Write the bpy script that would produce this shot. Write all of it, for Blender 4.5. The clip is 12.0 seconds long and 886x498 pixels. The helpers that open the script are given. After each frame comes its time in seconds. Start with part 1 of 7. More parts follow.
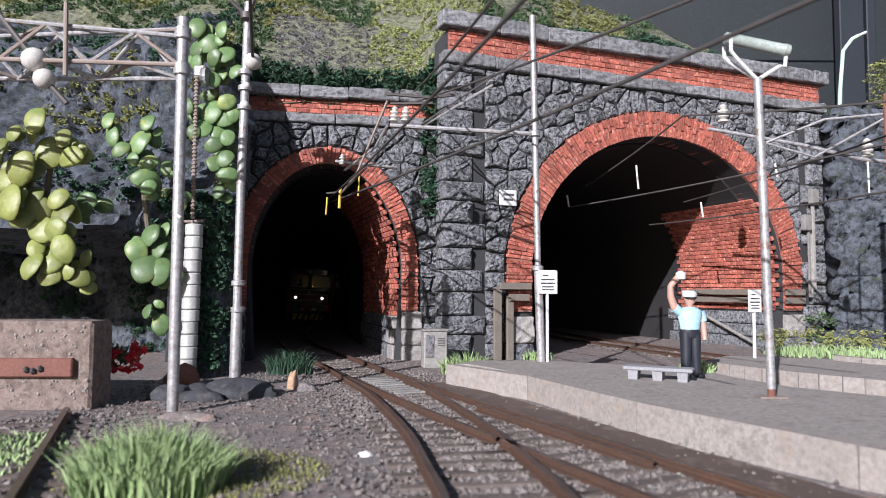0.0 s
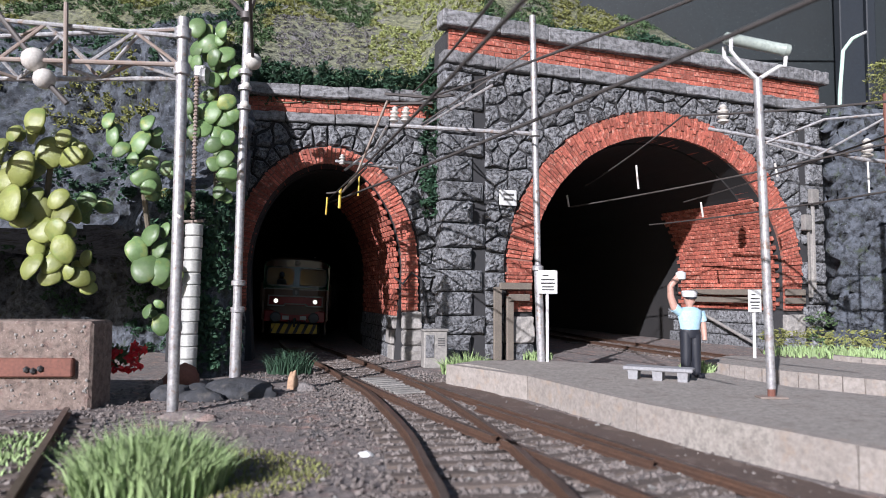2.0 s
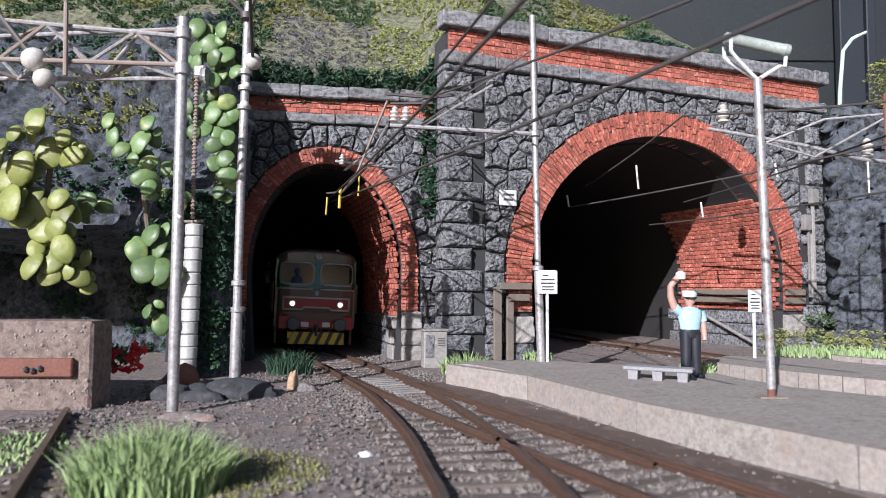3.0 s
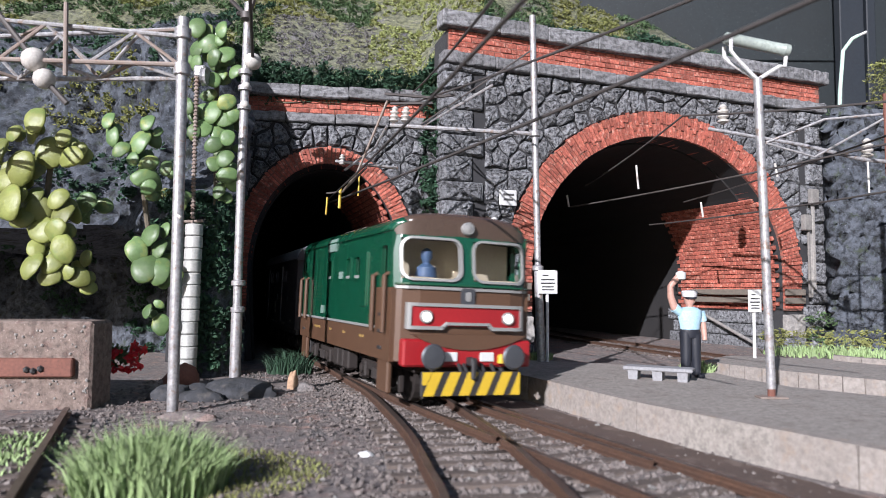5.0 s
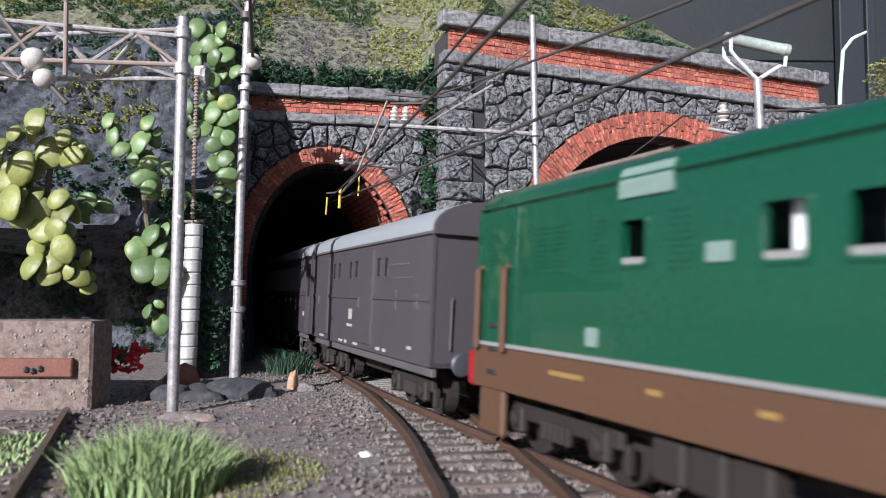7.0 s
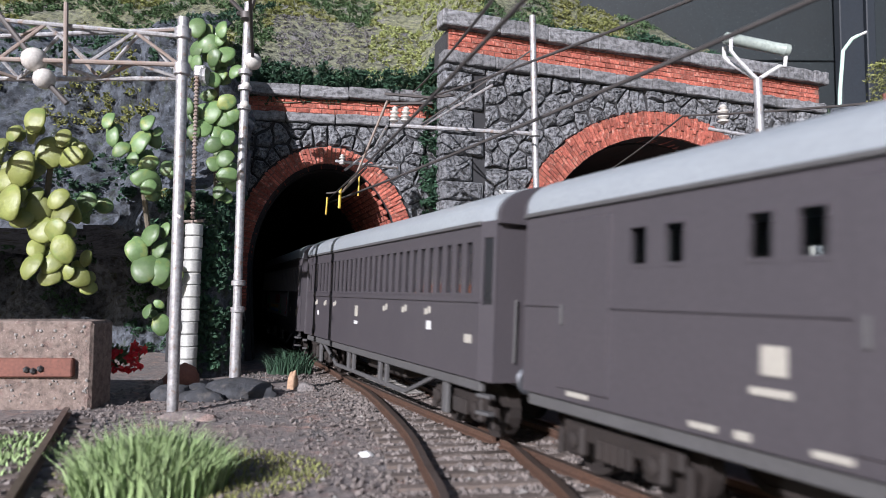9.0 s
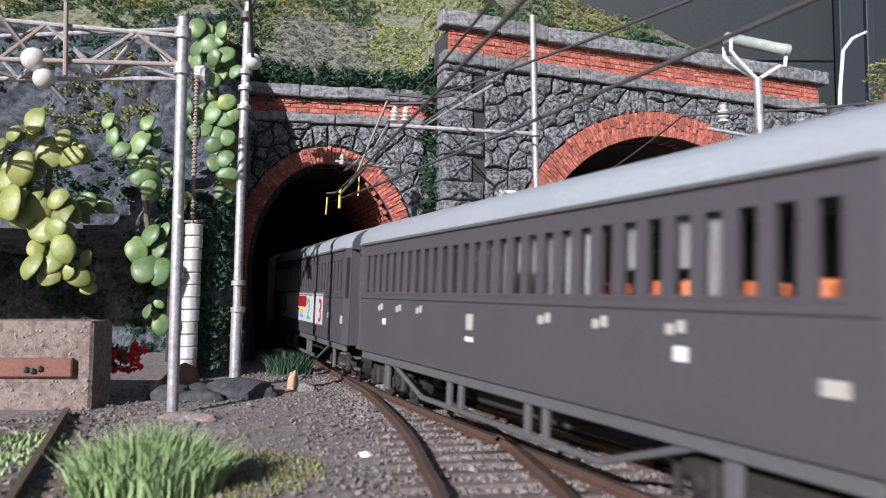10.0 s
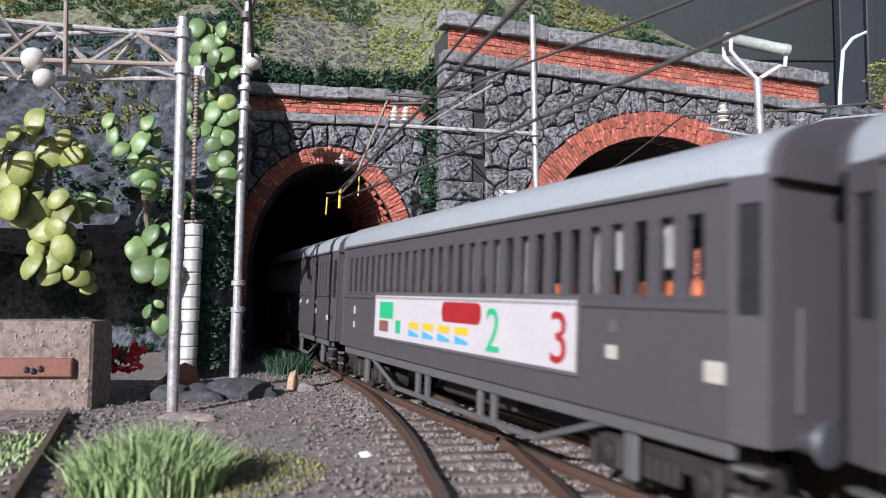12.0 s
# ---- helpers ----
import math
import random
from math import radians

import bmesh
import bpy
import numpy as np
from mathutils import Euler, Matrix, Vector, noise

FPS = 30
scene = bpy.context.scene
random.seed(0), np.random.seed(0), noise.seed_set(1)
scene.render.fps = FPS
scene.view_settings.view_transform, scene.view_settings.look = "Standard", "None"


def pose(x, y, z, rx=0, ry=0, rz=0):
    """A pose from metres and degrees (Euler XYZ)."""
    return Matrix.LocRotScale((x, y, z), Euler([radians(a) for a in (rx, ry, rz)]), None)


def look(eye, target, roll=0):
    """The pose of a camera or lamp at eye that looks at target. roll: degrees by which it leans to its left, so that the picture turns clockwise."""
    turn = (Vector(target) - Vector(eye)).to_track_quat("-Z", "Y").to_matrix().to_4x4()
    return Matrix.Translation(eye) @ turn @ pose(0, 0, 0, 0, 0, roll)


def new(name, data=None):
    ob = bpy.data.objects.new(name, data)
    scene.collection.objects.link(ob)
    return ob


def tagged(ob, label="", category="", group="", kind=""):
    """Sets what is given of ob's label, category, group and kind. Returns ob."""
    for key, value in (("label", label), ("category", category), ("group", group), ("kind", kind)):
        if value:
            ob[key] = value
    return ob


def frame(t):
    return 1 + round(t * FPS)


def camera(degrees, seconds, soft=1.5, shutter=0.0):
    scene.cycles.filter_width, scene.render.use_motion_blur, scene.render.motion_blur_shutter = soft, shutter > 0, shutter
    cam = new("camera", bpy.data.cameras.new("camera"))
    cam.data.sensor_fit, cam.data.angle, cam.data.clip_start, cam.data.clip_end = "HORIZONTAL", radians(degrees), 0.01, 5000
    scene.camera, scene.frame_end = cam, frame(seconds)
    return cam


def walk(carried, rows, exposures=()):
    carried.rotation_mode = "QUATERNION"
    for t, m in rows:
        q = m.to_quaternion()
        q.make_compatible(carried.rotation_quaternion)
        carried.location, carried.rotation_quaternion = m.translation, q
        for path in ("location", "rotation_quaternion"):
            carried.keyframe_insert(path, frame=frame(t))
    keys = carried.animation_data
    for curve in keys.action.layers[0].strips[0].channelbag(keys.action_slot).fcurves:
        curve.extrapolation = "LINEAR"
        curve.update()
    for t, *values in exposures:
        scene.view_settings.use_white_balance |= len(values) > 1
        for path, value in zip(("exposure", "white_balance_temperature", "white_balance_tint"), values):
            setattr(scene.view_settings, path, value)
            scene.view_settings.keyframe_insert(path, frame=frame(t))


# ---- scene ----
# A sunlit H0 model railway. Lengths are written in millimetres and scaled by MM.
MM = 0.001
cam = camera(66.3, 12.0, soft=0.65, shutter=0.55)
EYE = pose(0, 0, 28 * MM, 90 + 3.55, 0, 0) @ pose(0, 0, 0, 0, 0, 0.4)
walk(cam, [(0.0, EYE), (12.0, EYE)], [(0.0, 0.74, 6150, 13), (12.0, 0.74, 6150, 13)])
cam.data.dof.use_dof, cam.data.dof.focus_distance, cam.data.dof.aperture_fstop = True, 0.27, 40.0

# ---- light ----
SUN_FROM = Vector((-0.43, -0.83, 0.40)).normalized()
world = bpy.data.worlds.new("sky")
scene.world = world
world.use_nodes = True
sky = world.node_tree.nodes.new("ShaderNodeTexSky")
sky.sky_type = "NISHITA"
sky.sun_disc = False
sky.sun_elevation = math.asin(SUN_FROM.z)
sky.sun_rotation = math.atan2(SUN_FROM.x, SUN_FROM.y)
world.node_tree.links.new(sky.outputs[0], world.node_tree.nodes["Background"].inputs[0])
world.node_tree.nodes["Background"].inputs[1].default_value = 0.05
sun = new("sun", bpy.data.lights.new("sun", "SUN"))
sun.data.energy, sun.data.angle, sun.data.color = 4.8, radians(0.5), (1.0, 0.965, 0.975)
sun.matrix_world = look(SUN_FROM, (0, 0, 0))


# ---- helpers for shapes ----
def part(name, bm, material, parent=None, label="", smooth=False):
    """Link a bmesh given in millimetres as one mesh object, under a thing or a part."""
    bmesh.ops.recalc_face_normals(bm, faces=bm.faces)
    bmesh.ops.scale(bm, vec=(MM, MM, MM), verts=bm.verts)
    mesh = bpy.data.meshes.new(name)
    bm.to_mesh(mesh)
    bm.free()
    for m in material if isinstance(material, (list, tuple)) else [material]:
        mesh.materials.append(m)
    if smooth:
        mesh.polygons.foreach_set("use_smooth", [True] * len(mesh.polygons))
        mesh.set_sharp_from_angle(angle=radians(40))
    ob = new(name, mesh)
    if parent is not None:
        ob.parent = parent
    return tagged(ob, label)


def thing(name, label, category, m=None, group="", kind=""):
    ob = new(name)
    ob.empty_display_size = 0.005
    if m is not None:
        ob.matrix_basis = m
    return tagged(ob, label, category, group, kind)


def mpose(x, y, z, rx=0, ry=0, rz=0):
    return pose(x * MM, y * MM, z * MM, rx, ry, rz)


def box(bm, c, s, bevel=0.0, rot=None):
    """A box with centre c and size s, its edges chamfered."""
    m = Matrix.Translation(c) @ (rot.to_4x4() if rot is not None else Matrix()) @ Matrix.Diagonal((*s, 1))
    made = bmesh.ops.create_cube(bm, size=1, matrix=m)["verts"]
    if bevel:
        edges = list({e for v in made for e in v.link_edges})
        bmesh.ops.bevel(bm, geom=edges, offset=bevel, segments=1, affect="EDGES", clamp_overlap=True)


def tube(bm, pts, r, seg=8, r2=None, caps=True):
    """A round bar along points."""
    pts = [Vector(p) for p in pts]
    r2 = r if r2 is None else r2
    rings = []
    up = None
    for i, p in enumerate(pts):
        d = (pts[min(i + 1, len(pts) - 1)] - pts[max(i - 1, 0)]).normalized()
        if up is None:
            up = d.orthogonal().normalized()
        a = (up - d * up.dot(d)).normalized()
        up = a
        b = d.cross(a)
        k = r + (r2 - r) * i / max(len(pts) - 1, 1)
        rings.append([bm.verts.new(p + (a * math.cos(q) + b * math.sin(q)) * k) for q in (2 * math.pi * j / seg for j in range(seg))])
    for u, v in zip(rings, rings[1:]):
        for j in range(seg):
            bm.faces.new((u[j], u[(j + 1) % seg], v[(j + 1) % seg], v[j]))
    if caps:
        bm.faces.new(rings[0])
        bm.faces.new(rings[-1])


def lathe(bm, profile, m=None, seg=20):
    """Turn (radius, height) pairs about z, then move by m."""
    m = m or Matrix()
    rings = []
    for r, z in profile:
        rings.append([bm.verts.new(m @ Vector((r * math.cos(2 * math.pi * j / seg), r * math.sin(2 * math.pi * j / seg), z))) for j in range(seg)])
    for u, v in zip(rings, rings[1:]):
        for j in range(seg):
            bm.faces.new((u[j], u[(j + 1) % seg], v[(j + 1) % seg], v[j]))
    bm.faces.new(rings[0])
    bm.faces.new(rings[-1])


def slab(bm, outline, lo, hi, m=None, inset=0.0):
    """An outline in a plane, given depth along its normal; the front may be drawn in by inset."""
    m = m or Matrix()
    n = len(outline)
    cx, cy = sum(p[0] for p in outline) / n, sum(p[1] for p in outline) / n
    a = [bm.verts.new(m @ Vector((x, y, lo))) for x, y in outline]
    top = []
    for x, y in outline:
        d = math.hypot(x - cx, y - cy) or 1.0
        k = max(0.0, 1 - inset / d)
        top.append(bm.verts.new(m @ Vector((cx + (x - cx) * k, cy + (y - cy) * k, hi))))
    for i in range(n):
        bm.faces.new((a[i], a[(i + 1) % n], top[(i + 1) % n], top[i]))
    bm.faces.new(top)
    bm.faces.new(list(reversed(a)))


def round_rect(w, h, r, n=4, cx=0.0, cy=0.0):
    out = []
    for sx, sy, q in ((1, 1, 0), (-1, 1, 90), (-1, -1, 180), (1, -1, 270)):
        for k in range(n + 1):
            a = radians(q + 90 * k / n)
            out.append((cx + sx * (w / 2 - r) + r * math.cos(a), cy + sy * (h / 2 - r) + r * math.sin(a)))
    return out


def frame_ring(bm, outer, inner, lo, hi, m=None):
    """A frame between two outlines with the same number of points."""
    m = m or Matrix()
    n = len(outer)
    v = [[bm.verts.new(m @ Vector((x, y, z))) for x, y in line] for line in (outer, inner) for z in (lo, hi)]
    ol, oh, il, ih = v
    for i in range(n):
        j = (i + 1) % n
        bm.faces.new((ol[i], ol[j], oh[j], oh[i]))
        bm.faces.new((oh[i], oh[j], ih[j], ih[i]))
        bm.faces.new((ih[i], ih[j], il[j], il[i]))
        bm.faces.new((il[i], il[j], ol[j], ol[i]))


def bm_new():
    return bmesh.new()


# ---- materials ----
def mat(name, one, two=None, grain=1.0, patch=12.0, rough=0.8, metal=0.0, bump=0.3, depth=0.2, third=None, spread=0.25, vary=0.0, speck=0.0, glow=None, coat=0.0, island=False, pits=0.0):
    """Two colours mixed at two scales (in mm), with fine relief; vary shifts the value from piece to piece."""
    m = bpy.data.materials.new(name)
    m.use_nodes = True
    t = m.node_tree
    N, L = t.nodes, t.links
    bsdf = N["Principled BSDF"]
    bsdf.inputs["Roughness"].default_value = rough
    bsdf.inputs["Metallic"].default_value = metal
    bsdf.inputs["Coat Weight"].default_value = coat
    two = two or tuple(c * 0.8 for c in one)
    coord = N.new("ShaderNodeTexCoord")
    vec = coord.outputs["Object"]
    info = N.new("ShaderNodeObjectInfo")
    shift = N.new("ShaderNodeVectorMath")
    shift.operation = "SCALE"
    L.new(info.outputs["Location"], shift.inputs[0])
    shift.inputs["Scale"].default_value = 3.7
    add = N.new("ShaderNodeVectorMath")
    L.new(vec, add.inputs[0])
    L.new(shift.outputs[0], add.inputs[1])

    def noise_at(mm, detail=4.0):
        n = N.new("ShaderNodeTexNoise")
        n.inputs["Scale"].default_value = 1000.0 / mm
        n.inputs["Detail"].default_value = detail
        n.inputs["Roughness"].default_value = 0.6
        L.new(add.outputs[0], n.inputs["Vector"])
        return n.outputs["Fac"]

    def ramp(src, lo, hi):
        r = N.new("ShaderNodeMapRange")
        r.inputs["From Min"].default_value, r.inputs["From Max"].default_value = lo, hi
        L.new(src, r.inputs["Value"])
        return r.outputs[0]

    def mix(fac, a, b):
        x = N.new("ShaderNodeMix")
        x.data_type = "RGBA"
        if isinstance(fac, float):
            x.inputs["Factor"].default_value = fac
        else:
            L.new(fac, x.inputs["Factor"])
        for k, c in ((6, a), (7, b)):
            if isinstance(c, tuple):
                x.inputs[k].default_value = (*c, 1)
            else:
                L.new(c, x.inputs[k])
        return x.outputs[2]

    fine = noise_at(grain)
    broad = noise_at(patch, 3.0)
    col = mix(ramp(broad, 0.5 - spread, 0.5 + spread), one, two)
    col = mix(ramp(fine, 0.35, 0.75), col, mix(0.5, two, tuple(c * 0.55 for c in two)))
    if third:
        col = mix(ramp(noise_at(patch * 0.37, 5.0), 0.55, 0.68), col, third)
    if speck:
        col = mix(ramp(noise_at(grain * 0.5, 2.0), 0.66, 0.74), col, tuple(min(1.0, c * 2.2 + 0.1) * 1.0 for c in one))
    if pits:
        pit = N.new("ShaderNodeTexNoise")
        pit.inputs["Scale"].default_value = 1000.0 / (grain * 2.2)
        pit.inputs["Detail"].default_value = 6.0
        pit.inputs["Roughness"].default_value = 0.75
        L.new(add.outputs[0], pit.inputs["Vector"])
        dark = N.new("ShaderNodeMapRange")
        dark.inputs["From Min"].default_value, dark.inputs["From Max"].default_value = 0.38, 0.56
        dark.inputs["To Min"].default_value, dark.inputs["To Max"].default_value = 1 - pits, 1 + pits * 0.55
        L.new(pit.outputs["Fac"], dark.inputs["Value"])
        worn = N.new("ShaderNodeHueSaturation")
        L.new(dark.outputs[0], worn.inputs["Value"])
        L.new(col, worn.inputs["Color"])
        col = worn.outputs[0]
        fine = pit.outputs["Fac"]
    if vary:
        hue = N.new("ShaderNodeHueSaturation")
        src = info.outputs["Random"]
        if island:
            geo = N.new("ShaderNodeNewGeometry")
            src = geo.outputs["Random Per Island"]
        r = N.new("ShaderNodeMapRange")
        r.inputs["To Min"].default_value, r.inputs["To Max"].default_value = 1 - vary, 1 + vary
        L.new(src, r.inputs["Value"])
        L.new(r.outputs[0], hue.inputs["Value"])
        L.new(col, hue.inputs["Color"])
        col = hue.outputs[0]
    L.new(col, bsdf.inputs["Base Color"])
    rr = N.new("ShaderNodeMapRange")
    rr.inputs["To Min"].default_value, rr.inputs["To Max"].default_value = max(0.03, rough - 0.12), min(1.0, rough + 0.12)
    L.new(broad, rr.inputs["Value"])
    L.new(rr.outputs[0], bsdf.inputs["Roughness"])
    if bump:
        b = N.new("ShaderNodeBump")
        b.inputs["Strength"].default_value = bump
        b.inputs["Distance"].default_value = depth * MM
        L.new(fine, b.inputs["Height"])
        L.new(b.outputs[0], bsdf.inputs["Normal"])
    if glow:
        bsdf.inputs["Emission Color"].default_value = (*glow[:3], 1)
        bsdf.inputs["Emission Strength"].default_value = glow[3]
    return m


def glass(name, tint=(0.9, 0.95, 0.95), rough=0.03):
    m = bpy.data.materials.new(name)
    m.use_nodes = True
    b = m.node_tree.nodes["Principled BSDF"]
    b.inputs["Base Color"].default_value = (*tint, 1)
    b.inputs["Roughness"].default_value = rough
    b.inputs["Transmission Weight"].default_value = 1.0
    b.inputs["IOR"].default_value = 1.12
    return m


M_STONE = mat("lava_stone", (0.138, 0.142, 0.15), (0.195, 0.2, 0.21), 0.8, 5, 0.85, bump=1.0, depth=1.6, vary=0.2, speck=0.5, third=(0.07, 0.068, 0.072), pits=0.85)
M_MORTAR = mat("dark_mortar", (0.025, 0.025, 0.028), (0.04, 0.04, 0.042), 0.8, 9, 0.95, bump=0.6, depth=0.4)
M_COPING = mat("grey_coping_stone", (0.16, 0.16, 0.168), (0.22, 0.22, 0.225), 0.9, 9, 0.85, bump=1.0, depth=0.9, vary=0.2, third=(0.1, 0.1, 0.1), pits=0.5)
M_PALE = mat("pale_stone", (0.34, 0.32, 0.29), (0.2, 0.19, 0.18), 1.0, 6, 0.85, bump=0.5, depth=0.3, vary=0.2)
M_BRICK = mat("red_brick", (0.44, 0.135, 0.085), (0.33, 0.085, 0.06), 0.7, 5, 0.85, bump=0.9, depth=0.6, vary=0.3, third=(0.5, 0.25, 0.19), pits=0.4)
M_JOINT = mat("brick_mortar", (0.3, 0.16, 0.125), (0.19, 0.08, 0.06), 0.6, 6, 0.95, bump=0.4)
# the darkness inside the bores is put into this near-black colour
M_BORE = mat("near_black_bore", (0.012, 0.012, 0.013), (0.02, 0.018, 0.018), 1.0, 14, 0.95, bump=0.4)
M_DARKROCK = mat("dark_boulder", (0.03, 0.032, 0.037), (0.05, 0.052, 0.058), 1.2, 8, 0.85, bump=0.8, depth=0.8, third=(0.08, 0.075, 0.07), pits=0.4)
M_ROCK = mat("volcanic_rock", (0.044, 0.053, 0.068), (0.085, 0.095, 0.112), 1.6, 13, 0.9, bump=1.0, depth=1.8, third=(0.035, 0.045, 0.03), speck=0.5, pits=0.75)
M_SOIL = mat("gravelly_soil", (0.27, 0.205, 0.18), (0.175, 0.165, 0.16), 0.9, 18, 0.95, bump=1.0, depth=0.9, third=(0.3, 0.2, 0.165), speck=0.5, pits=0.4)
M_TURF = mat("hill_turf", (0.19, 0.195, 0.085), (0.125, 0.13, 0.1), 1.3, 22, 0.95, bump=1.0, depth=1.5, third=(0.12, 0.115, 0.12), speck=0.5, pits=0.7)
M_BALLAST = mat("ballast_stone", (0.22, 0.192, 0.175), (0.14, 0.118, 0.108), 0.6, 25, 0.9, bump=0.5, depth=0.2, vary=0.35, island=True)
M_RUSTBED = mat("rusty_bed", (0.12, 0.075, 0.055), (0.085, 0.06, 0.05), 0.7, 12, 0.95, bump=0.5, depth=0.3, third=(0.16, 0.12, 0.1))
M_SLEEPER = mat("weathered_sleeper", (0.085, 0.062, 0.05), (0.13, 0.105, 0.09), 0.6, 5, 0.9, bump=0.5, depth=0.2, vary=0.25)
M_RAIL = mat("rusty_rail", (0.13, 0.07, 0.045), (0.085, 0.05, 0.036), 0.6, 8, 0.7, 0.3, bump=0.2)
M_RAILTOP = mat("worn_rail_head", (0.23, 0.19, 0.17), (0.15, 0.11, 0.09), 0.5, 7, 0.42, 0.7, bump=0.1)
M_PLATFORM = mat("platform_asphalt", (0.31, 0.28, 0.25), (0.255, 0.232, 0.208), 0.7, 16, 0.9, bump=0.25, depth=0.15, third=(0.2, 0.175, 0.155), pits=0.25)
M_KERB = mat("pale_kerb", (0.31, 0.28, 0.255), (0.265, 0.235, 0.21), 0.9, 9, 0.85, bump=0.5, depth=0.3, third=(0.27, 0.22, 0.18), vary=0.03, pits=0.15)
M_STEEL = mat("aluminium_paint", (0.45, 0.45, 0.46), (0.33, 0.32, 0.32), 0.7, 4, 0.45, 0.45, bump=0.5, depth=0.15, third=(0.26, 0.19, 0.15), pits=0.25)
M_RUST = mat("rusty_steel", (0.2, 0.12, 0.085), (0.32, 0.28, 0.25), 0.6, 4, 0.7, 0.3, bump=0.3)
M_WIRE = mat("oxidised_wire", (0.07, 0.06, 0.058), (0.11, 0.1, 0.095), 0.5, 6, 0.6, 0.4, bump=0.1)
M_CERAMIC = mat("white_insulator", (0.62, 0.6, 0.56), (0.5, 0.47, 0.43), 0.6, 3, 0.3, bump=0.1)
M_WHITE = mat("white_paint", (0.66, 0.66, 0.65), (0.56, 0.56, 0.55), 0.6, 5, 0.55, bump=0.1)
M_YELLOW = mat("yellow_paint", (0.62, 0.43, 0.02), (0.54, 0.36, 0.03), 0.6, 4, 0.5, bump=0.1)
M_BLACK = mat("black_paint", (0.02, 0.02, 0.022), (0.032, 0.03, 0.03), 0.6, 5, 0.55, bump=0.15)
M_GREEN = mat("railway_green", (0.005, 0.072, 0.036), (0.0045, 0.062, 0.031), 0.8, 30, 0.26, bump=0.04, depth=0.05, coat=0.6)
M_BROWN = mat("chestnut_brown", (0.108, 0.057, 0.033), (0.09, 0.048, 0.028), 0.8, 25, 0.42, bump=0.05, depth=0.05, coat=0.1)
M_ROOFBROWN = mat("brown_roof", (0.085, 0.053, 0.038), (0.07, 0.045, 0.033), 0.8, 15, 0.28, bump=0.06, depth=0.06, coat=0.4)
M_RED = mat("signal_red", (0.32, 0.014, 0.018), (0.27, 0.012, 0.016), 0.7, 10, 0.4, bump=0.05)
M_TRIM = mat("aluminium_trim", (0.33, 0.33, 0.32), (0.26, 0.26, 0.25), 0.5, 5, 0.45, 0.2, bump=0.08)
M_BUFFER = mat("dull_buffer_steel", (0.1, 0.105, 0.115), (0.075, 0.08, 0.09), 0.5, 4, 0.5, 0.5, bump=0.15)
M_LAMP = mat("headlight_lens", (0.8, 0.78, 0.7), (0.75, 0.72, 0.65), 0.4, 2, 0.15, bump=0.0, glow=(1.0, 0.93, 0.78, 1.0))
M_CABLIGHT = mat("cab_lamp", (0.9, 0.8, 0.5), (0.9, 0.8, 0.5), 0.5, 3, 0.4, bump=0.0, glow=(1.0, 0.75, 0.35, 3.0))
M_CABIN = mat("cab_lining", (0.42, 0.36, 0.27), (0.36, 0.3, 0.22), 0.7, 8, 0.7, bump=0.1)
M_COACH = mat("slate_grey_coach", (0.07, 0.062, 0.068), (0.058, 0.052, 0.058), 0.7, 25, 0.5, bump=0.06, depth=0.05, coat=0.05)
M_COACHROOF = mat("silver_roof", (0.34, 0.37, 0.39), (0.28, 0.305, 0.325), 0.7, 20, 0.38, 0.1, bump=0.08, depth=0.06)
M_UNDER = mat("underframe_grey", (0.1, 0.098, 0.1), (0.07, 0.068, 0.068), 0.7, 8, 0.65, bump=0.2)
# grime, darkened further to carry the shade below the carriage floors
M_BOGIE = mat("grimy_shaded_bogie", (0.011, 0.009, 0.0085), (0.024, 0.017, 0.014), 0.7, 6, 0.75, bump=0.25)
M_ORANGE = mat("orange_seat", (0.42, 0.11, 0.03), (0.36, 0.09, 0.03), 0.8, 8, 0.7, bump=0.1)
M_GLASS = glass("window_glass")
M_CONCRETE = mat("stained_concrete", (0.165, 0.12, 0.1), (0.21, 0.165, 0.14), 0.8, 9, 0.9, bump=0.9, depth=0.6, third=(0.15, 0.1, 0.085), speck=0.3, pits=0.4)
M_TIMBER = mat("rust_painted_timber", (0.2, 0.075, 0.05), (0.14, 0.058, 0.042), 0.8, 6, 0.8, bump=0.3)
M_WOOD = mat("weathered_board", (0.2, 0.17, 0.135), (0.14, 0.12, 0.1), 0.6, 5, 0.85, bump=0.4, depth=0.2)
M_CACTUS = mat("cactus_flesh", (0.155, 0.185, 0.045), (0.205, 0.22, 0.06), 1.0, 4, 0.48, bump=0.7, depth=0.7, vary=0.3, third=(0.12, 0.17, 0.045), coat=0.08, pits=0.2)
M_CACTUS2 = mat("cool_cactus_flesh", (0.08, 0.145, 0.055), (0.115, 0.185, 0.065), 1.0, 4, 0.45, bump=0.6, depth=0.5, vary=0.35, third=(0.19, 0.22, 0.06), coat=0.06, pits=0.2)
M_STEM = mat("woody_stem", (0.09, 0.075, 0.05), (0.13, 0.11, 0.08), 0.7, 4, 0.9, bump=0.4)
M_LEAF = mat("shrub_leaf", (0.05, 0.1, 0.04), (0.08, 0.13, 0.05), 0.9, 9, 0.8, bump=0.2, vary=0.45, island=True)
M_LEAF2 = mat("olive_leaf", (0.16, 0.19, 0.055), (0.21, 0.21, 0.065), 0.9, 9, 0.8, bump=0.2, vary=0.4, island=True)
M_DARKLEAF = mat("dark_ivy_leaf", (0.02, 0.055, 0.035), (0.03, 0.075, 0.035), 0.9, 9, 0.75, bump=0.2, vary=0.45, island=True)
M_LAWN = mat("lawn_flock", (0.27, 0.32, 0.11), (0.35, 0.38, 0.15), 0.9, 9, 0.85, bump=0.2, vary=0.35, island=True)
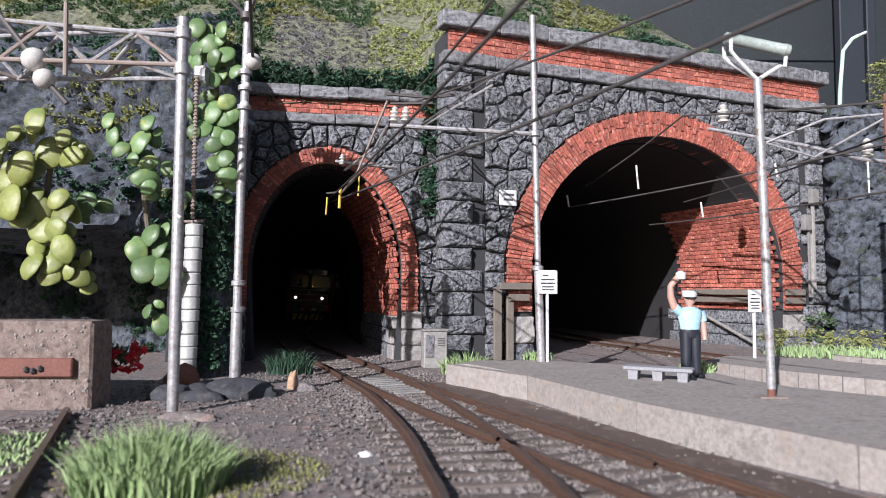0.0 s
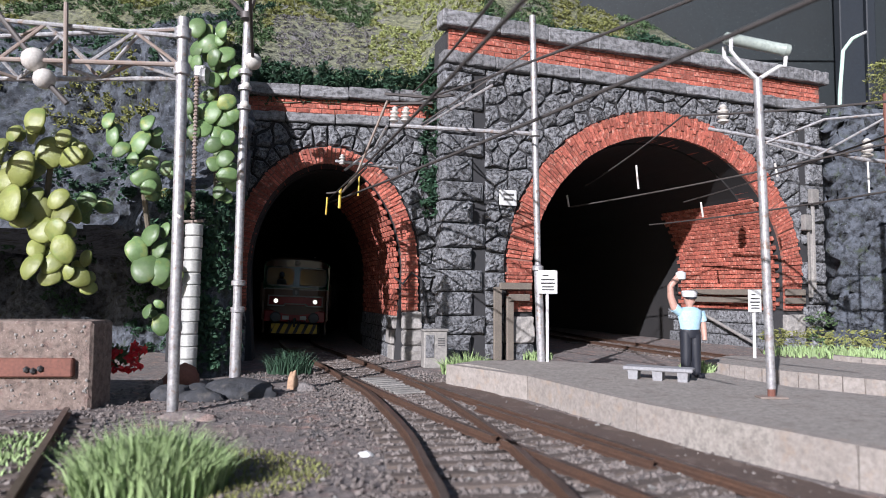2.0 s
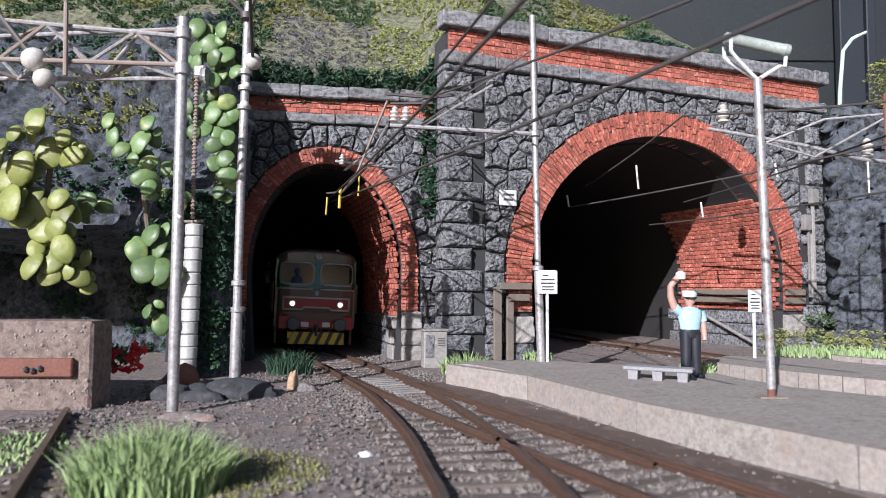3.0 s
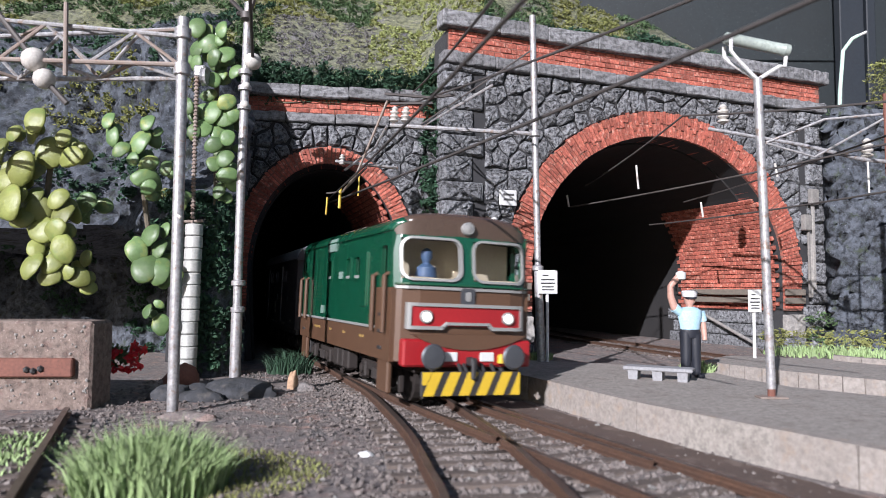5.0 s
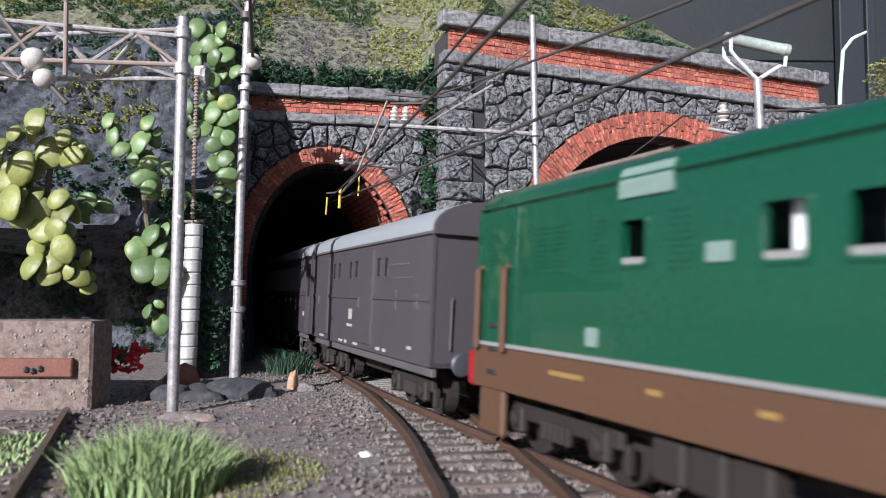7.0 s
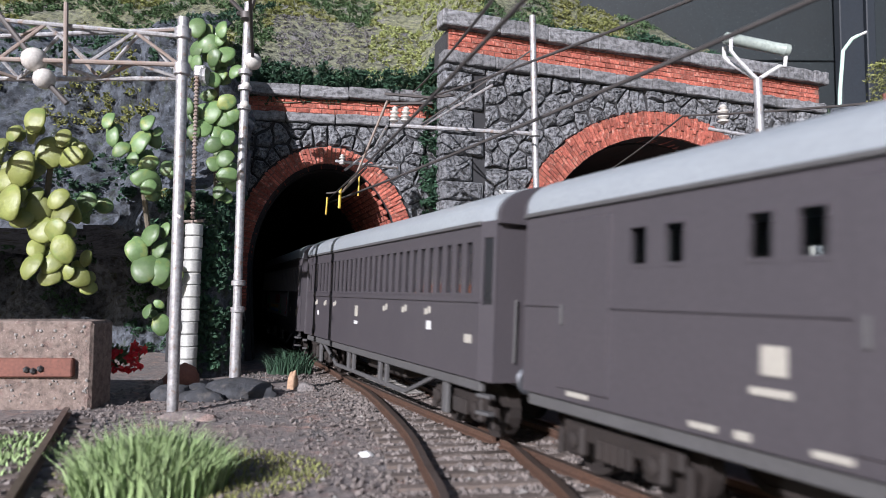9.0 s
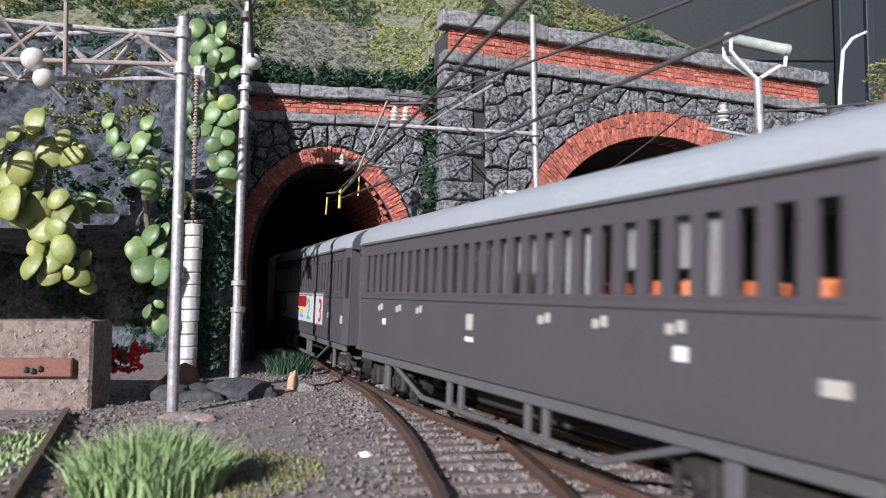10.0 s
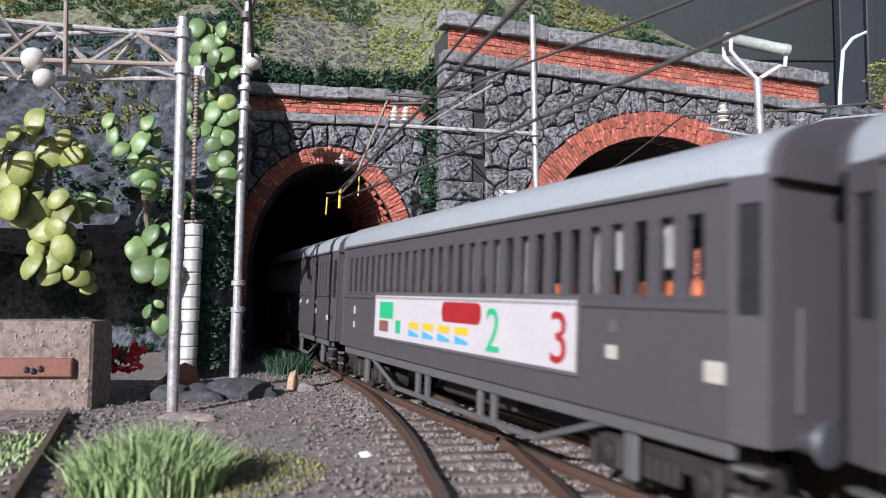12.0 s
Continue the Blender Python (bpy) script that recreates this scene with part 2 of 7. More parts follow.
M_SCREE = mat("grey_scree", (0.22, 0.205, 0.205), (0.15, 0.142, 0.15), 0.9, 9, 0.9, bump=0.5, vary=0.4, island=True)
M_GRASS = mat("grass_blade", (0.2, 0.3, 0.11), (0.28, 0.37, 0.17), 0.9, 12, 0.7, bump=0.05, vary=0.35, island=True)
M_FLOWER = mat("red_petal", (0.6, 0.015, 0.015), (0.5, 0.01, 0.02), 0.6, 3, 0.6, bump=0.1, vary=0.3, island=True)
M_PANEL = mat("dark_backdrop_panel", (0.014, 0.021, 0.024), (0.009, 0.013, 0.015), 2.0, 60, 0.6, bump=0.15, depth=0.2, speck=0.15)
M_POST = mat("dark_steel_post", (0.02, 0.025, 0.032), (0.015, 0.019, 0.025), 1.5, 30, 0.5, bump=0.1)
M_FIGURE_SKIN = mat("painted_pink", (0.5, 0.3, 0.24), (0.42, 0.24, 0.19), 0.6, 3, 0.5, bump=0.05)
M_BLUE = mat("pale_blue_paint", (0.42, 0.62, 0.72), (0.36, 0.55, 0.66), 0.6, 4, 0.6, bump=0.1)
M_NAVY = mat("navy_paint", (0.012, 0.014, 0.022), (0.02, 0.022, 0.03), 0.6, 4, 0.5, bump=0.1)


# ---- the line of the track ----
LINE = [(-165, 1230), (-140, 900), (-119, 660), (-111, 560), (-108, 515), (-101, 468), (-92, 422), (-82.5, 384), (-70, 344), (-56, 310), (-36.5, 262), (-22.5, 228), (-7, 192), (8.5, 158),
        (25.3, 123.5), (38, 97), (51, 69), (66, 35), (80, -5), (95, -60), (110, -130), (150, -320), (190, -520), (240, -800)]


def smooth_line(pts, n=30):
    out = []
    for i in range(len(pts) - 1):
        p0, p1, p2, p3 = (Vector(pts[min(max(i + k, 0), len(pts) - 1)]) for k in (-1, 0, 1, 2))
        for k in range(n):
            t = k / n
            out.append(0.5 * (2 * p1 + (p2 - p0) * t + (2 * p0 - 5 * p1 + 4 * p2 - p3) * t * t + (3 * p1 - p0 - 3 * p2 + p3) * t ** 3))
    return out + [Vector(pts[-1])]


class Route:
    def __init__(self, pts, n=30):
        self.c = np.array([tuple(p) for p in smooth_line(pts, n)])
        self.s = np.concatenate([[0], np.cumsum(np.hypot(*np.diff(self.c, axis=0).T))])
        self.long = float(self.s[-1])

    def at(self, s):
        return Vector((float(np.interp(s, self.s, self.c[:, 0])), float(np.interp(s, self.s, self.c[:, 1]))))

    def way(self, s):
        return (self.at(s + 2) - self.at(s - 2)).normalized()

    def near(self, x, y):
        return float(self.s[np.argmin(np.hypot(self.c[:, 0] - x, self.c[:, 1] - y))])

    def side(self, s, v):
        """The point v to the side of the line (positive: away from the rock face)."""
        d = self.way(s)
        return self.at(s) + Vector((-d.y, d.x)) * v


MAIN = Route(LINE)
S_GATE = MAIN.near(-50.5, 296)

# ---- frames of the two portals ----
R_ANG, L_ANG = 21.0, 10.0
R_AT = Matrix.Translation((0.5, 292, 0)) @ Matrix.Rotation(radians(R_ANG), 4, "Z") @ Matrix.Rotation(radians(90), 4, "X")
L_AT = Matrix.Translation((-85, 288, 0)) @ Matrix.Rotation(radians(L_ANG), 4, "Z") @ Matrix.Rotation(radians(90), 4, "X")
# in these frames x runs along the wall, y up and z towards the track side


def arch_line(cx, half, spring, rise, low, foot=0.0, n=36):
    """Half ellipse on legs, from one foot to the other."""
    pts = [(cx - half + foot, low)]
    for k in range(n + 1):
        a = math.pi * (1 - k / n)
        pts.append((cx + half * math.cos(a), spring + rise * math.sin(a)))
    return pts + [(cx + half - foot, low)]


def wall_with_arch(name, at, x0, x1, lo, hi, arch, thick, material, label):
    """A wall with an arched opening right through it."""
    bm = bm_new()
    n = len(arch)
    front = [bm.verts.new(at @ Vector((x, y, 0))) for x, y in arch]
    back = [bm.verts.new(at @ Vector((x, y, -thick))) for x, y in arch]

    def rim(x, y, k):
        u = k / (n - 1)
        if u < 0.25:
            return (x0, lo + (hi - lo) * u * 4)
        if u < 0.75:
            return (x0 + (x1 - x0) * (u - 0.25) * 2, hi)
        return (x1, hi - (hi - lo) * (u - 0.75) * 4)
    fo = [bm.verts.new(at @ Vector((*rim(*p, k), 0))) for k, p in enumerate(arch)]
    bo = [bm.verts.new(at @ Vector((*rim(*p, k), -thick))) for k, p in enumerate(arch)]
    for k in range(n - 1):
        bm.faces.new((front[k], front[k + 1], fo[k + 1], fo[k]))
        bm.faces.new((back[k + 1], back[k], bo[k], bo[k + 1]))
        bm.faces.new((front[k + 1], front[k], back[k], back[k + 1]))
        bm.faces.new((fo[k], fo[k + 1], bo[k + 1], bo[k]))
    ob = part(name, bm, material)
    return tagged(ob, label, "wall", kind="structure")


R_C, R_HALF, R_SPRING, R_RISE = 117.5, 75.5, 37.0, 68.0
L_C, L_HALF, L_SPRING, L_RISE = 34.8, 32.8, 36.0, 47.0
R_LEN, R_TOP = 224.0, 150.0
L_LEN, L_TOP = 86.0, 117.0
GROUND = -2.0
wall_right = wall_with_arch("wall_north", R_AT, 0, R_LEN, GROUND - 4, R_TOP - 1, arch_line(R_C, R_HALF, R_SPRING, R_RISE, GROUND - 4, 2), 14, M_MORTAR, "dark lava stone wide tunnel portal with red brick arch")
wall_left = wall_with_arch("wall_west", L_AT, -30, L_LEN + 6, GROUND - 4, L_TOP - 1, arch_line(L_C, L_HALF, L_SPRING, L_RISE, GROUND - 4, 3), 12, M_MORTAR, "dark lava stone narrow tunnel portal with red brick arch")


# ---- bored tunnels ----
def vault(name, rings, label):
    bm = bm_new()
    rows = [[bm.verts.new(p) for p in ring] for ring in rings]
    for u, v in zip(rows, rows[1:]):
        for j in range(len(u) - 1):
            bm.faces.new((u[j], u[j + 1], v[j + 1], v[j]))
    ob = part(name, bm, M_BORE)
    mod = ob.modifiers.new("thick", "SOLIDIFY")
    mod.thickness, mod.offset = 0.004, 0
    return tagged(ob, label, "tunnel", kind="structure")


r_section = arch_line(R_C, R_HALF + 1, R_SPRING, R_RISE + 1, GROUND - 4, 1.5)
vault("tunnel_east", [[R_AT @ Vector((x, y, -d)) for x, y in r_section] for d in (13, 60, 120, 190, 260)], "near-black bore of the wide tunnel")
l_section = arch_line(0, L_HALF + 1, L_SPRING, L_RISE + 1, GROUND - 4, 2)
rings = [[L_AT @ Vector((L_C + x, y, -11)) for x, y in l_section]]
for back in (30, 60, 95, 135, 180, 240, 300, 380, 480, 600, 720, 830, 900):
    s = S_GATE - back
    p, d = MAIN.at(s), MAIN.way(s)
    w = 1.0 + min(back, 100) * 0.0016
    rings.append([Vector((p.x - d.y * x * w, p.y + d.x * x * w, y)) for x, y in l_section])
vault("tunnel_west", rings, "near-black bore of the narrow tunnel")
# cap added across the far bore so that no light leaks in from behind
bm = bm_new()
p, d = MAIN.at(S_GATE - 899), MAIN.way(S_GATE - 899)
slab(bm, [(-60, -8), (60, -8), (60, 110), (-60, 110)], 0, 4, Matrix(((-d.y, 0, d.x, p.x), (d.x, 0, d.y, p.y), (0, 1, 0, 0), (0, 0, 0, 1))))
tagged(part("tunnel_end", bm, M_BORE), "near-black cap added to keep light out of the narrow tunnel", "wall", kind="structure")
# black sheet added to close the wide bore where only darkness shows
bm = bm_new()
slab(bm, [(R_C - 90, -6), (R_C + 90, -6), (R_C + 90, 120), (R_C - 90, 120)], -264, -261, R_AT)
tagged(part("tunnel_end", bm, M_BORE), "near-black cap added at the back of the wide tunnel", "wall", kind="structure")


# ---- ground ----
def ground_height(x, y):
    return GROUND + 0.5 * noise.noise((x * 0.03, y * 0.03, 0)) + 0.25 * noise.noise((x * 0.2, y * 0.2, 3))


bm = bm_new()
xs = [-4000, -1200, -500] + [-300 + 6 * k for k in range(101)] + [500, 1200, 4000]
ys = [-4000, -1200, -400, -150] + [-60 + 6 * k for k in range(90)] + [600, 1300, 4000]
grid = [[bm.verts.new((x, y, ground_height(x, y) if abs(x) < 320 and -80 < y < 500 else GROUND)) for x in xs] for y in ys]
for a, b in zip(grid, grid[1:]):
    for i in range(len(xs) - 1):
        bm.faces.new((a[i], a[i + 1], b[i + 1], b[i]))
tagged(part("ground", bm, M_SOIL, smooth=True), "brown gravelly soil of the model railway", "ground", kind="structure")


# ---- rails and sleepers ----
RAIL = [(-1.1, -1.7), (1.1, -1.7), (1.1, -1.35), (0.3, -1.1), (0.3, -0.55), (0.62, -0.4), (0.62, 0), (-0.62, 0), (-0.62, -0.4), (-0.3, -0.55), (-0.3, -1.1), (-1.1, -1.35)]


def rail(route, s0, s1, off, parent, step=5.0):
    bm = bm_new()
    rows = []
    n = max(2, int((s1 - s0) / step))
    for k in range(n + 1):
        s = s0 + (s1 - s0) * k / n
        o = off(s) if callable(off) else off
        p, d = route.side(s, o), route.way(s)
        nrm = Vector((-d.y, d.x))
        rows.append([bm.verts.new((p.x + nrm.x * x, p.y + nrm.y * x, z)) for x, z in RAIL])
    m = len(RAIL)
    for u, v in zip(rows, rows[1:]):
        for j in range(m):
            f = bm.faces.new((u[j], u[(j + 1) % m], v[(j + 1) % m], v[j]))
            if j == 6:
                f.material_index = 1
    bm.faces.new(rows[0])
    bm.faces.new(rows[-1])
    return part("rail", bm, [M_RAIL, M_RAILTOP], parent)


def sleeper_mesh():
    bm = bm_new()
    box(bm, (0, 0, -2.05), (30, 2.7, 1.2), 0.2)
    bmesh.ops.scale(bm, vec=(MM, MM, MM), verts=bm.verts)
    mesh = bpy.data.meshes.new("sleeper")
    bm.to_mesh(mesh)
    bm.free()
    mesh.materials.append(M_SLEEPER)
    return mesh


SLEEPER = sleeper_mesh()


def sleepers(route, s0, s1, parent, gap=6.6, wide=1.0):
    s = s0
    while s < s1:
        p, d = route.at(s), route.way(s)
        ob = new("sleeper", SLEEPER)
        ob.parent = parent
        ob.matrix_basis = mpose(p.x, p.y, 0, 0, 0, math.degrees(math.atan2(d.x, -d.y)) + random.uniform(-1, 1)) @ Matrix.Diagonal((wide, 1, 1, 1))
        s += gap * random.uniform(0.95, 1.05)


GAUGE = 8.25 + 0.6
main_track = thing("railway_track", "rusty curved main railway track on dark sleepers", "railway track", kind="structure")
S_END = MAIN.near(110, -130)
rail(MAIN, S_GATE - 260, S_END, GAUGE, main_track)
S_FROG = MAIN.near(18.5, 137.5)
rail(MAIN, S_GATE - 260, S_FROG, -GAUGE, main_track)
rail(MAIN, S_FROG + 3, S_END, -GAUGE, main_track)
# the branch that leaves towards the camera's side
BRANCH = Route([(-56, 310), (-36.5, 262), (-24, 228), (-12.5, 196), (-4.2, 166), (2.6, 137), (6.7, 112), (9.2, 96), (10.2, 70), (8, 30), (3, -20), (-8, -90)])
branch_track = thing("railway_track", "rusty branch track of a turnout curving aside", "railway track", kind="structure")
b0 = BRANCH.near(-36.5, 262)
b1 = BRANCH.near(-8, -90) - 2
rail(BRANCH, b0, b1, -GAUGE, branch_track)
rail(BRANCH, BRANCH.near(-20, 217), b1, GAUGE, branch_track)
sleepers(MAIN, S_GATE - 60, MAIN.near(66, 35), main_track)
sleepers(BRANCH, BRANCH.near(-2, 158), BRANCH.near(9, 40), branch_track)
# check rails
rail(MAIN, MAIN.near(4, 168), MAIN.near(30, 113), GAUGE - 3.2, main_track)
s = MAIN.near(-21, 229)
while s < MAIN.near(-8.5, 194):
    bm = bm_new()
    p, d = MAIN.at(s), MAIN.way(s)
    box(bm, (p.x, p.y, -1.15), (9.0, 2.0, 0.5), 0.1, Matrix.Rotation(math.atan2(d.x, -d.y), 3, "Z"))
    part("slide_chair", bm, M_PALE, main_track, "pale slide plate of the turnout")
    s += 4.2

EAST = Route([(70, 520), (84, 430), (97, 385), (112, 335), (128, 285), (150, 220), (190, 120), (240, 0)])
east_track = thing("railway_track", "rusty second track in the wide tunnel", "railway track", kind="structure")
rail(EAST, 5, EAST.long - 5, -GAUGE, east_track)
rail(EAST, 5, EAST.long - 5, GAUGE, east_track)
sleepers(EAST, EAST.near(90, 410), EAST.near(150, 220), east_track)
SIDING = Route([(-97.5, 160.5), (-92.5, 149.3), (-80.6, 122.4), (-68.8, 95.5), (-57, 68.6), (-40, 30), (-20, -20)])
siding_track = thing("railway_track", "rusty siding ending at a concrete buffer block", "railway track", kind="structure")
rail(SIDING, 2, SIDING.long - 2, GAUGE, siding_track)
rail(SIDING, 2, SIDING.long - 2, -GAUGE, siding_track)
sleepers(SIDING, 12, SIDING.long - 20, siding_track)


def pebbles(name, spots, material, label, low=0.5, high=1.3, z=GROUND):
    """Loose angular stones, one mesh."""
    verts, faces = [], []
    for x, y, big in spots:
        r = random.uniform(low, high) * big
        a = random.uniform(0, 6.28)
        base = len(verts)
        h = z + r * random.uniform(0.2, 0.5)
        for k in range(4):
            q = a + k * 1.571 + random.uniform(-0.3, 0.3)
            rr = r * random.uniform(0.7, 1.1)
            verts.append(((x + rr * math.cos(q)) * MM, (y + rr * math.sin(q)) * MM, (h + random.uniform(-0.2, 0.2) * r) * MM))
        verts.append(((x + random.uniform(-0.3, 0.3) * r) * MM, (y + random.uniform(-0.3, 0.3) * r) * MM, (h + r * random.uniform(0.4, 0.8)) * MM))
        verts.append((x * MM, y * MM, (h - r * 0.8) * MM))
        for k in range(4):
            faces.append((base + k, base + (k + 1) % 4, base + 4))
            faces.append((base + (k + 1) % 4, base + k, base + 5))
    mesh = bpy.data.meshes.new(name)
    mesh.from_pydata(verts, [], faces)
    mesh.materials.append(material)
    return tagged(new(name, mesh), label, "gravel", kind="stuff")


def ballast_spots(route, s0, s1, half, per_mm):
    out = []
    for _ in range(int((s1 - s0) * per_mm)):
        s = random.uniform(s0, s1)
        v = random.gauss(0, half * 0.55)
        if abs(v) < half * 1.4 and abs(abs(v) - GAUGE) > 1.2:
            p = route.side(s, v)
            out.append((p.x, p.y, 1.0 if abs(v) < 14 else 0.9))
    return out


pebbles("ballast", ballast_spots(MAIN, S_GATE - 30, MAIN.near(66, 35), 20, 26) + ballast_spots(BRANCH, BRANCH.near(-20, 215), BRANCH.near(9, 50), 20, 26), M_BALLAST, "grey-brown crushed stone ballast under the tracks", 0.4, 0.85)
pebbles("ballast", ballast_spots(SIDING, 4, SIDING.long - 20, 20, 14) + ballast_spots(EAST, EAST.near(90, 410), EAST.near(140, 250), 16, 12), M_BALLAST, "pale crushed stone ballast around the side tracks", 0.45, 1.0)
loose = [(random.uniform(-95, 10), random.uniform(70, 250), random.choice((0.6, 0.8, 1.0))) for _ in range(5200)]
pebbles("gravel", [q for q in loose if (MAIN.at(MAIN.near(q[0], q[1])) - Vector(q[:2])).length > 14], M_BALLAST, "loose gravel scattered on the soil", 0.25, 0.75, GROUND + 0.1)

specks = [(random.uniform(-60, 40), random.uniform(85, 240), random.choice((0.5, 0.7, 1.1))) for _ in range(110)]
pebbles("gravel", [q for q in specks if (MAIN.at(MAIN.near(q[0], q[1])) - Vector(q[:2])).length > 11 or q[1] < 150], M_PALE, "scattered pale stone chips on the gravel", 0.4, 0.9, GROUND + 0.3)

# ---- platform ----
EDGE = [(2.0, 219), (8.5, 221), (19.7, 202.7), (31.1, 173.0), (40.0, 152.6), (47.0, 137), (53.6, 125.3), (60, 115), (68.5, 103), (90, 70), (120, 10), (150, -60)]
BACK = [(210, -60), (160, 60), (118, 142), (102.2, 157.8), (88, 173), (81.8, 191.6), (79, 212), (36, 234), (12, 233)]
P_TOP = 4.5
bm = bm_new()
slab(bm, [tuple(p) for p in smooth_line(EDGE, 6)] + BACK, GROUND - 2, P_TOP)
tagged(part("platform", bm, M_PLATFORM), "grey asphalt station platform beside the track", "platform", kind="structure")


def kerb(line, inward, wide, top, low, parent, long=11.0, material=None):
    """A row of kerb stones along a line, each its own block."""
    r = Route(line, 12)
    s = 0.0
    while s < r.long - 1:
        e = min(s + long * random.uniform(0.85, 1.15), r.long)
        a, b = r.at(s + 0.08), r.at(e - 0.08)
        d = (b - a).normalized()
        nrm = Vector((-d.y, d.x)) * inward
        bm = bm_new()
        slab(bm, [tuple(a), tuple(b), tuple(b + nrm * wide), tuple(a + nrm * wide)], low, top + random.uniform(-0.05, 0.05), inset=0.12)
        part("kerb_stone", bm, material or M_KERB, parent)
        s = e


edge_stones = thing("platform_edge", "pale worn limestone kerb along the platform", "kerb", kind="structure")
kerb([(x - 0.8, y - 0.9) for x, y in EDGE], 1, 3.2, P_TOP + 0.12, GROUND - 1, edge_stones, 46)
second = [(83, 219), (89.7, 205), (99, 189), (112.8, 172), (150, 128), (200, 40)]
bm = bm_new()
slab(bm, second + [(260, 60), (180, 190), (150, 222), (100, 240)], GROUND - 2, P_TOP + 1.6)
tagged(part("platform", bm, M_PLATFORM), "second grey platform with rough stone edge", "platform", kind="structure")
second_edge = thing("platform_edge", "rough pale rubble edge of the second platform", "kerb", kind="structure")
kerb([(x - 0.3, y - 0.4) for x, y in second], 1, 1.8, P_TOP + 1.8, GROUND - 1, second_edge, 5.5)
third_edge = thing("platform_edge", "short row of pale kerb stones by the retaining wall", "kerb", kind="structure")
kerb([(129, 226), (136, 212), (150, 190), (190, 150)], 1, 3, P_TOP + 3.2, P_TOP, third_edge, 9)

# rusty dirt between the rails and the platform
bm = bm_new()
rows = []
for k in range(60):
    s = MAIN.near(-18, 215) + k * 4.0
    row = []
    for v in (10.6, 14, 18, 23):
        q = MAIN.side(s, v)
        row.append(bm.verts.new((q.x, q.y, GROUND + 0.75 - (v - 10) * 0.02 + 0.25 * noise.noise((q.x * 0.3, q.y * 0.3, 0)))))
    rows.append(row)
for a, b in zip(rows, rows[1:]):
    for i in range(3):
        bm.faces.new((a[i], a[i + 1], b[i + 1], b[i]))
tagged(part("track_dirt", bm, M_RUSTBED, smooth=True), "rust-brown dirt strip along the platform", "ground", kind="structure")


# ---- hillside, cliff and what closes the place ----
def hill_height(x, y):
    """Turf above and behind the portals."""
    back = y - (300 + 0.17 * x if x < 0 else 300 + 0.384 * x)
    if x < 0:
        z = 111 + max(0.0, back - 4) * 0.95
    else:
        fall = max(0.0, 1 - x / 185)
        z = 146 + min(max(back - 3, 0.0) * 1.15, 8 + 66 * fall)
    if -14 < x < 14:
        u = (x + 14) / 28
        a = 111 + max(0.0, back - 4) * 0.95
        b = 146 + min(max(back - 3, 0.0) * 1.15, 74)
        z = a * (1 - u) + b * u
    z -= max(0.0, x - 172) * 1.6
    return z + 5 * noise.noise((x * 0.03, y * 0.03, 7)) + 2.4 * noise.noise((x * 0.11, y * 0.11, 2)) + 1.0 * noise.noise((x * 0.35, y * 0.35, 4))


bm = bm_new()
hx = [-330 + 4 * k for k in range(132)]
rows = []
for k in range(52):
    row = []
    for x in hx:
        y0 = 301 + (0.17 * x if x < 0 else 0.384 * x)
        y = y0 + 4 * k
        row.append(bm.verts.new((x, y, hill_height(x, y))))
    rows.append(row)
for a, b in zip(rows, rows[1:]):
    for i in range(len(hx) - 1):
        bm.faces.new((a[i], a[i + 1], b[i + 1], b[i]))
back = [bm.verts.new((v.co.x, v.co.y + 60, 98)) for v in rows[-1]]
for i in range(len(hx) - 1):
    bm.faces.new((rows[-1][i], rows[-1][i + 1], back[i + 1], back[i]))
tagged(part("hillside", bm, M_TURF, smooth=True), "turf and bare rock slope above the tunnel portals", "hill", kind="structure")


def cliff_y(x, z):
    """How far back the rock face stands."""
    y = 238 + 0.2 * z + 20 * noise.noise((x * 0.016, z * 0.018, 5)) + 9 * noise.noise((x * 0.05, z * 0.05, 1))
    y -= 5.0 * noise.ridged_multi_fractal((x * 0.045, z * 0.045, 3), 0.9, 2.1, 4, 1.0, 2.0) - 5
    y += 1.6 * noise.noise((x * 0.3, z * 0.3, 8)) + 1.1 * noise.noise((x * 0.7, z * 0.7, 6))
    edge = max(0.0, (x + 79) / 7)
    y -= 13 * min(1.0, max(0.0, (x + 135) / 30))
    u = min(max((49 + 4 * noise.noise((x * 0.06, 0, 4)) - z) / 6, 0.0), 1.0)
    hollow = 84 * u * u * (3 - 2 * u) * min(1.0, max(0.0, (-86 - x) / 10))
    y = max(y, 219)
    v = min(max((x + 99) / 8, 0.0), 1.0)
    if z < 112:
        y += max(0.0, 232 - y) * v
    return y + edge ** 2 * 14 + hollow + max(0, z - 108) * 0.5 + max(0, z - 125) * 1.2


bm = bm_new()
cx = [-330 + 5 * k for k in range(20)] + [-230 + 1.4 * k for k in range(113)]
cz = [-6 + 1.5 * k for k in range(106)]
rows = []
for z in cz:
    lean = max(0.0, z - 92) * 0.42
    row = [bm.verts.new((x - lean * min(1.0, max(0.0, (x + 120) / 40)), cliff_y(x, z), z)) for x in cx]
    rows.append(row + [bm.verts.new((-89.5 - lean, 304 + 0.8 * lean, z))])
for a, b in zip(rows, rows[1:]):
    for i in range(len(cx)):
        bm.faces.new((a[i], a[i + 1], b[i + 1], b[i]))
cliff = part("rock_cliff", bm, M_ROCK, smooth=True)
tagged(cliff, "dark blue-grey volcanic rock face beside the tunnel", "cliff", kind="structure")

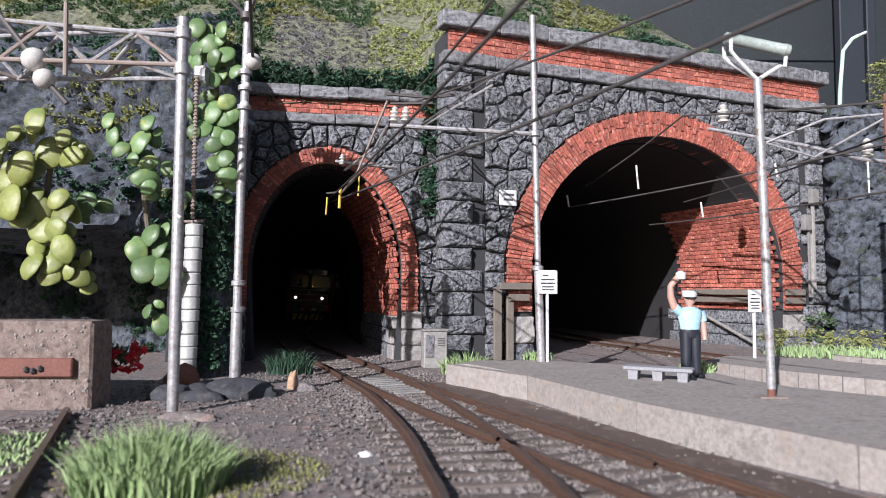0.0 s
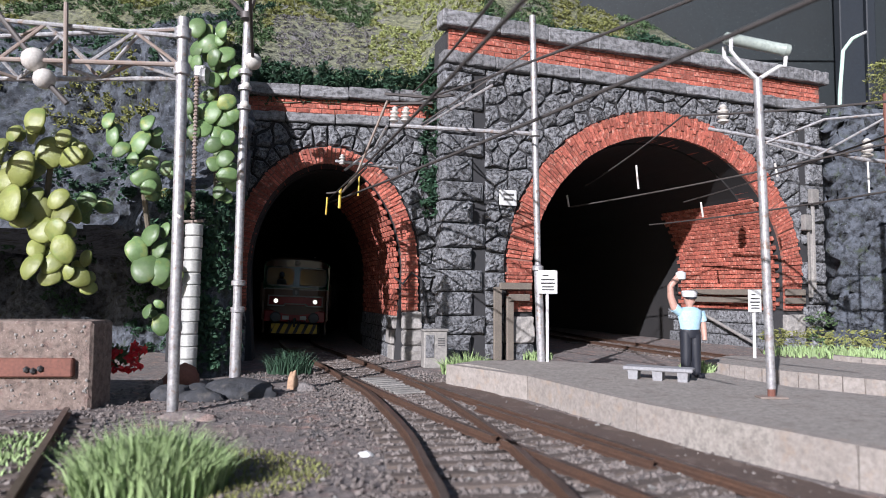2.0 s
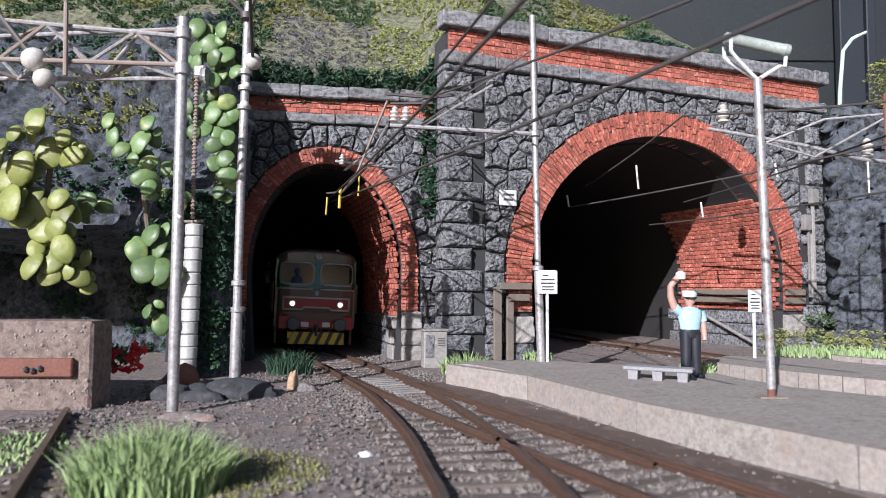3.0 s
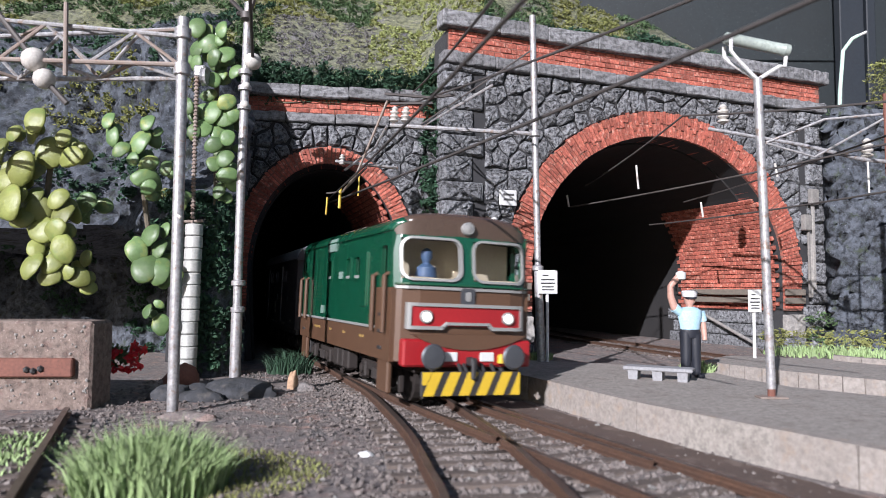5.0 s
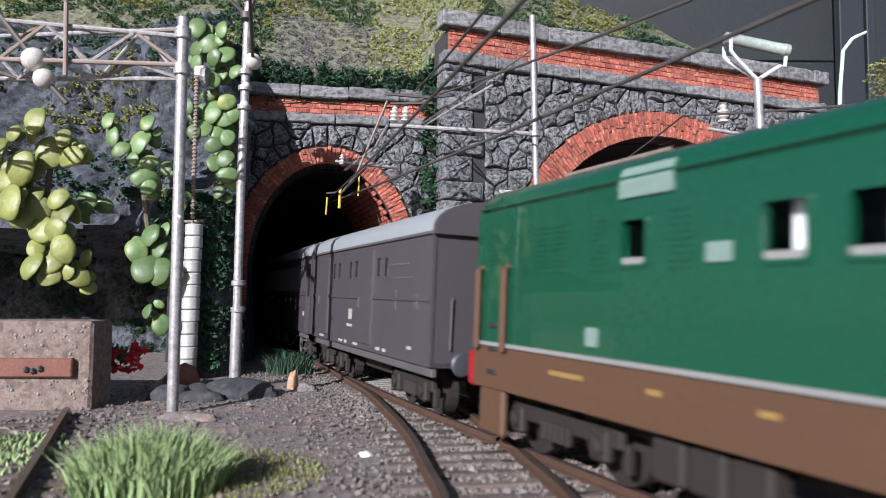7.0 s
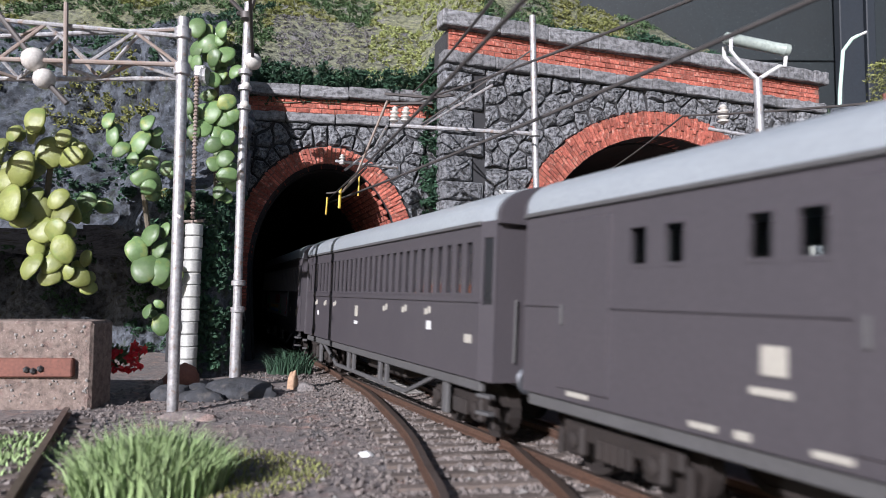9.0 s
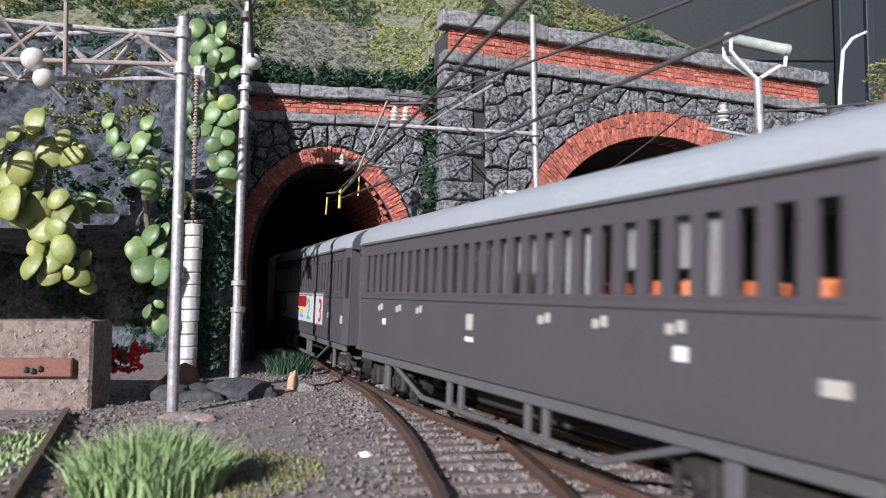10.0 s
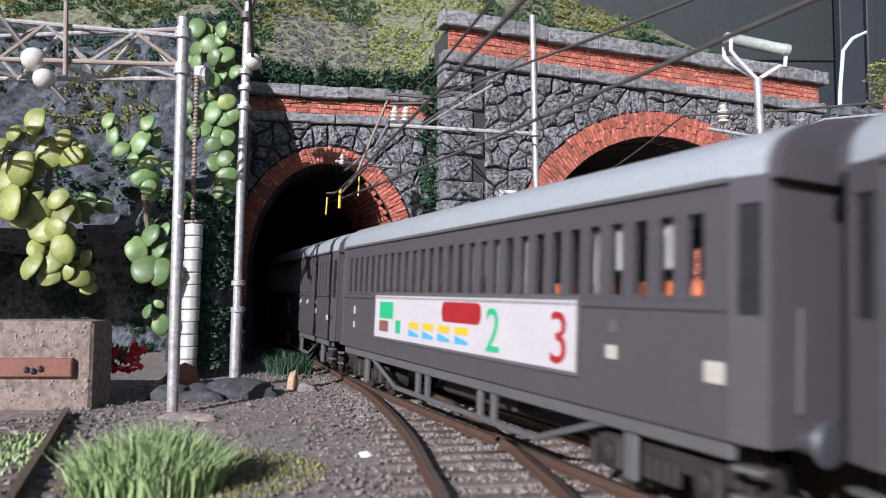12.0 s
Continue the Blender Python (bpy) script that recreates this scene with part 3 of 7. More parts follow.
# retaining wall past the wide portal
bm = bm_new()
WING_AT = Matrix.Translation((208.5, 371.5, 0)) @ Matrix.Rotation(radians(-12), 4, "Z") @ Matrix.Rotation(radians(90), 4, "X")
n = 90
rows = []
for j in range(68):
    rows.append([bm.verts.new(WING_AT @ Vector((2.0 * i, -6 + j * 1.97, 3.2 * noise.ridged_multi_fractal((i * 0.16, j * 0.2, 9), 0.9, 2.1, 4, 1.0, 2.0) - 3 + 1.2 * noise.noise((i * 0.9, j * 0.9, 2))))) for i in range(n)])
for a, b in zip(rows, rows[1:]):
    for i in range(n - 1):
        bm.faces.new((a[i], a[i + 1], b[i + 1], b[i]))
wing = part("wall_east", bm, M_ROCK, smooth=True)
mod = wing.modifiers.new("thick", "SOLIDIFY")
mod.thickness, mod.offset = 0.012, -1
tagged(wing, "rough dark rubble retaining wall", "wall", kind="structure")

# the dark panelling of the room behind the layout
for k in range(5):
    bm = bm_new()
    box(bm, (420, 640, 60 + 76 * k), (900, 6, 75), 0.8)
    tagged(part("backdrop", bm, M_PANEL), "dark blue-grey wall panel behind the layout", "wall", kind="structure")
bm = bm_new()
box(bm, (372, 610, 200), (22, 10, 420), 0.8)
box(bm, (389, 608, 200), (8, 8, 420), 0.8)
tagged(part("trim", bm, M_POST), "dark steel upright on the panelled wall", "post", kind="structure")


# ---- masonry ----
def clip(poly, px, py, nx, ny):
    """Keep the part of a polygon on the side of a line away from its normal."""
    out = []
    for i in range(len(poly)):
        a, b = poly[i], poly[(i + 1) % len(poly)]
        da, db = (a[0] - px) * nx + (a[1] - py) * ny, (b[0] - px) * nx + (b[1] - py) * ny
        if da <= 0:
            out.append(a)
        if (da < 0 < db) or (db < 0 < da):
            t = da / (da - db)
            out.append((a[0] + (b[0] - a[0]) * t, a[1] + (b[1] - a[1]) * t))
    return out


def hump(bm, outline, at, rng):
    """A rough-hewn stone: sides, a broken rim and a pitted, uneven face."""
    n = len(outline)
    cx, cy = sum(p[0] for p in outline) / n, sum(p[1] for p in outline) / n
    dense = []
    for i in range(n):
        a, b = outline[i], outline[(i + 1) % n]
        k = max(1, round(math.hypot(b[0] - a[0], b[1] - a[1]) / 1.9))
        dense += [(a[0] + (b[0] - a[0]) * j / k, a[1] + (b[1] - a[1]) * j / k) for j in range(k)]
    proud = rng.uniform(0.7, 2.0)
    tip_x, tip_y = rng.uniform(-0.08, 0.08), rng.uniform(-0.08, 0.08)
    rings = []
    for q, z, j, w in ((1.0, -1.0, 0.25, 0.0), (0.97, proud * 0.3, 0.35, 0.25), (0.84, proud, 0.35, 0.5), (0.6, proud * 1.25, 0.45, 0.6), (0.3, proud * 1.35, 0.4, 0.6)):
        ring = []
        for x, y in dense:
            px, py = cx + (x - cx) * q + rng.uniform(-j, j), cy + (y - cy) * q + rng.uniform(-j, j)
            pz = z + (px - cx) * tip_x + (py - cy) * tip_y if z > 0 else z
            ring.append(bm.verts.new(at @ Vector((px, py, pz + w * rng.uniform(-1, 1)))))
        rings.append(ring)
    m = len(dense)
    for u, v in zip(rings, rings[1:]):
        for i in range(m):
            bm.faces.new((u[i], u[(i + 1) % m], v[(i + 1) % m], v[i]))
    bm.faces.new(rings[-1])


def rubble(at, x0, x1, y0, y1, hole, size, parent, seed):
    """Many-sided rubble stones fitted to one another, none inside the arch."""
    rng = random.Random(seed)
    cx, half, spring, rise = hole

    def inside(x, y, grow=0.0):
        if y < spring:
            return abs(x - cx) < half + grow
        return ((x - cx) / (half + grow)) ** 2 + ((y - spring) / (rise + grow)) ** 2 < 1
    seeds, ghosts = [], []
    ny = int((y1 - y0) / (size * 0.86))
    nx = int((x1 - x0) / size)
    for j in range(ny + 1):
        for i in range(nx + 1):
            x = x0 + (i + (0.5 if j % 2 else 0.0)) * size + rng.uniform(-0.36, 0.36) * size
            y = y0 + j * size * 0.86 + rng.uniform(-0.36, 0.36) * size
            if x0 < x < x1 and y0 < y < y1 and not inside(x, y, size * 0.95):
                seeds.append((x, y))
    k = 0.0
    while k < math.pi:
        q = (half + size * 0.46) * math.cos(k), (rise + size * 0.46) * math.sin(k)
        x, y = cx + q[0], spring + q[1]
        if x0 < x < x1 and y < y1 - 1.5:
            seeds.append((x, y))
            ghosts.append((cx + q[0] * (half - size * 0.46) / (half + size * 0.46), spring + q[1] * (rise - size * 0.46) / (rise + size * 0.46)))
        k += size * rng.uniform(0.85, 1.15) / max(half, rise)
    y = spring - size * 0.6
    while y > y0:
        for x in (cx - half - size * 0.45, cx + half + size * 0.45):
            if x0 < x < x1:
                seeds.append((x, y))
                ghosts.append((2 * (cx + math.copysign(half, x - cx)) - x, y))
        y -= size * rng.uniform(0.8, 1.1)
    for k, (x, y) in enumerate(seeds):
        poly = [(x0, y0), (x1, y0), (x1, y1), (x0, y1)]
        for m, (u, v) in enumerate(seeds + ghosts):
            d = math.hypot(u - x, v - y)
            if m != k and d < size * 3.2:
                poly = clip(poly, (x + u) / 2, (y + v) / 2, (u - x) / d, (v - y) / d)
        poly = [(x + (p[0] - x) * q, y + (p[1] - y) * q) for p in poly for q in (min(1.0, size * 1.5 / (math.hypot(p[0] - x, p[1] - y) or 1.0)),)]
        if len(poly) < 3:
            continue
        out = []
        for px, py in poly:
            d = math.hypot(px - x, py - y) or 1
            q = max(0.2, 1 - rng.uniform(0.2, 0.75) / d)
            px, py = x + (px - x) * q, y + (py - y) * q
            if inside(px, py, 0.4):
                if py < spring:
                    px = cx + math.copysign(half + 0.4, x - cx)
                else:
                    k = math.sqrt(((px - cx) / (half + 0.4)) ** 2 + ((py - spring) / (rise + 0.4)) ** 2)
                    px, py = cx + (px - cx) / k, spring + (py - spring) / k
            out.append((px, py))
        bm = bm_new()
        hump(bm, out, at, rng)
        part("stone", bm, M_STONE, parent)


def courses(at, x0, x1, y0, y1, long, high, parent, material, name="brick", proud=0.9, joint=0.3):
    """Bricks or blocks laid in courses, sharing one mesh."""
    bm = bm_new()
    box(bm, (0, 0, 0), (long - joint, high - joint, 2.0), min(0.25, high * 0.08))
    bmesh.ops.scale(bm, vec=(MM, MM, MM), verts=bm.verts)
    mesh = bpy.data.meshes.new(name)
    bm.to_mesh(mesh)
    bm.free()
    mesh.materials.append(material)
    bed = bm_new()
    box(bed, ((x0 + x1) / 2, (y0 + y1) / 2, proud - 1.2), (x1 - x0, y1 - y0, 1.6))
    bmesh.ops.transform(bed, matrix=at, verts=bed.verts)
    part("mortar_bed", bed, M_JOINT, parent)
    rows = max(1, round((y1 - y0) / high))
    for j in range(rows):
        x = x0 + (long / 2 if j % 2 == 0 else 0)
        while x < x1 + 0.1:
            ob = new(name, mesh)
            ob.parent = parent
            p = at @ Vector((min(max(x, x0 + long / 2), x1 - long / 2), y0 + (j + 0.5) * high, proud - 1 + random.uniform(-0.2, 0.2)))
            ob.matrix_basis = Matrix.Translation(p * MM) @ at.to_3x3().to_4x4() @ Matrix.Rotation(random.uniform(-0.02, 0.02), 4, "Z")
            x += long


def arch_bricks(at, cx, half, spring, rise, deep, parent, count, low):
    """Radial bricks round the arch and down its legs."""
    pts = []
    n = 400
    for k in range(n + 1):
        a = math.pi * (1 - k / n)
        pts.append((cx + half * math.cos(a), spring + rise * math.sin(a), half * math.cos(a) / half ** 2, rise * math.sin(a) / rise ** 2))
    acc = [0]
    for a, b in zip(pts, pts[1:]):
        acc.append(acc[-1] + math.hypot(b[0] - a[0], b[1] - a[1]))
    step = acc[-1] / count
    legs = int((spring - low) / step)
    for k in range(-legs, count + legs):
        dep = deep * random.uniform(0.93, 1.05)
        if k < 0 or k >= count:
            sgn = -1 if k < 0 else 1
            y = spring - step * ((-k if k < 0 else k - count + 1) - 0.5)
            p, nrm = (cx + sgn * half, y), Vector((sgn, 0))
        else:
            i = int(np.interp((k + 0.5) * step, acc, range(n + 1)))
            p, nrm = pts[i][:2], Vector(pts[i][2:]).normalized()
        t = Vector((-nrm.y, nrm.x))
        c = Vector(p)
        w0, w1 = step / 2 - 0.16, (step / 2) * (1 + (0 if (k < 0 or k >= count) else deep / max(half, rise))) - 0.16
        cut = random.choice((0.3, 0.5, 0.68)) + random.uniform(-0.05, 0.05)
        for f0, f1 in ((0.0, cut - 0.015), (cut + 0.015, 1.0)):
            a0, a1 = w0 + (w1 - w0) * f0, w0 + (w1 - w0) * f1
            o = [c + nrm * dep * f0 - t * a0, c + nrm * dep * f0 + t * a0, c + nrm * dep * f1 + t * a1, c + nrm * dep * f1 - t * a1]
            o = [q + Vector((random.uniform(-0.14, 0.14), random.uniform(-0.14, 0.14))) for q in o]
            bm = bm_new()
            slab(bm, [tuple(q) for q in o], -13.5 if f0 == 0 else -1, 1.9 + random.uniform(-0.4, 0.3), at, inset=0.15)
            part("brick", bm, M_BRICK, parent)
    inner, outer = arch_line(cx, half + 0.2, spring, rise + 0.2, low), arch_line(cx, half + deep * 0.97, spring, rise + deep * 0.97, low)
    bm = bm_new()
    rows = [[bm.verts.new(at @ Vector((*p, z))) for p, z in ((i, -4), (i, 1.25), (o, 1.25), (o, -1))] for i, o in zip(inner, outer)]
    for u, v in zip(rows, rows[1:]):
        for i in range(3):
            bm.faces.new((u[i], u[i + 1], v[i + 1], v[i]))
    part("mortar_bed", bm, M_JOINT, parent)


def blocks(at, x0, x1, y0, y1, long, out, parent, material, jag=0.15):
    x = x0
    while x < x1 - 2:
        e = min(x + long * random.uniform(0.85, 1.15), x1)
        if x1 - e < long * 0.35:
            e = x1
        bm = bm_new()
        box(bm, ((x + e) / 2, (y0 + y1) / 2 + random.uniform(-jag, jag), out / 2 - 2), (e - x - 0.25, y1 - y0 - 0.2, out + 4), 0.45)
        bmesh.ops.subdivide_edges(bm, edges=[q for q in bm.edges if q.calc_length() > 3], cuts=4, use_grid_fill=True)
        for v in bm.verts:
            v.co += Vector((0, 0.45, 0.6)) * noise.noise(v.co * 0.45) + Vector((0, 0.25, 0.3)) * noise.noise(v.co * 1.3)
        bmesh.ops.transform(bm, matrix=at, verts=bm.verts)
        part("coping_stone", bm, material, parent)
        x = e


def quoins(at, x0, x1, y0, y1, high, parent, out=2.2):
    y, k = y0, 0
    while y < y1 - 1:
        h = min(high * random.uniform(0.85, 1.2), y1 - y)
        w = (x1 - x0) * (1.0 if k % 2 else 0.72) * random.uniform(0.95, 1.05)
        bm = bm_new()
        lo = x0 if x0 < 100 else x1 - w
        box(bm, (lo + w / 2, y + h / 2, out / 2 - 4), (w, h - 0.45, out + 6), 0.5)
        bmesh.ops.transform(bm, matrix=at, verts=bm.verts)
        rim = [(lo + 0.3, y + 0.4), (lo + w - 0.3, y + 0.4), (lo + w - 0.3, y + h - 0.4), (lo + 0.3, y + h - 0.4)]
        hump(bm, rim, at @ Matrix.Translation((0, 0, 0.9)), random)
        part("quoin", bm, M_STONE, parent)
        y += h
        k += 1


def plinth(at, xs, tops, parent, out=3.0):
    for (x0, x1), cols in zip(xs, tops):
        y = GROUND - 2
        for h, m in cols:
            bm = bm_new()
            box(bm, ((x0 + x1) / 2, y + h / 2, out / 2 - 4), (x1 - x0 - 0.2, h - 0.4, out + 8), 0.6)
            bmesh.ops.subdivide_edges(bm, edges=[q for q in bm.edges if q.calc_length() > 3], cuts=3, use_grid_fill=True)
            for v in bm.verts:
                v.co += Vector((0.5, 0.4, 1.0)) * noise.noise(v.co * 0.35) + Vector((0.3, 0.3, 0.5)) * noise.noise(v.co * 1.1)
            bmesh.ops.transform(bm, matrix=at, verts=bm.verts)
            part("plinth_stone", bm, m, parent)
            y += h


def masonry():
    # wide portal
    rubble(R_AT, 19, 206, GROUND, 127.4, (R_C, R_HALF + 13.2, R_SPRING, R_RISE + 12), 8.6, wall_right, 3)
    quoins(R_AT, -1.5, 18.5, GROUND, 127.4, 9.5, wall_right)
    quoins(R_AT, 206.5, 224.5, GROUND, 127.4, 10.5, wall_right)
    arch_bricks(R_AT, R_C, R_HALF, R_SPRING, R_RISE, 12.4, wall_right, 132, 19)
    blocks(R_AT, -2, 225, 127.5, 133.0, 24, 3.6, wall_right, M_COPING)
    courses(R_AT, 1, 222, 133.2, 143.2, 5.6, 2.5, wall_right, M_BRICK, proud=1.2)
    blocks(R_AT, -3, 226, 143.3, 150.4, 26, 4.6, wall_right, M_COPING, 0.3)
    plinth(R_AT, [(29, 42.5), (192.5, 206)], [[(9, M_STONE), (12, M_PALE)], [(9, M_STONE), (12, M_PALE)]], wall_right)
    # narrow portal
    rubble(L_AT, -24, 84, GROUND, 100.6, (L_C, L_HALF + 8, L_SPRING, L_RISE + 8), 7.4, wall_left, 5)
    arch_bricks(L_AT, L_C, L_HALF, L_SPRING, L_RISE, 7.6, wall_left, 84, 19)
    blocks(L_AT, -26, 90, 100.7, 105.0, 22, 2.6, wall_left, M_COPING)
    courses(L_AT, -22, 88, 105.1, 111.6, 5.4, 2.15, wall_left, M_BRICK, proud=1.0)
    blocks(L_AT, -26, 90, 111.7, 117.0, 24, 4.0, wall_left, M_COPING, 0.3)
    plinth(L_AT, [(-8, 1.8), (67.8, 77)], [[(8, M_STONE), (9, M_STONE), (6, M_STONE)], [(8, M_PALE), (7, M_PALE), (8, M_PALE)]], wall_left)


def lining_bricks(place, half, spring, rise, lo, hi, deep, parent, long=5.2, high=2.5):
    """Brick lining on the sunlit flank of a bore: place(x, y, d) gives the point."""
    bm = bm_new()
    box(bm, (0, 0, 0), (long - 0.3, high - 0.3, 1.6), 0.2)
    bmesh.ops.scale(bm, vec=(MM, MM, MM), verts=bm.verts)
    mesh = bpy.data.meshes.new("brick")
    bm.to_mesh(mesh)
    bm.free()
    mesh.materials.append(M_BRICK)
    y, j = lo, 0
    while y < hi:
        u = min(max((y - spring) / rise, 0.0), 0.999)
        x = half * math.sqrt(1 - u * u)
        slope = Vector((x / half ** 2, max(y - spring, 0) / rise ** 2)).normalized()
        d = long * (0.5 if j % 2 else 1.0)
        while d < deep:
            p = place(x, y, d)
            q = place(x, y, d + 1)
            along = (q - p).normalized()
            nx = (place(x + slope.x, y + slope.y, d) - p).normalized()
            rot = Matrix((along, nx.cross(along), nx)).transposed()
            ob = new("brick", mesh)
            ob.parent = parent
            ob.matrix_basis = Matrix.Translation(p * MM) @ rot.to_4x4()
            d += long
        y += high * abs(slope.x) if slope.x > 0.5 else high * 0.5
        j += 1


def flank_stones():
    """Grey block courses below the brick lining of the wide bore."""
    y = GROUND - 1
    for j, h in enumerate((7, 7, 7)):
        d = 10.0 - 5 * (j % 2)
        while d < 78:
            ln = random.uniform(9, 13)
            bm = bm_new()
            box(bm, (R_C + R_HALF - 2.0, y + h / 2, -d - ln / 2), (2.6, h - 0.4, ln - 0.4), 0.5)
            bmesh.ops.transform(bm, matrix=R_AT, verts=bm.verts)
            part("plinth_stone", bm, M_STONE, wall_right)
            d += ln
        y += h


def linings():
    lining_bricks(lambda x, y, d: R_AT @ Vector((R_C + x - 2.4, y, -1 - d)), R_HALF + 1, R_SPRING, R_RISE + 1, 20, 78, 78, wall_right)
    flank_stones()

    def west(x, y, d):
        x -= 2.4
        p = L_AT @ Vector((L_C + x, y, -1))
        s = S_GATE - 30
        c, w = MAIN.at(s), MAIN.way(s)
        k = 1.0 + 30 * 0.0016
        q = Vector((c.x - w.y * x * k, c.y + w.x * x * k, y))
        return p + (q - p).normalized() * d
    lining_bricks(west, L_HALF + 1, L_SPRING, L_RISE + 1, 18, 76, 76, wall_left, 4.8, 2.4)
    y = GROUND - 1
    for j, h in enumerate((7, 7, 6)):
        for k in range(7):
            a, b = west(L_HALF + 0.6, y + h / 2, 1 + 10 * k + 4 * (j % 2)), west(L_HALF + 0.6, y + h / 2, 10.6 + 10 * k + 4 * (j % 2))
            bm = bm_new()
            m = Matrix.Translation((a + b) / 2) @ (b - a).to_track_quat("X", "Z").to_matrix().to_4x4()
            box(bm, (0, 0, 0), ((b - a).length, 3.0, h - 0.4), 0.5)
            bmesh.ops.transform(bm, matrix=m, verts=bm.verts)
            part("plinth_stone", bm, M_PALE if k == 0 else M_STONE, wall_left)
        y += h


# ---- train ----
def side_plate(bm, x, y0, y1, z0, z1, thick, holes=()):
    """A side wall as strips round its window openings; holes are (y0, y1, z0, z1)."""
    ys = sorted({y0, y1, *[h[0] for h in holes], *[h[1] for h in holes]})
    zs = sorted({z0, z1, *[h[2] for h in holes], *[h[3] for h in holes]})
    for a, b in zip(ys, ys[1:]):
        for c, d in zip(zs, zs[1:]):
            my, mz = (a + b) / 2, (c + d) / 2
            if not any(h[0] < my < h[1] and h[2] < mz < h[3] for h in holes):
                box(bm, (x, my, mz), (thick, b - a, d - c))
    bmesh.ops.remove_doubles(bm, verts=bm.verts, dist=0.001)


def roof_shell(bm, half, z0, rise, y0, y1, n=14, droop=0.0, narrow=0.82):
    """An arched roof, solid."""
    rows = []
    for y, k, w in ((y0, 1 - droop, narrow), (y0 + 3, 1 - droop * 0.4, (1 + narrow) / 2), (y0 + 7.5, 1.0, 1.0), (y1 - 7.5, 1.0, 1.0), (y1 - 3, 1 - droop * 0.4, (1 + narrow) / 2), (y1, 1 - droop, narrow)):
        row = []
        for i in range(n + 1):
            a = math.pi * (1 - i / n)
            row.append(bm.verts.new((half * w * math.copysign(abs(math.cos(a)) ** 0.8, math.cos(a)), y, z0 + rise * k * math.sin(a) ** 0.75)))
        rows.append(row)
    for u, v in zip(rows, rows[1:]):
        for i in range(n):
            bm.faces.new((u[i], u[i + 1], v[i + 1], v[i]))
        bm.faces.new((u[0], v[0], v[-1], u[-1]))
    bm.faces.new(rows[0])
    bm.faces.new(rows[-1])


def wheel(parent, y, r=5.4):
    for sx in (-1, 1):
        bm = bm_new()
        m = Matrix.Translation((sx * 8.6, y, r)) @ Matrix.Rotation(radians(90), 4, "Y")
        lathe(bm, [(1.0, -1.2), (r * 0.75, -0.9), (r * 0.8, -1.3), (r, -1.3), (r, 1.2), (r * 0.8, 1.2), (r * 0.75, 0.8), (1.0, 1.3)], m, 18)
        part("wheel", bm, M_BOGIE, parent)


def buffer(parent, x, y, z, r=2.9, out=-1):
    bm = bm_new()
    m = Matrix.Translation((x, y, z)) @ Matrix.Rotation(radians(90 * -out), 4, "X")
    lathe(bm, [(1.5, -5), (1.5, -1.2), (1.1, -1.2), (1.1, -0.2), (r * 0.9, 0), (r, 0.35), (r * 0.85, 0.8), (0.3, 1.0)], m, 18)
    part("buffer", bm, M_BUFFER, parent, smooth=True)


def bogie(parent, y, base, r=5.4, w=13.0, name="bogie"):
    bm = bm_new()
    for sx in (-1, 1):
        box(bm, (sx * w, y, r + 1.2), (1.4, base + 8, 2.6), 0.3)
        for k in (-1, 1):
            box(bm, (sx * (w + 0.7), y + k * base / 2, r), (1.8, 4.0, 4.6), 0.5)
            lathe(bm, [(1.4, -0.6), (1.4, 0.6), (0.5, 0.9)], Matrix.Translation((sx * (w + 1.5), y + k * base / 2, r)) @ Matrix.Rotation(radians(90 * sx), 4, "Y"), 10)
        for q in (-4, -2, 0, 2, 4):
            box(bm, (sx * (w + 0.8), y + q * 0.8, r - 0.4), (1.2, 1.3, 3.0), 0.2)
        box(bm, (sx * w, y + base / 2 + 5, r - 1), (1.4, 1.2, 4), 0.2)
        box(bm, (sx * w, y - base / 2 - 5, r - 1), (1.4, 1.2, 4), 0.2)
    box(bm, (0, y, r + 2.2), (w * 2, 5, 2), 0.3)
    b = part(name, bm, M_BOGIE, parent)
    for k in (-1, 1):
        wheel(b, y + k * base / 2, r)
    return b


LOCO_LONG = 110.0
HW = 18.4


def roof_point(a, k, y, L):
    """A point of the roof's arch; k = 1 at the ends, which are lower and follow the rounded fronts."""
    x = HW * math.copysign(abs(math.cos(a)) ** 0.62, math.cos(a)) * (1 - 0.03 * k)
    c = max(0.0, abs(x) - 13.0) / 4.9
    push = (1.3 + 2.0 * c ** 2 + 0.9 * (x / 18) ** 2) * (1.0 if k else 0.35)
    y = y + push if y < L * 0.2 else (y - push if y > L * 0.8 else y)
    return x, y, 41.3 + (5.6 - 1.9 * k) * math.sin(a) ** 0.8


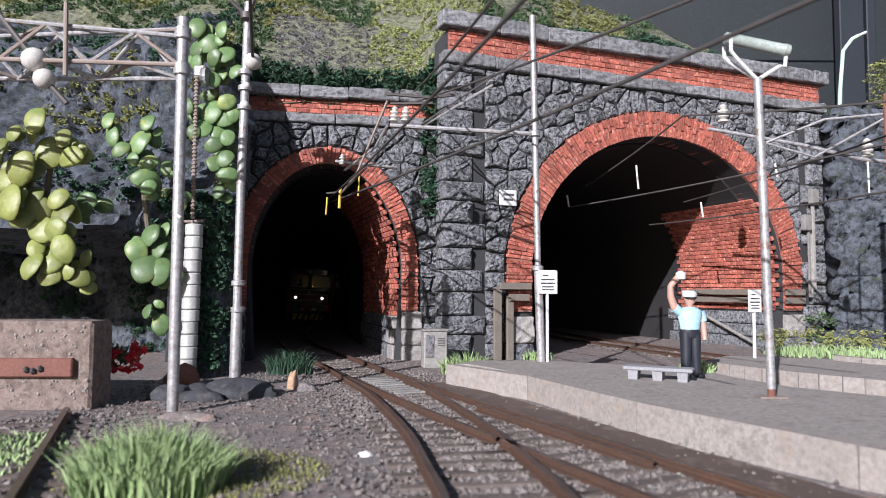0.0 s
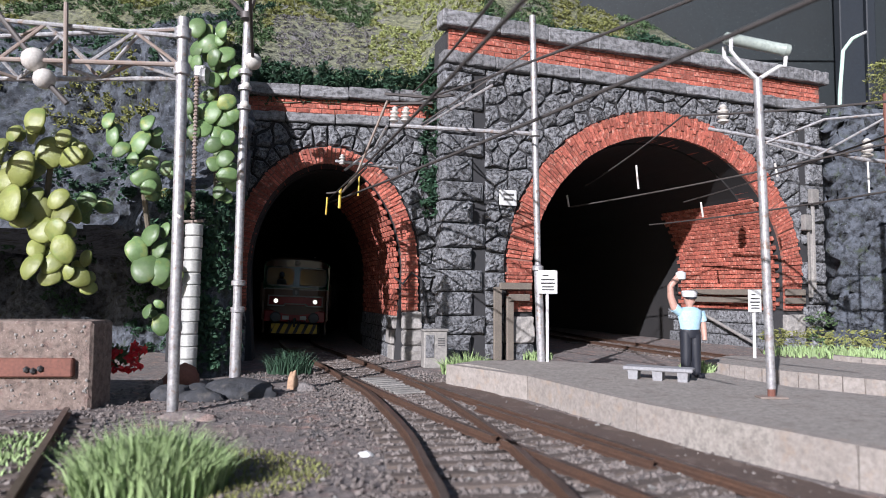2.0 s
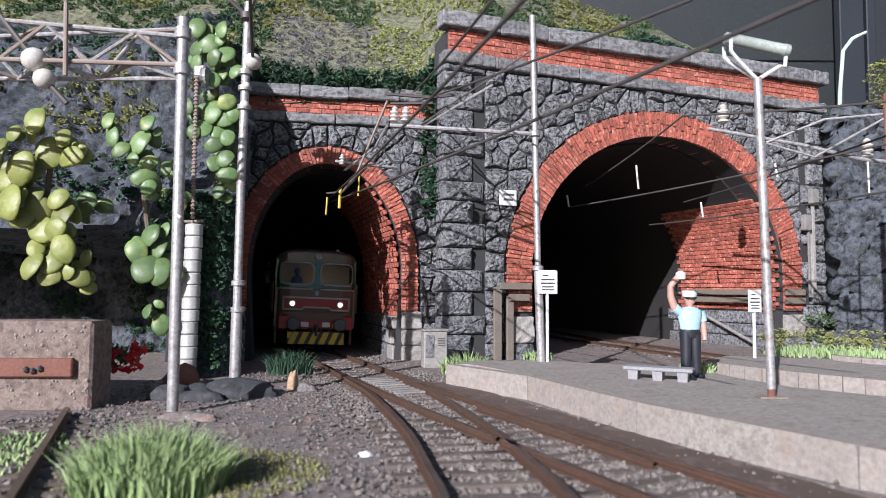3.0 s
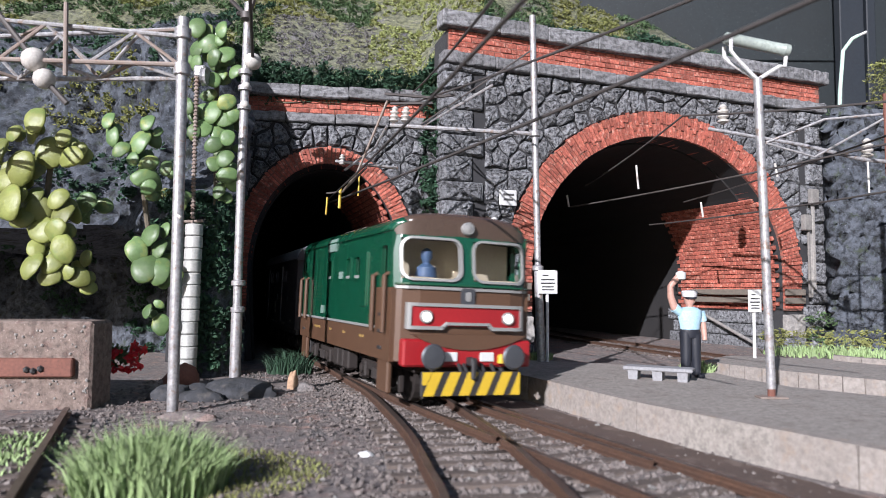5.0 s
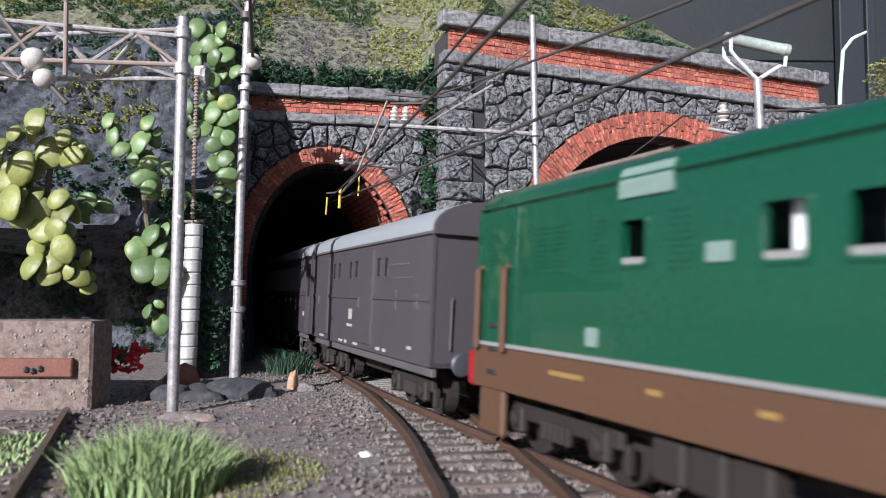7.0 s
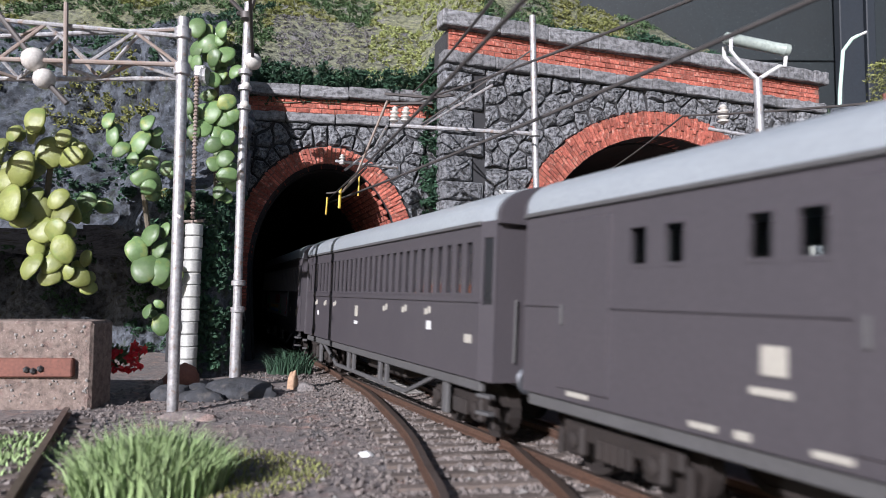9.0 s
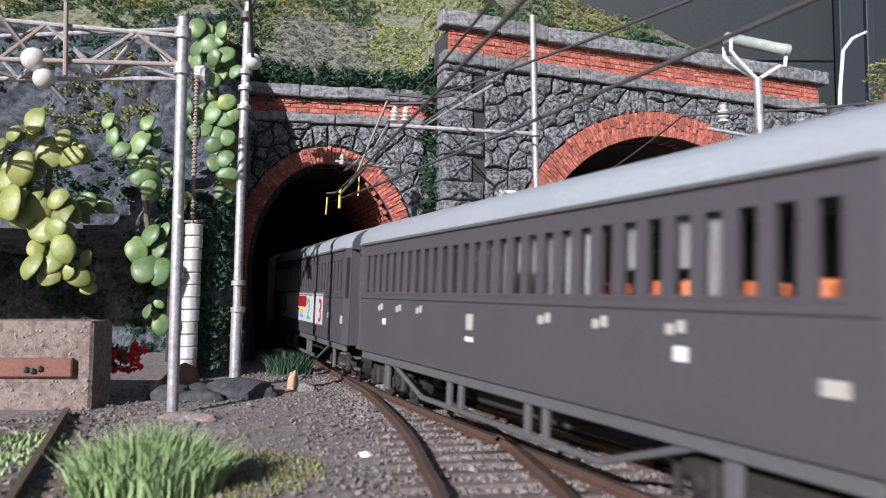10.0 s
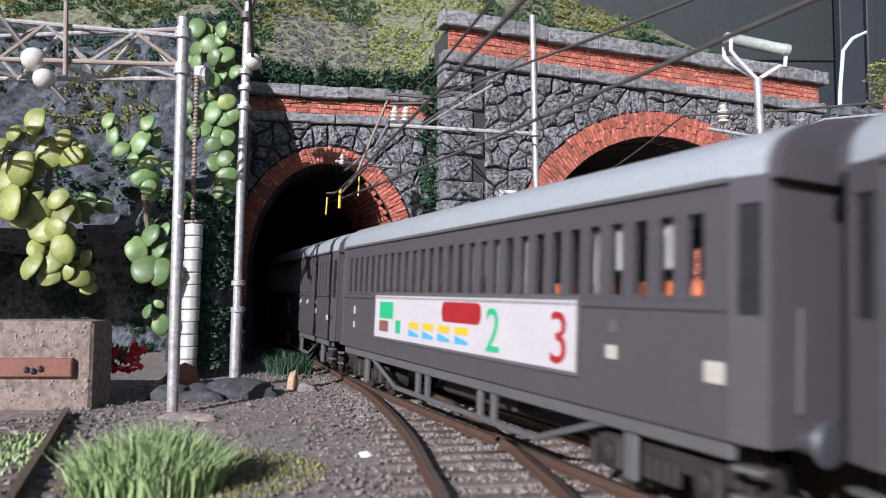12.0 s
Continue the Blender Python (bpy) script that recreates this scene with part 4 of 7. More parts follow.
def locomotive():
    t = thing("locomotive", "green and brown model diesel locomotive with red bumper and striped plate", "locomotive")
    L = LOCO_LONG
    wins = [(30.1, 35.8, 30.6, 36.6), (39.8, 44.8, 30.6, 36.6), (61.8, 66.4, 30.8, 36.6)]
    # brown lower body, green upper body
    bm = bm_new()
    for sx in (-1, 1):
        side_plate(bm, sx * (HW - 0.6), 15, L - 4, 10.8, 18.2, 1.2)
        side_plate(bm, sx * (HW - 0.6), 3.0, 15, 10.8, 28.2, 1.2)
    box(bm, (0, L / 2, 11.2), (2 * HW - 2.6, L - 8, 1.2))
    part("lower_body", bm, M_BROWN, t, "chestnut brown lower body side")
    bm = bm_new()
    for sx in (-1, 1):
        side_plate(bm, sx * (HW - 0.6), 15, L - 4, 18.25, 41.5, 1.15, wins)
        side_plate(bm, sx * (HW - 0.6), 4.6, 15, 28.25, 41.5, 1.15, [(7.0, 12.0, 30.0, 38.6)])
    body = part("upper_body", bm, M_GREEN, t, "glossy green upper body side")
    # curved shoulder of the roof, green at the sides and brown on top
    for name, a0, a1, m in (("roof_shoulder", 0, 40, M_GREEN), ("roof", 40, 140, M_ROOFBROWN), ("roof_shoulder", 140, 180, M_GREEN)):
        bm = bm_new()
        rows = []
        for y in (0.8, 4.0, 12, L - 12, L - 4, L - 0.8):
            row = []
            k = 0.0 if 2 < y < L - 2 else 1.0
            for i in range(9):
                a = radians(a0 + (a1 - a0) * i / 8)
                x, yy, z = roof_point(a, k, y, L)
                row.append(bm.verts.new((x, yy, z)))
            rows.append(row)
        for u, v in zip(rows, rows[1:]):
            for i in range(8):
                bm.faces.new((u[i], u[i + 1], v[i + 1], v[i]))
        ob = part(name, bm, m, t, smooth=True)
        mod = ob.modifiers.new("thick", "SOLIDIFY")
        mod.thickness = 0.0005
    # cab fronts, one at each end
    for end in (0, 1):
        flip = Matrix() if end == 0 else Matrix.Translation((0, L, 0)) @ Matrix.Rotation(math.pi, 4, "Z")

        def front(profile_z, name, m, holes=(), label=""):
            z0, z1 = profile_z
            bm = bm_new()
            xs = sorted({-17.9, -16.2, 16.2, 17.9, -12, -6, 0, 6, 12, *[h[0] for h in holes], *[h[1] for h in holes]})
            zs = sorted({z0, z1, *[h[2] for h in holes], *[h[3] for h in holes]})

            def yy(x, z):
                c = max(0.0, abs(x) - 13.0) / 4.9
                lean = max(0.0, z - 28) * 0.13
                return 0.4 + 2.2 * c ** 2 + 0.9 * (x / 18) ** 2 + lean
            for a, b in zip(xs, xs[1:]):
                for c, d in zip(zs, zs[1:]):
                    mx, mz = (a + b) / 2, (c + d) / 2
                    if any(h[0] < mx < h[1] and h[2] < mz < h[3] for h in holes):
                        continue
                    q = [(a, c), (b, c), (b, d), (a, d)]
                    v = [bm.verts.new(flip @ Vector((x, yy(x, z) + o, z))) for o in (0, 1.1) for x, z in q]
                    for idx in ((0, 1, 2, 3), (7, 6, 5, 4), (0, 4, 5, 1), (1, 5, 6, 2), (2, 6, 7, 3), (3, 7, 4, 0)):
                        bm.faces.new([v[i] for i in idx])
            bmesh.ops.remove_doubles(bm, verts=bm.verts, dist=0.001)
            return part(name, bm, m, t, label)
        holes = [(-16.4, -1.8, 30.4, 40.2), (1.8, 16.4, 30.4, 40.2)]
        front((28.4, 41.4), "cab_front", M_GREEN, holes)
        bm = bm_new()
        arc = [roof_point(radians(180 * i / 24), 1.0, 0.8, L) for i in range(25)]
        top = [bm.verts.new(flip @ Vector(p)) for p in arc]
        low = [bm.verts.new(flip @ Vector((p[0], p[1], 40.9))) for p in arc]
        for i in range(24):
            bm.faces.new((top[i], top[i + 1], low[i + 1], low[i]))
        part("forehead", bm, M_ROOFBROWN, t, smooth=True)
        front((11.0, 28.2), "cab_nose", M_BROWN)
        for sx in (-1, 1):
            def at_front(x, z, o=0.0):
                c = max(0.0, abs(x) - 13.0) / 4.9
                return 0.4 + 2.2 * c ** 2 + 0.9 * (x / 18) ** 2 + max(0.0, z - 28) * 0.13 - o
            out, inn = round_rect(15.5, 10.6, 2.8, 5, sx * 9.1, 35.3), round_rect(14.3, 9.4, 2.3, 5, sx * 9.1, 35.3)
            bm = bm_new()
            n = len(out)
            va = [[bm.verts.new(flip @ Vector((x, at_front(x, z, o), z))) for x, z in line] for line, o in ((out, 0.05), (out, 0.7), (inn, 0.7), (inn, -0.9))]
            for u, v in zip(va, va[1:]):
                for i in range(n):
                    bm.faces.new((u[i], u[(i + 1) % n], v[(i + 1) % n], v[i]))
            w = part("windscreen", bm, M_TRIM, t, "silver-framed windscreen", smooth=True)
            bm = bm_new()
            bm.faces.new([bm.verts.new(flip @ Vector((x, at_front(x, z, -0.4), z))) for x, z in inn])
            g = part("pane", bm, M_GLASS, w)
            g.visible_shadow = False
        # trim lines and red bumper band
        def band(z0, z1, m, name, o=0.35, x0=-17.6, x1=17.6, parent=t):
            bm = bm_new()
            k = 14
            rows = []
            for i in range(k + 1):
                x = x0 + (x1 - x0) * i / k
                y = at_front(x, 20)
                rows.append([bm.verts.new(flip @ Vector((x, y - d, z))) for d, z in ((-0.2, z0), (o, z0), (o, z1), (-0.2, z1))])
            for u, v in zip(rows, rows[1:]):
                for i in range(4):
                    bm.faces.new((u[i], u[(i + 1) % 4], v[(i + 1) % 4], v[i]))
            bm.faces.new(rows[0])
            bm.faces.new(rows[-1])
            return part(name, bm, m, parent)
        band(28.0, 28.7, M_TRIM, "trim_strip", 0.5)
        band(29.0, 29.4, M_GREEN, "ledge", 1.0)
        red = band(19.4, 24.0, M_RED, "bumper_band", 0.9, -14.6, 14.6)
        # silver moulding round the red band, raised in the middle below
        for z0, z1, a, b in ((24.0, 24.8, -15.2, 15.2), (18.6, 19.4, -15.2, -6.5), (18.6, 19.4, 6.5, 15.2), (19.7, 20.4, -5.5, 5.5)):
            band(z0, z1, M_TRIM, "moulding", 1.4, a, b, red)
        for sx in (-1, 1):
            band(18.6, 24.8, M_TRIM, "moulding", 1.4, sx * 14.9 - 0.45, sx * 14.9 + 0.45, red)
            bm = bm_new()
            tube(bm, [flip @ Vector((sx * 6.7, at_front(6, 20) - 0.8, 19.0)), flip @ Vector((sx * 5.4, at_front(6, 20) - 0.8, 20.1))], 0.55, 6)
            part("moulding", bm, M_TRIM, red)
            bm = bm_new()
            m = flip @ Matrix.Translation((sx * 10.8, at_front(10.8, 21) - 0.6, 21.6)) @ Matrix.Rotation(radians(90), 4, "X")
            lathe(bm, [(1.5, -0.8), (1.6, 0.9), (1.4, 1.1), (1.2, 0.9)], m, 20)
            hl = part("headlight", bm, M_TRIM, t, smooth=True)
            bm = bm_new()
            lathe(bm, [(1.2, 0.8), (1.0, 1.1), (0.6, 1.3), (0.1, 1.35)], m, 18)
            part("lens", bm, M_LAMP if end == 0 else M_CERAMIC, hl, smooth=True)
            buffer(t, sx * 10.4, -4.4 if end == 0 else L + 4.4, 12.6, 3.0, -1 if end == 0 else 1)
        bm = bm_new()
        m = flip @ Matrix.Translation((0, 1.6, 43.2)) @ Matrix.Rotation(radians(90), 4, "X")
        lathe(bm, [(1.5, -3.0), (1.6, 0.6), (1.4, 0.9)], m, 18)
        tl = part("roof_light", bm, M_TRIM, t, smooth=True)
        bm = bm_new()
        lathe(bm, [(1.3, 0.8), (1.0, 1.0), (0.1, 1.1)], m, 16)
        part("lens", bm, M_TRIM, tl, smooth=True)
        bm = bm_new()
        slab(bm, round_rect(3.6, 4.0, 0.5, 2, 0, 26.6), 0, 0.6, flip @ Matrix.Translation((0, 0.45, 0)) @ Matrix.Rotation(radians(90), 4, "X"))
        em = part("emblem", bm, M_BUFFER, t)
        bm = bm_new()
        slab(bm, round_rect(1.4, 2.2, 0.3, 2, 0, 26.6), 0.6, 0.9, flip @ Matrix.Translation((0, 0.45, 0)) @ Matrix.Rotation(radians(90), 4, "X"))
        part("mark", bm, M_TRIM, em)
        # red buffer beam with curved brown apron above
        bm = bm_new()
        box(bm, (0, -0.2, 13.2), (33.5, 3.2, 6.4), 0.5)
        bmesh.ops.transform(bm, matrix=flip, verts=bm.verts)
        beam = part("buffer_beam", bm, M_RED, t, "red buffer beam")
        bm = bm_new()
        arc = [(-13 + 26 * i / 16, 16.6 - 2.6 * math.cos((-1 + i / 8) * math.pi / 2) ** 0.8 if 0 < i < 16 else 16.6) for i in range(17)]
        slab(bm, arc + [(15, 17.6), (-15, 17.6)], 0, 0.9, flip @ Matrix.Translation((0, -1.4, 0)) @ Matrix.Rotation(radians(90), 4, "X"))
        part("apron", bm, M_BROWN, t)
        for x, m in ((-5, M_WHITE), (4.6, M_WHITE)):
            bm = bm_new()
            box(bm, (x, -2.0, 12.4), (3.6, 0.5, 2.2), 0.15)
            bmesh.ops.transform(bm, matrix=flip, verts=bm.verts)
            part("number_patch", bm, m, beam)
        bm = bm_new()
        lathe(bm, [(0.9, -0.6), (0.9, 0.8), (0.4, 1.6)], flip @ Matrix.Translation((8.2, -2.4, 11.6)), 10)
        part("cap", bm, M_YELLOW, beam)
        for x in (-3.0, -1.6, 1.6, 3.0, 5.6):
            bm = bm_new()
            tube(bm, [flip @ Vector((x, -2.2, 10.8)), flip @ Vector((x + 0.2, -3.6, 9.2)), flip @ Vector((x, -3.2, 7.2)), flip @ Vector((x - 0.3, -2.4, 6.4))], 0.45, 6)
            part("brake_hose", bm, M_BLACK, beam)
        bm = bm_new()
        box(bm, (0, -3.2, 11.4), (1.6, 3.4, 2.0), 0.3)
        box(bm, (0, -4.6, 9.6), (1.2, 1.0, 4.6), 0.3)
        bmesh.ops.transform(bm, matrix=flip, verts=bm.verts)
        part("coupling_hook", bm, M_BLACK, beam)
        # striped plate close above the rail
        bm = bm_new()
        box(bm, (0, -3.6, 6.4), (25.6, 0.8, 5.6), 0.15)
        bmesh.ops.transform(bm, matrix=flip, verts=bm.verts)
        plate = part("striped_plate", bm, M_BLACK, t, "yellow and black striped plate")
        for k in range(6):
            x = -12.4 + 4.5 * k
            o = [(x, 3.7), (x + 2.6, 3.7), (x + 4.9, 9.1), (x + 2.3, 9.1)]
            o = [(min(12.6, max(-12.6, a)), b) for a, b in o]
            bm = bm_new()
            slab(bm, o, 0, 0.15, flip @ Matrix.Translation((0, -4.0, 0)) @ Matrix.Rotation(radians(90), 4, "X"))
            part("stripe", bm, M_YELLOW, plate)
        bm = bm_new()
        slab(bm, [(-12.6, 6.2), (-12.6, 9.1), (-10.3, 9.1), (-11.6, 6.2)], 0, 0.15, flip @ Matrix.Translation((0, -4.0, 0)) @ Matrix.Rotation(radians(90), 4, "X"))
        part("stripe", bm, M_YELLOW, plate)
        for sx in (-1, 1):
            bm = bm_new()
            tube(bm, [flip @ Vector((sx * 9, 1, 11)), flip @ Vector((sx * 9, -3.4, 7.6))], 0.6, 6)
            part("bracket", bm, M_BLACK, plate)
        # cab inside
        bm = bm_new()
        box(bm, (0, 13.6, 34.5), (33, 0.8, 12.5))
        box(bm, (0, 8, 28.6), (33, 12, 0.8))
        box(bm, (0, 3.8, 29.8), (30, 3.5, 2.0), 0.4)
        bmesh.ops.transform(bm, matrix=flip, verts=bm.verts)
        cabin = part("cab_interior", bm, M_CABIN, t, "cream cab interior")
        if end == 0:
            bm = bm_new()
            lathe(bm, [(0.3, -0.4), (1.0, 0), (0.3, 0.5)], Matrix.Translation((1.2, 8.5, 31.2)), 10)
            part("cab_lamp", bm, M_CABLIGHT, cabin)
            bm = bm_new()
            lathe(bm, [(2.6, 29), (2.9, 31), (2.4, 33.4), (1.0, 34.4), (1.0, 35), (1.5, 35.8), (1.4, 37.4), (0.3, 38.2)], Matrix.Translation((-8.4, 7.5, 0)), 14)
            part("driver_figurine", bm, M_NAVY_BLUE, cabin, "plain blue driver doll", smooth=True)
        for sx in (-1, 1):
            # steps, posts and door window by the cab
            for y, z1 in ((15.2, 31.0), (6.2, 31.0)):
                bm = bm_new()
                tube(bm, [flip @ Vector((sx * (HW + 0.9), y, 17.5)), flip @ Vector((sx * (HW + 0.9), y, z1)), flip @ Vector((sx * (HW - 0.2), y - 0.2, z1 + 0.6))], 0.62, 8)
                part("handrail", bm, M_BROWN, t)
            for k in range(3):
                bm = bm_new()
                box(bm, (sx * (HW + 0.1), 10.6, 13.6 + 4 * k), (0.5, 3.0, 0.8), 0.1)
                bmesh.ops.transform(bm, matrix=flip, verts=bm.verts)
                part("footstep", bm, M_BLACK, t)
            bm = bm_new()
            box(bm, (sx * (HW - 1.2), 9.5, 7.2), (1.4, 8, 8.4), 0.4)
            bmesh.ops.transform(bm, matrix=flip, verts=bm.verts)
            part("step_box", bm, M_BROWN, t)
            out, inn = round_rect(5.8, 9.4, 1.6, 4, 9.5, 34.3), round_rect(4.7, 8.3, 1.1, 4, 9.5, 34.3)
            bm = bm_new()
            m = flip @ Matrix.Translation((sx * HW - (0.3 if sx > 0 else 0.0) - 0.0, 0, 0)) @ Matrix(((0, 0, 1, 0), (1, 0, 0, 0), (0, 1, 0, 0), (0, 0, 0, 1)))
            frame_ring(bm, out, inn, -0.1, 0.35, m)
            dw = part("door_window", bm, M_GREEN, t)
    for sx in (-1, 1):
        side = Matrix.Translation((sx * HW, 0, 0)) @ Matrix(((0, 0, sx, 0), (1, 0, 0, 0), (0, 1, 0, 0), (0, 0, 0, 1)))
        for y0, y1, z0, z1 in wins:
            bm = bm_new()
            frame_ring(bm, round_rect(y1 - y0 + 0.9, z1 - z0 + 0.9, 0.8, 3, (y0 + y1) / 2, (z0 + z1) / 2), round_rect(y1 - y0 - 0.2, z1 - z0 - 0.2, 0.5, 3, (y0 + y1) / 2, (z0 + z1) / 2), -0.4, 0.25, side)
            w = part("side_window", bm, M_GREEN, t)
            bm = bm_new()
            box(bm, ((y0 + y1) / 2, z0 + 0.5, -0.2), (y1 - y0 - 0.3, 0.9, 0.5))
            bmesh.ops.transform(bm, matrix=side, verts=bm.verts)
            part("sill", bm, M_TRIM, w)
            bm = bm_new()
            slab(bm, [(y0, z0), (y1, z0), (y1, z1), (y0, z1)], -0.9, -0.7, side)
            g = part("pane", bm, M_GLASS, w)
            g.visible_shadow = False
            # white panel added inside to paint the lighter part of the window
            if y0 < 50:
                bm = bm_new()
                box(bm, (y0 + 1.6, (z0 + z1) / 2, -2.4), (3.2, z1 - z0 + 1, 0.4))
                bmesh.ops.transform(bm, matrix=side, verts=bm.verts)
                part("blind", bm, M_WHITE, w)
        bm = bm_new()
        slab(bm, round_rect(6.4, 14.8, 0.4, 2, 26.4, 30.4), 0, 0.45, side, 0.3)
        part("side_door", bm, M_GREEN, t)
        for k, y in enumerate((56, 71, 80, 85, 90, 95, 99)):
            bm = bm_new()
            for q in range(9):
                box(bm, (y, 30.4 + 0.85 * q, 0.02), (3.6, 0.4, 0.22))
            bmesh.ops.transform(bm, matrix=side, verts=bm.verts)
            part("louvre", bm, M_GREEN, t)
        for y in (50.3,):
            bm = bm_new()
            slab(bm, round_rect(3.4, 2.2, 0.2, 2, y, 31.8), 0, 0.3, side)
            part("vent", bm, M_PALEVENT, t)
        bm = bm_new()
        box(bm, ((15 + L - 4) / 2, 18.3, 0.15), (L - 19, 0.7, 0.6), 0.1)
        bmesh.ops.transform(bm, matrix=side, verts=bm.verts)
        part("trim_strip", bm, M_TRIM, t)
        bm = bm_new()
        box(bm, (L / 2, 42.0, -0.1), (L - 10, 0.5, 0.9), 0.1)
        bmesh.ops.transform(bm, matrix=side, verts=bm.verts)
        part("gutter", bm, M_GREEN, t)
        bm = bm_new()
        rows = []
        for z, o in ((39.4, 0.15), (41.3, 0.2), (42.6, -0.12), (43.4, -0.5)):
            rows.append([bm.verts.new(side @ Vector((y, z, o + e))) for y, e in ((57.2, -0.2), (57.2, 0.25), (66.6, 0.25), (66.6, -0.2))])
        for u, v in zip(rows, rows[1:]):
            for i in range(4):
                bm.faces.new((u[i], u[(i + 1) % 4], v[(i + 1) % 4], v[i]))
        bm.faces.new(rows[0])
        bm.faces.new(rows[-1])
        part("roof_hatch", bm, M_PALEVENT, t)
        bm = bm_new()
        slab(bm, round_rect(2.4, 2.6, 0.3, 2, 72, 21.2), 0.0, 0.4, side)
        part("plate", bm, M_PALEVENT, t)
        for y, w in ((26, 4), (44, 2.4), (60, 2.4), (78, 8)):
            bm = bm_new()
            box(bm, (y, 15.4, 0.05), (w, 0.7, 0.25))
            bmesh.ops.transform(bm, matrix=side, verts=bm.verts)
            part("lettering_bar", bm, M_BRASS, t)
        for y in (48, 54, 60):
            bm = bm_new()
            box(bm, (y, 7.2, -3.6), (5.4, 5.4, 3.4), 0.5)
            bmesh.ops.transform(bm, matrix=side, verts=bm.verts)
            part("battery_box", bm, M_BOGIE, t)
    for y, ln in ((40, 17.2), (64, 12), (86, 14)):
        bm = bm_new()
        box(bm, (0, y, 47.2), (13, ln, 1.2), 0.3)
        box(bm, (0, y, 48.0), (10, ln - 3, 1.0), 0.3)
        part("roof_grille", bm, M_ROOFBROWN, t)
    bm = bm_new()
    for x in (-5, 5):
        tube(bm, [(x, 72, 47), (x, 72, 49), (x, 98, 49), (x, 98, 47)], 0.3, 6)
    part("roof_rail", bm, M_RUST, t)
    bm = bm_new()
    lathe(bm, [(0.9, 0), (0.7, 1.6), (0.2, 2.0)], Matrix.Translation((9.5, 6, 45.4)), 10)
    part("horn", bm, M_WHITE, t)
    bogie(t, 24, 22, 6.0, 13.4)
    bogie(t, L - 24, 22, 6.0, 13.4)
    bm = bm_new()
    box(bm, (0, L / 2, 9.0), (22, L - 12, 2.4), 0.3)
    part("chassis", bm, M_BOGIE, t)
    return t


M_NAVY_BLUE = mat("blue_doll_paint", (0.04, 0.07, 0.14), (0.03, 0.06, 0.12), 0.6, 4, 0.6, bump=0.05)


M_PALEVENT = mat("pale_grey_green", (0.2, 0.29, 0.25), (0.16, 0.23, 0.2), 0.6, 5, 0.5, bump=0.1)


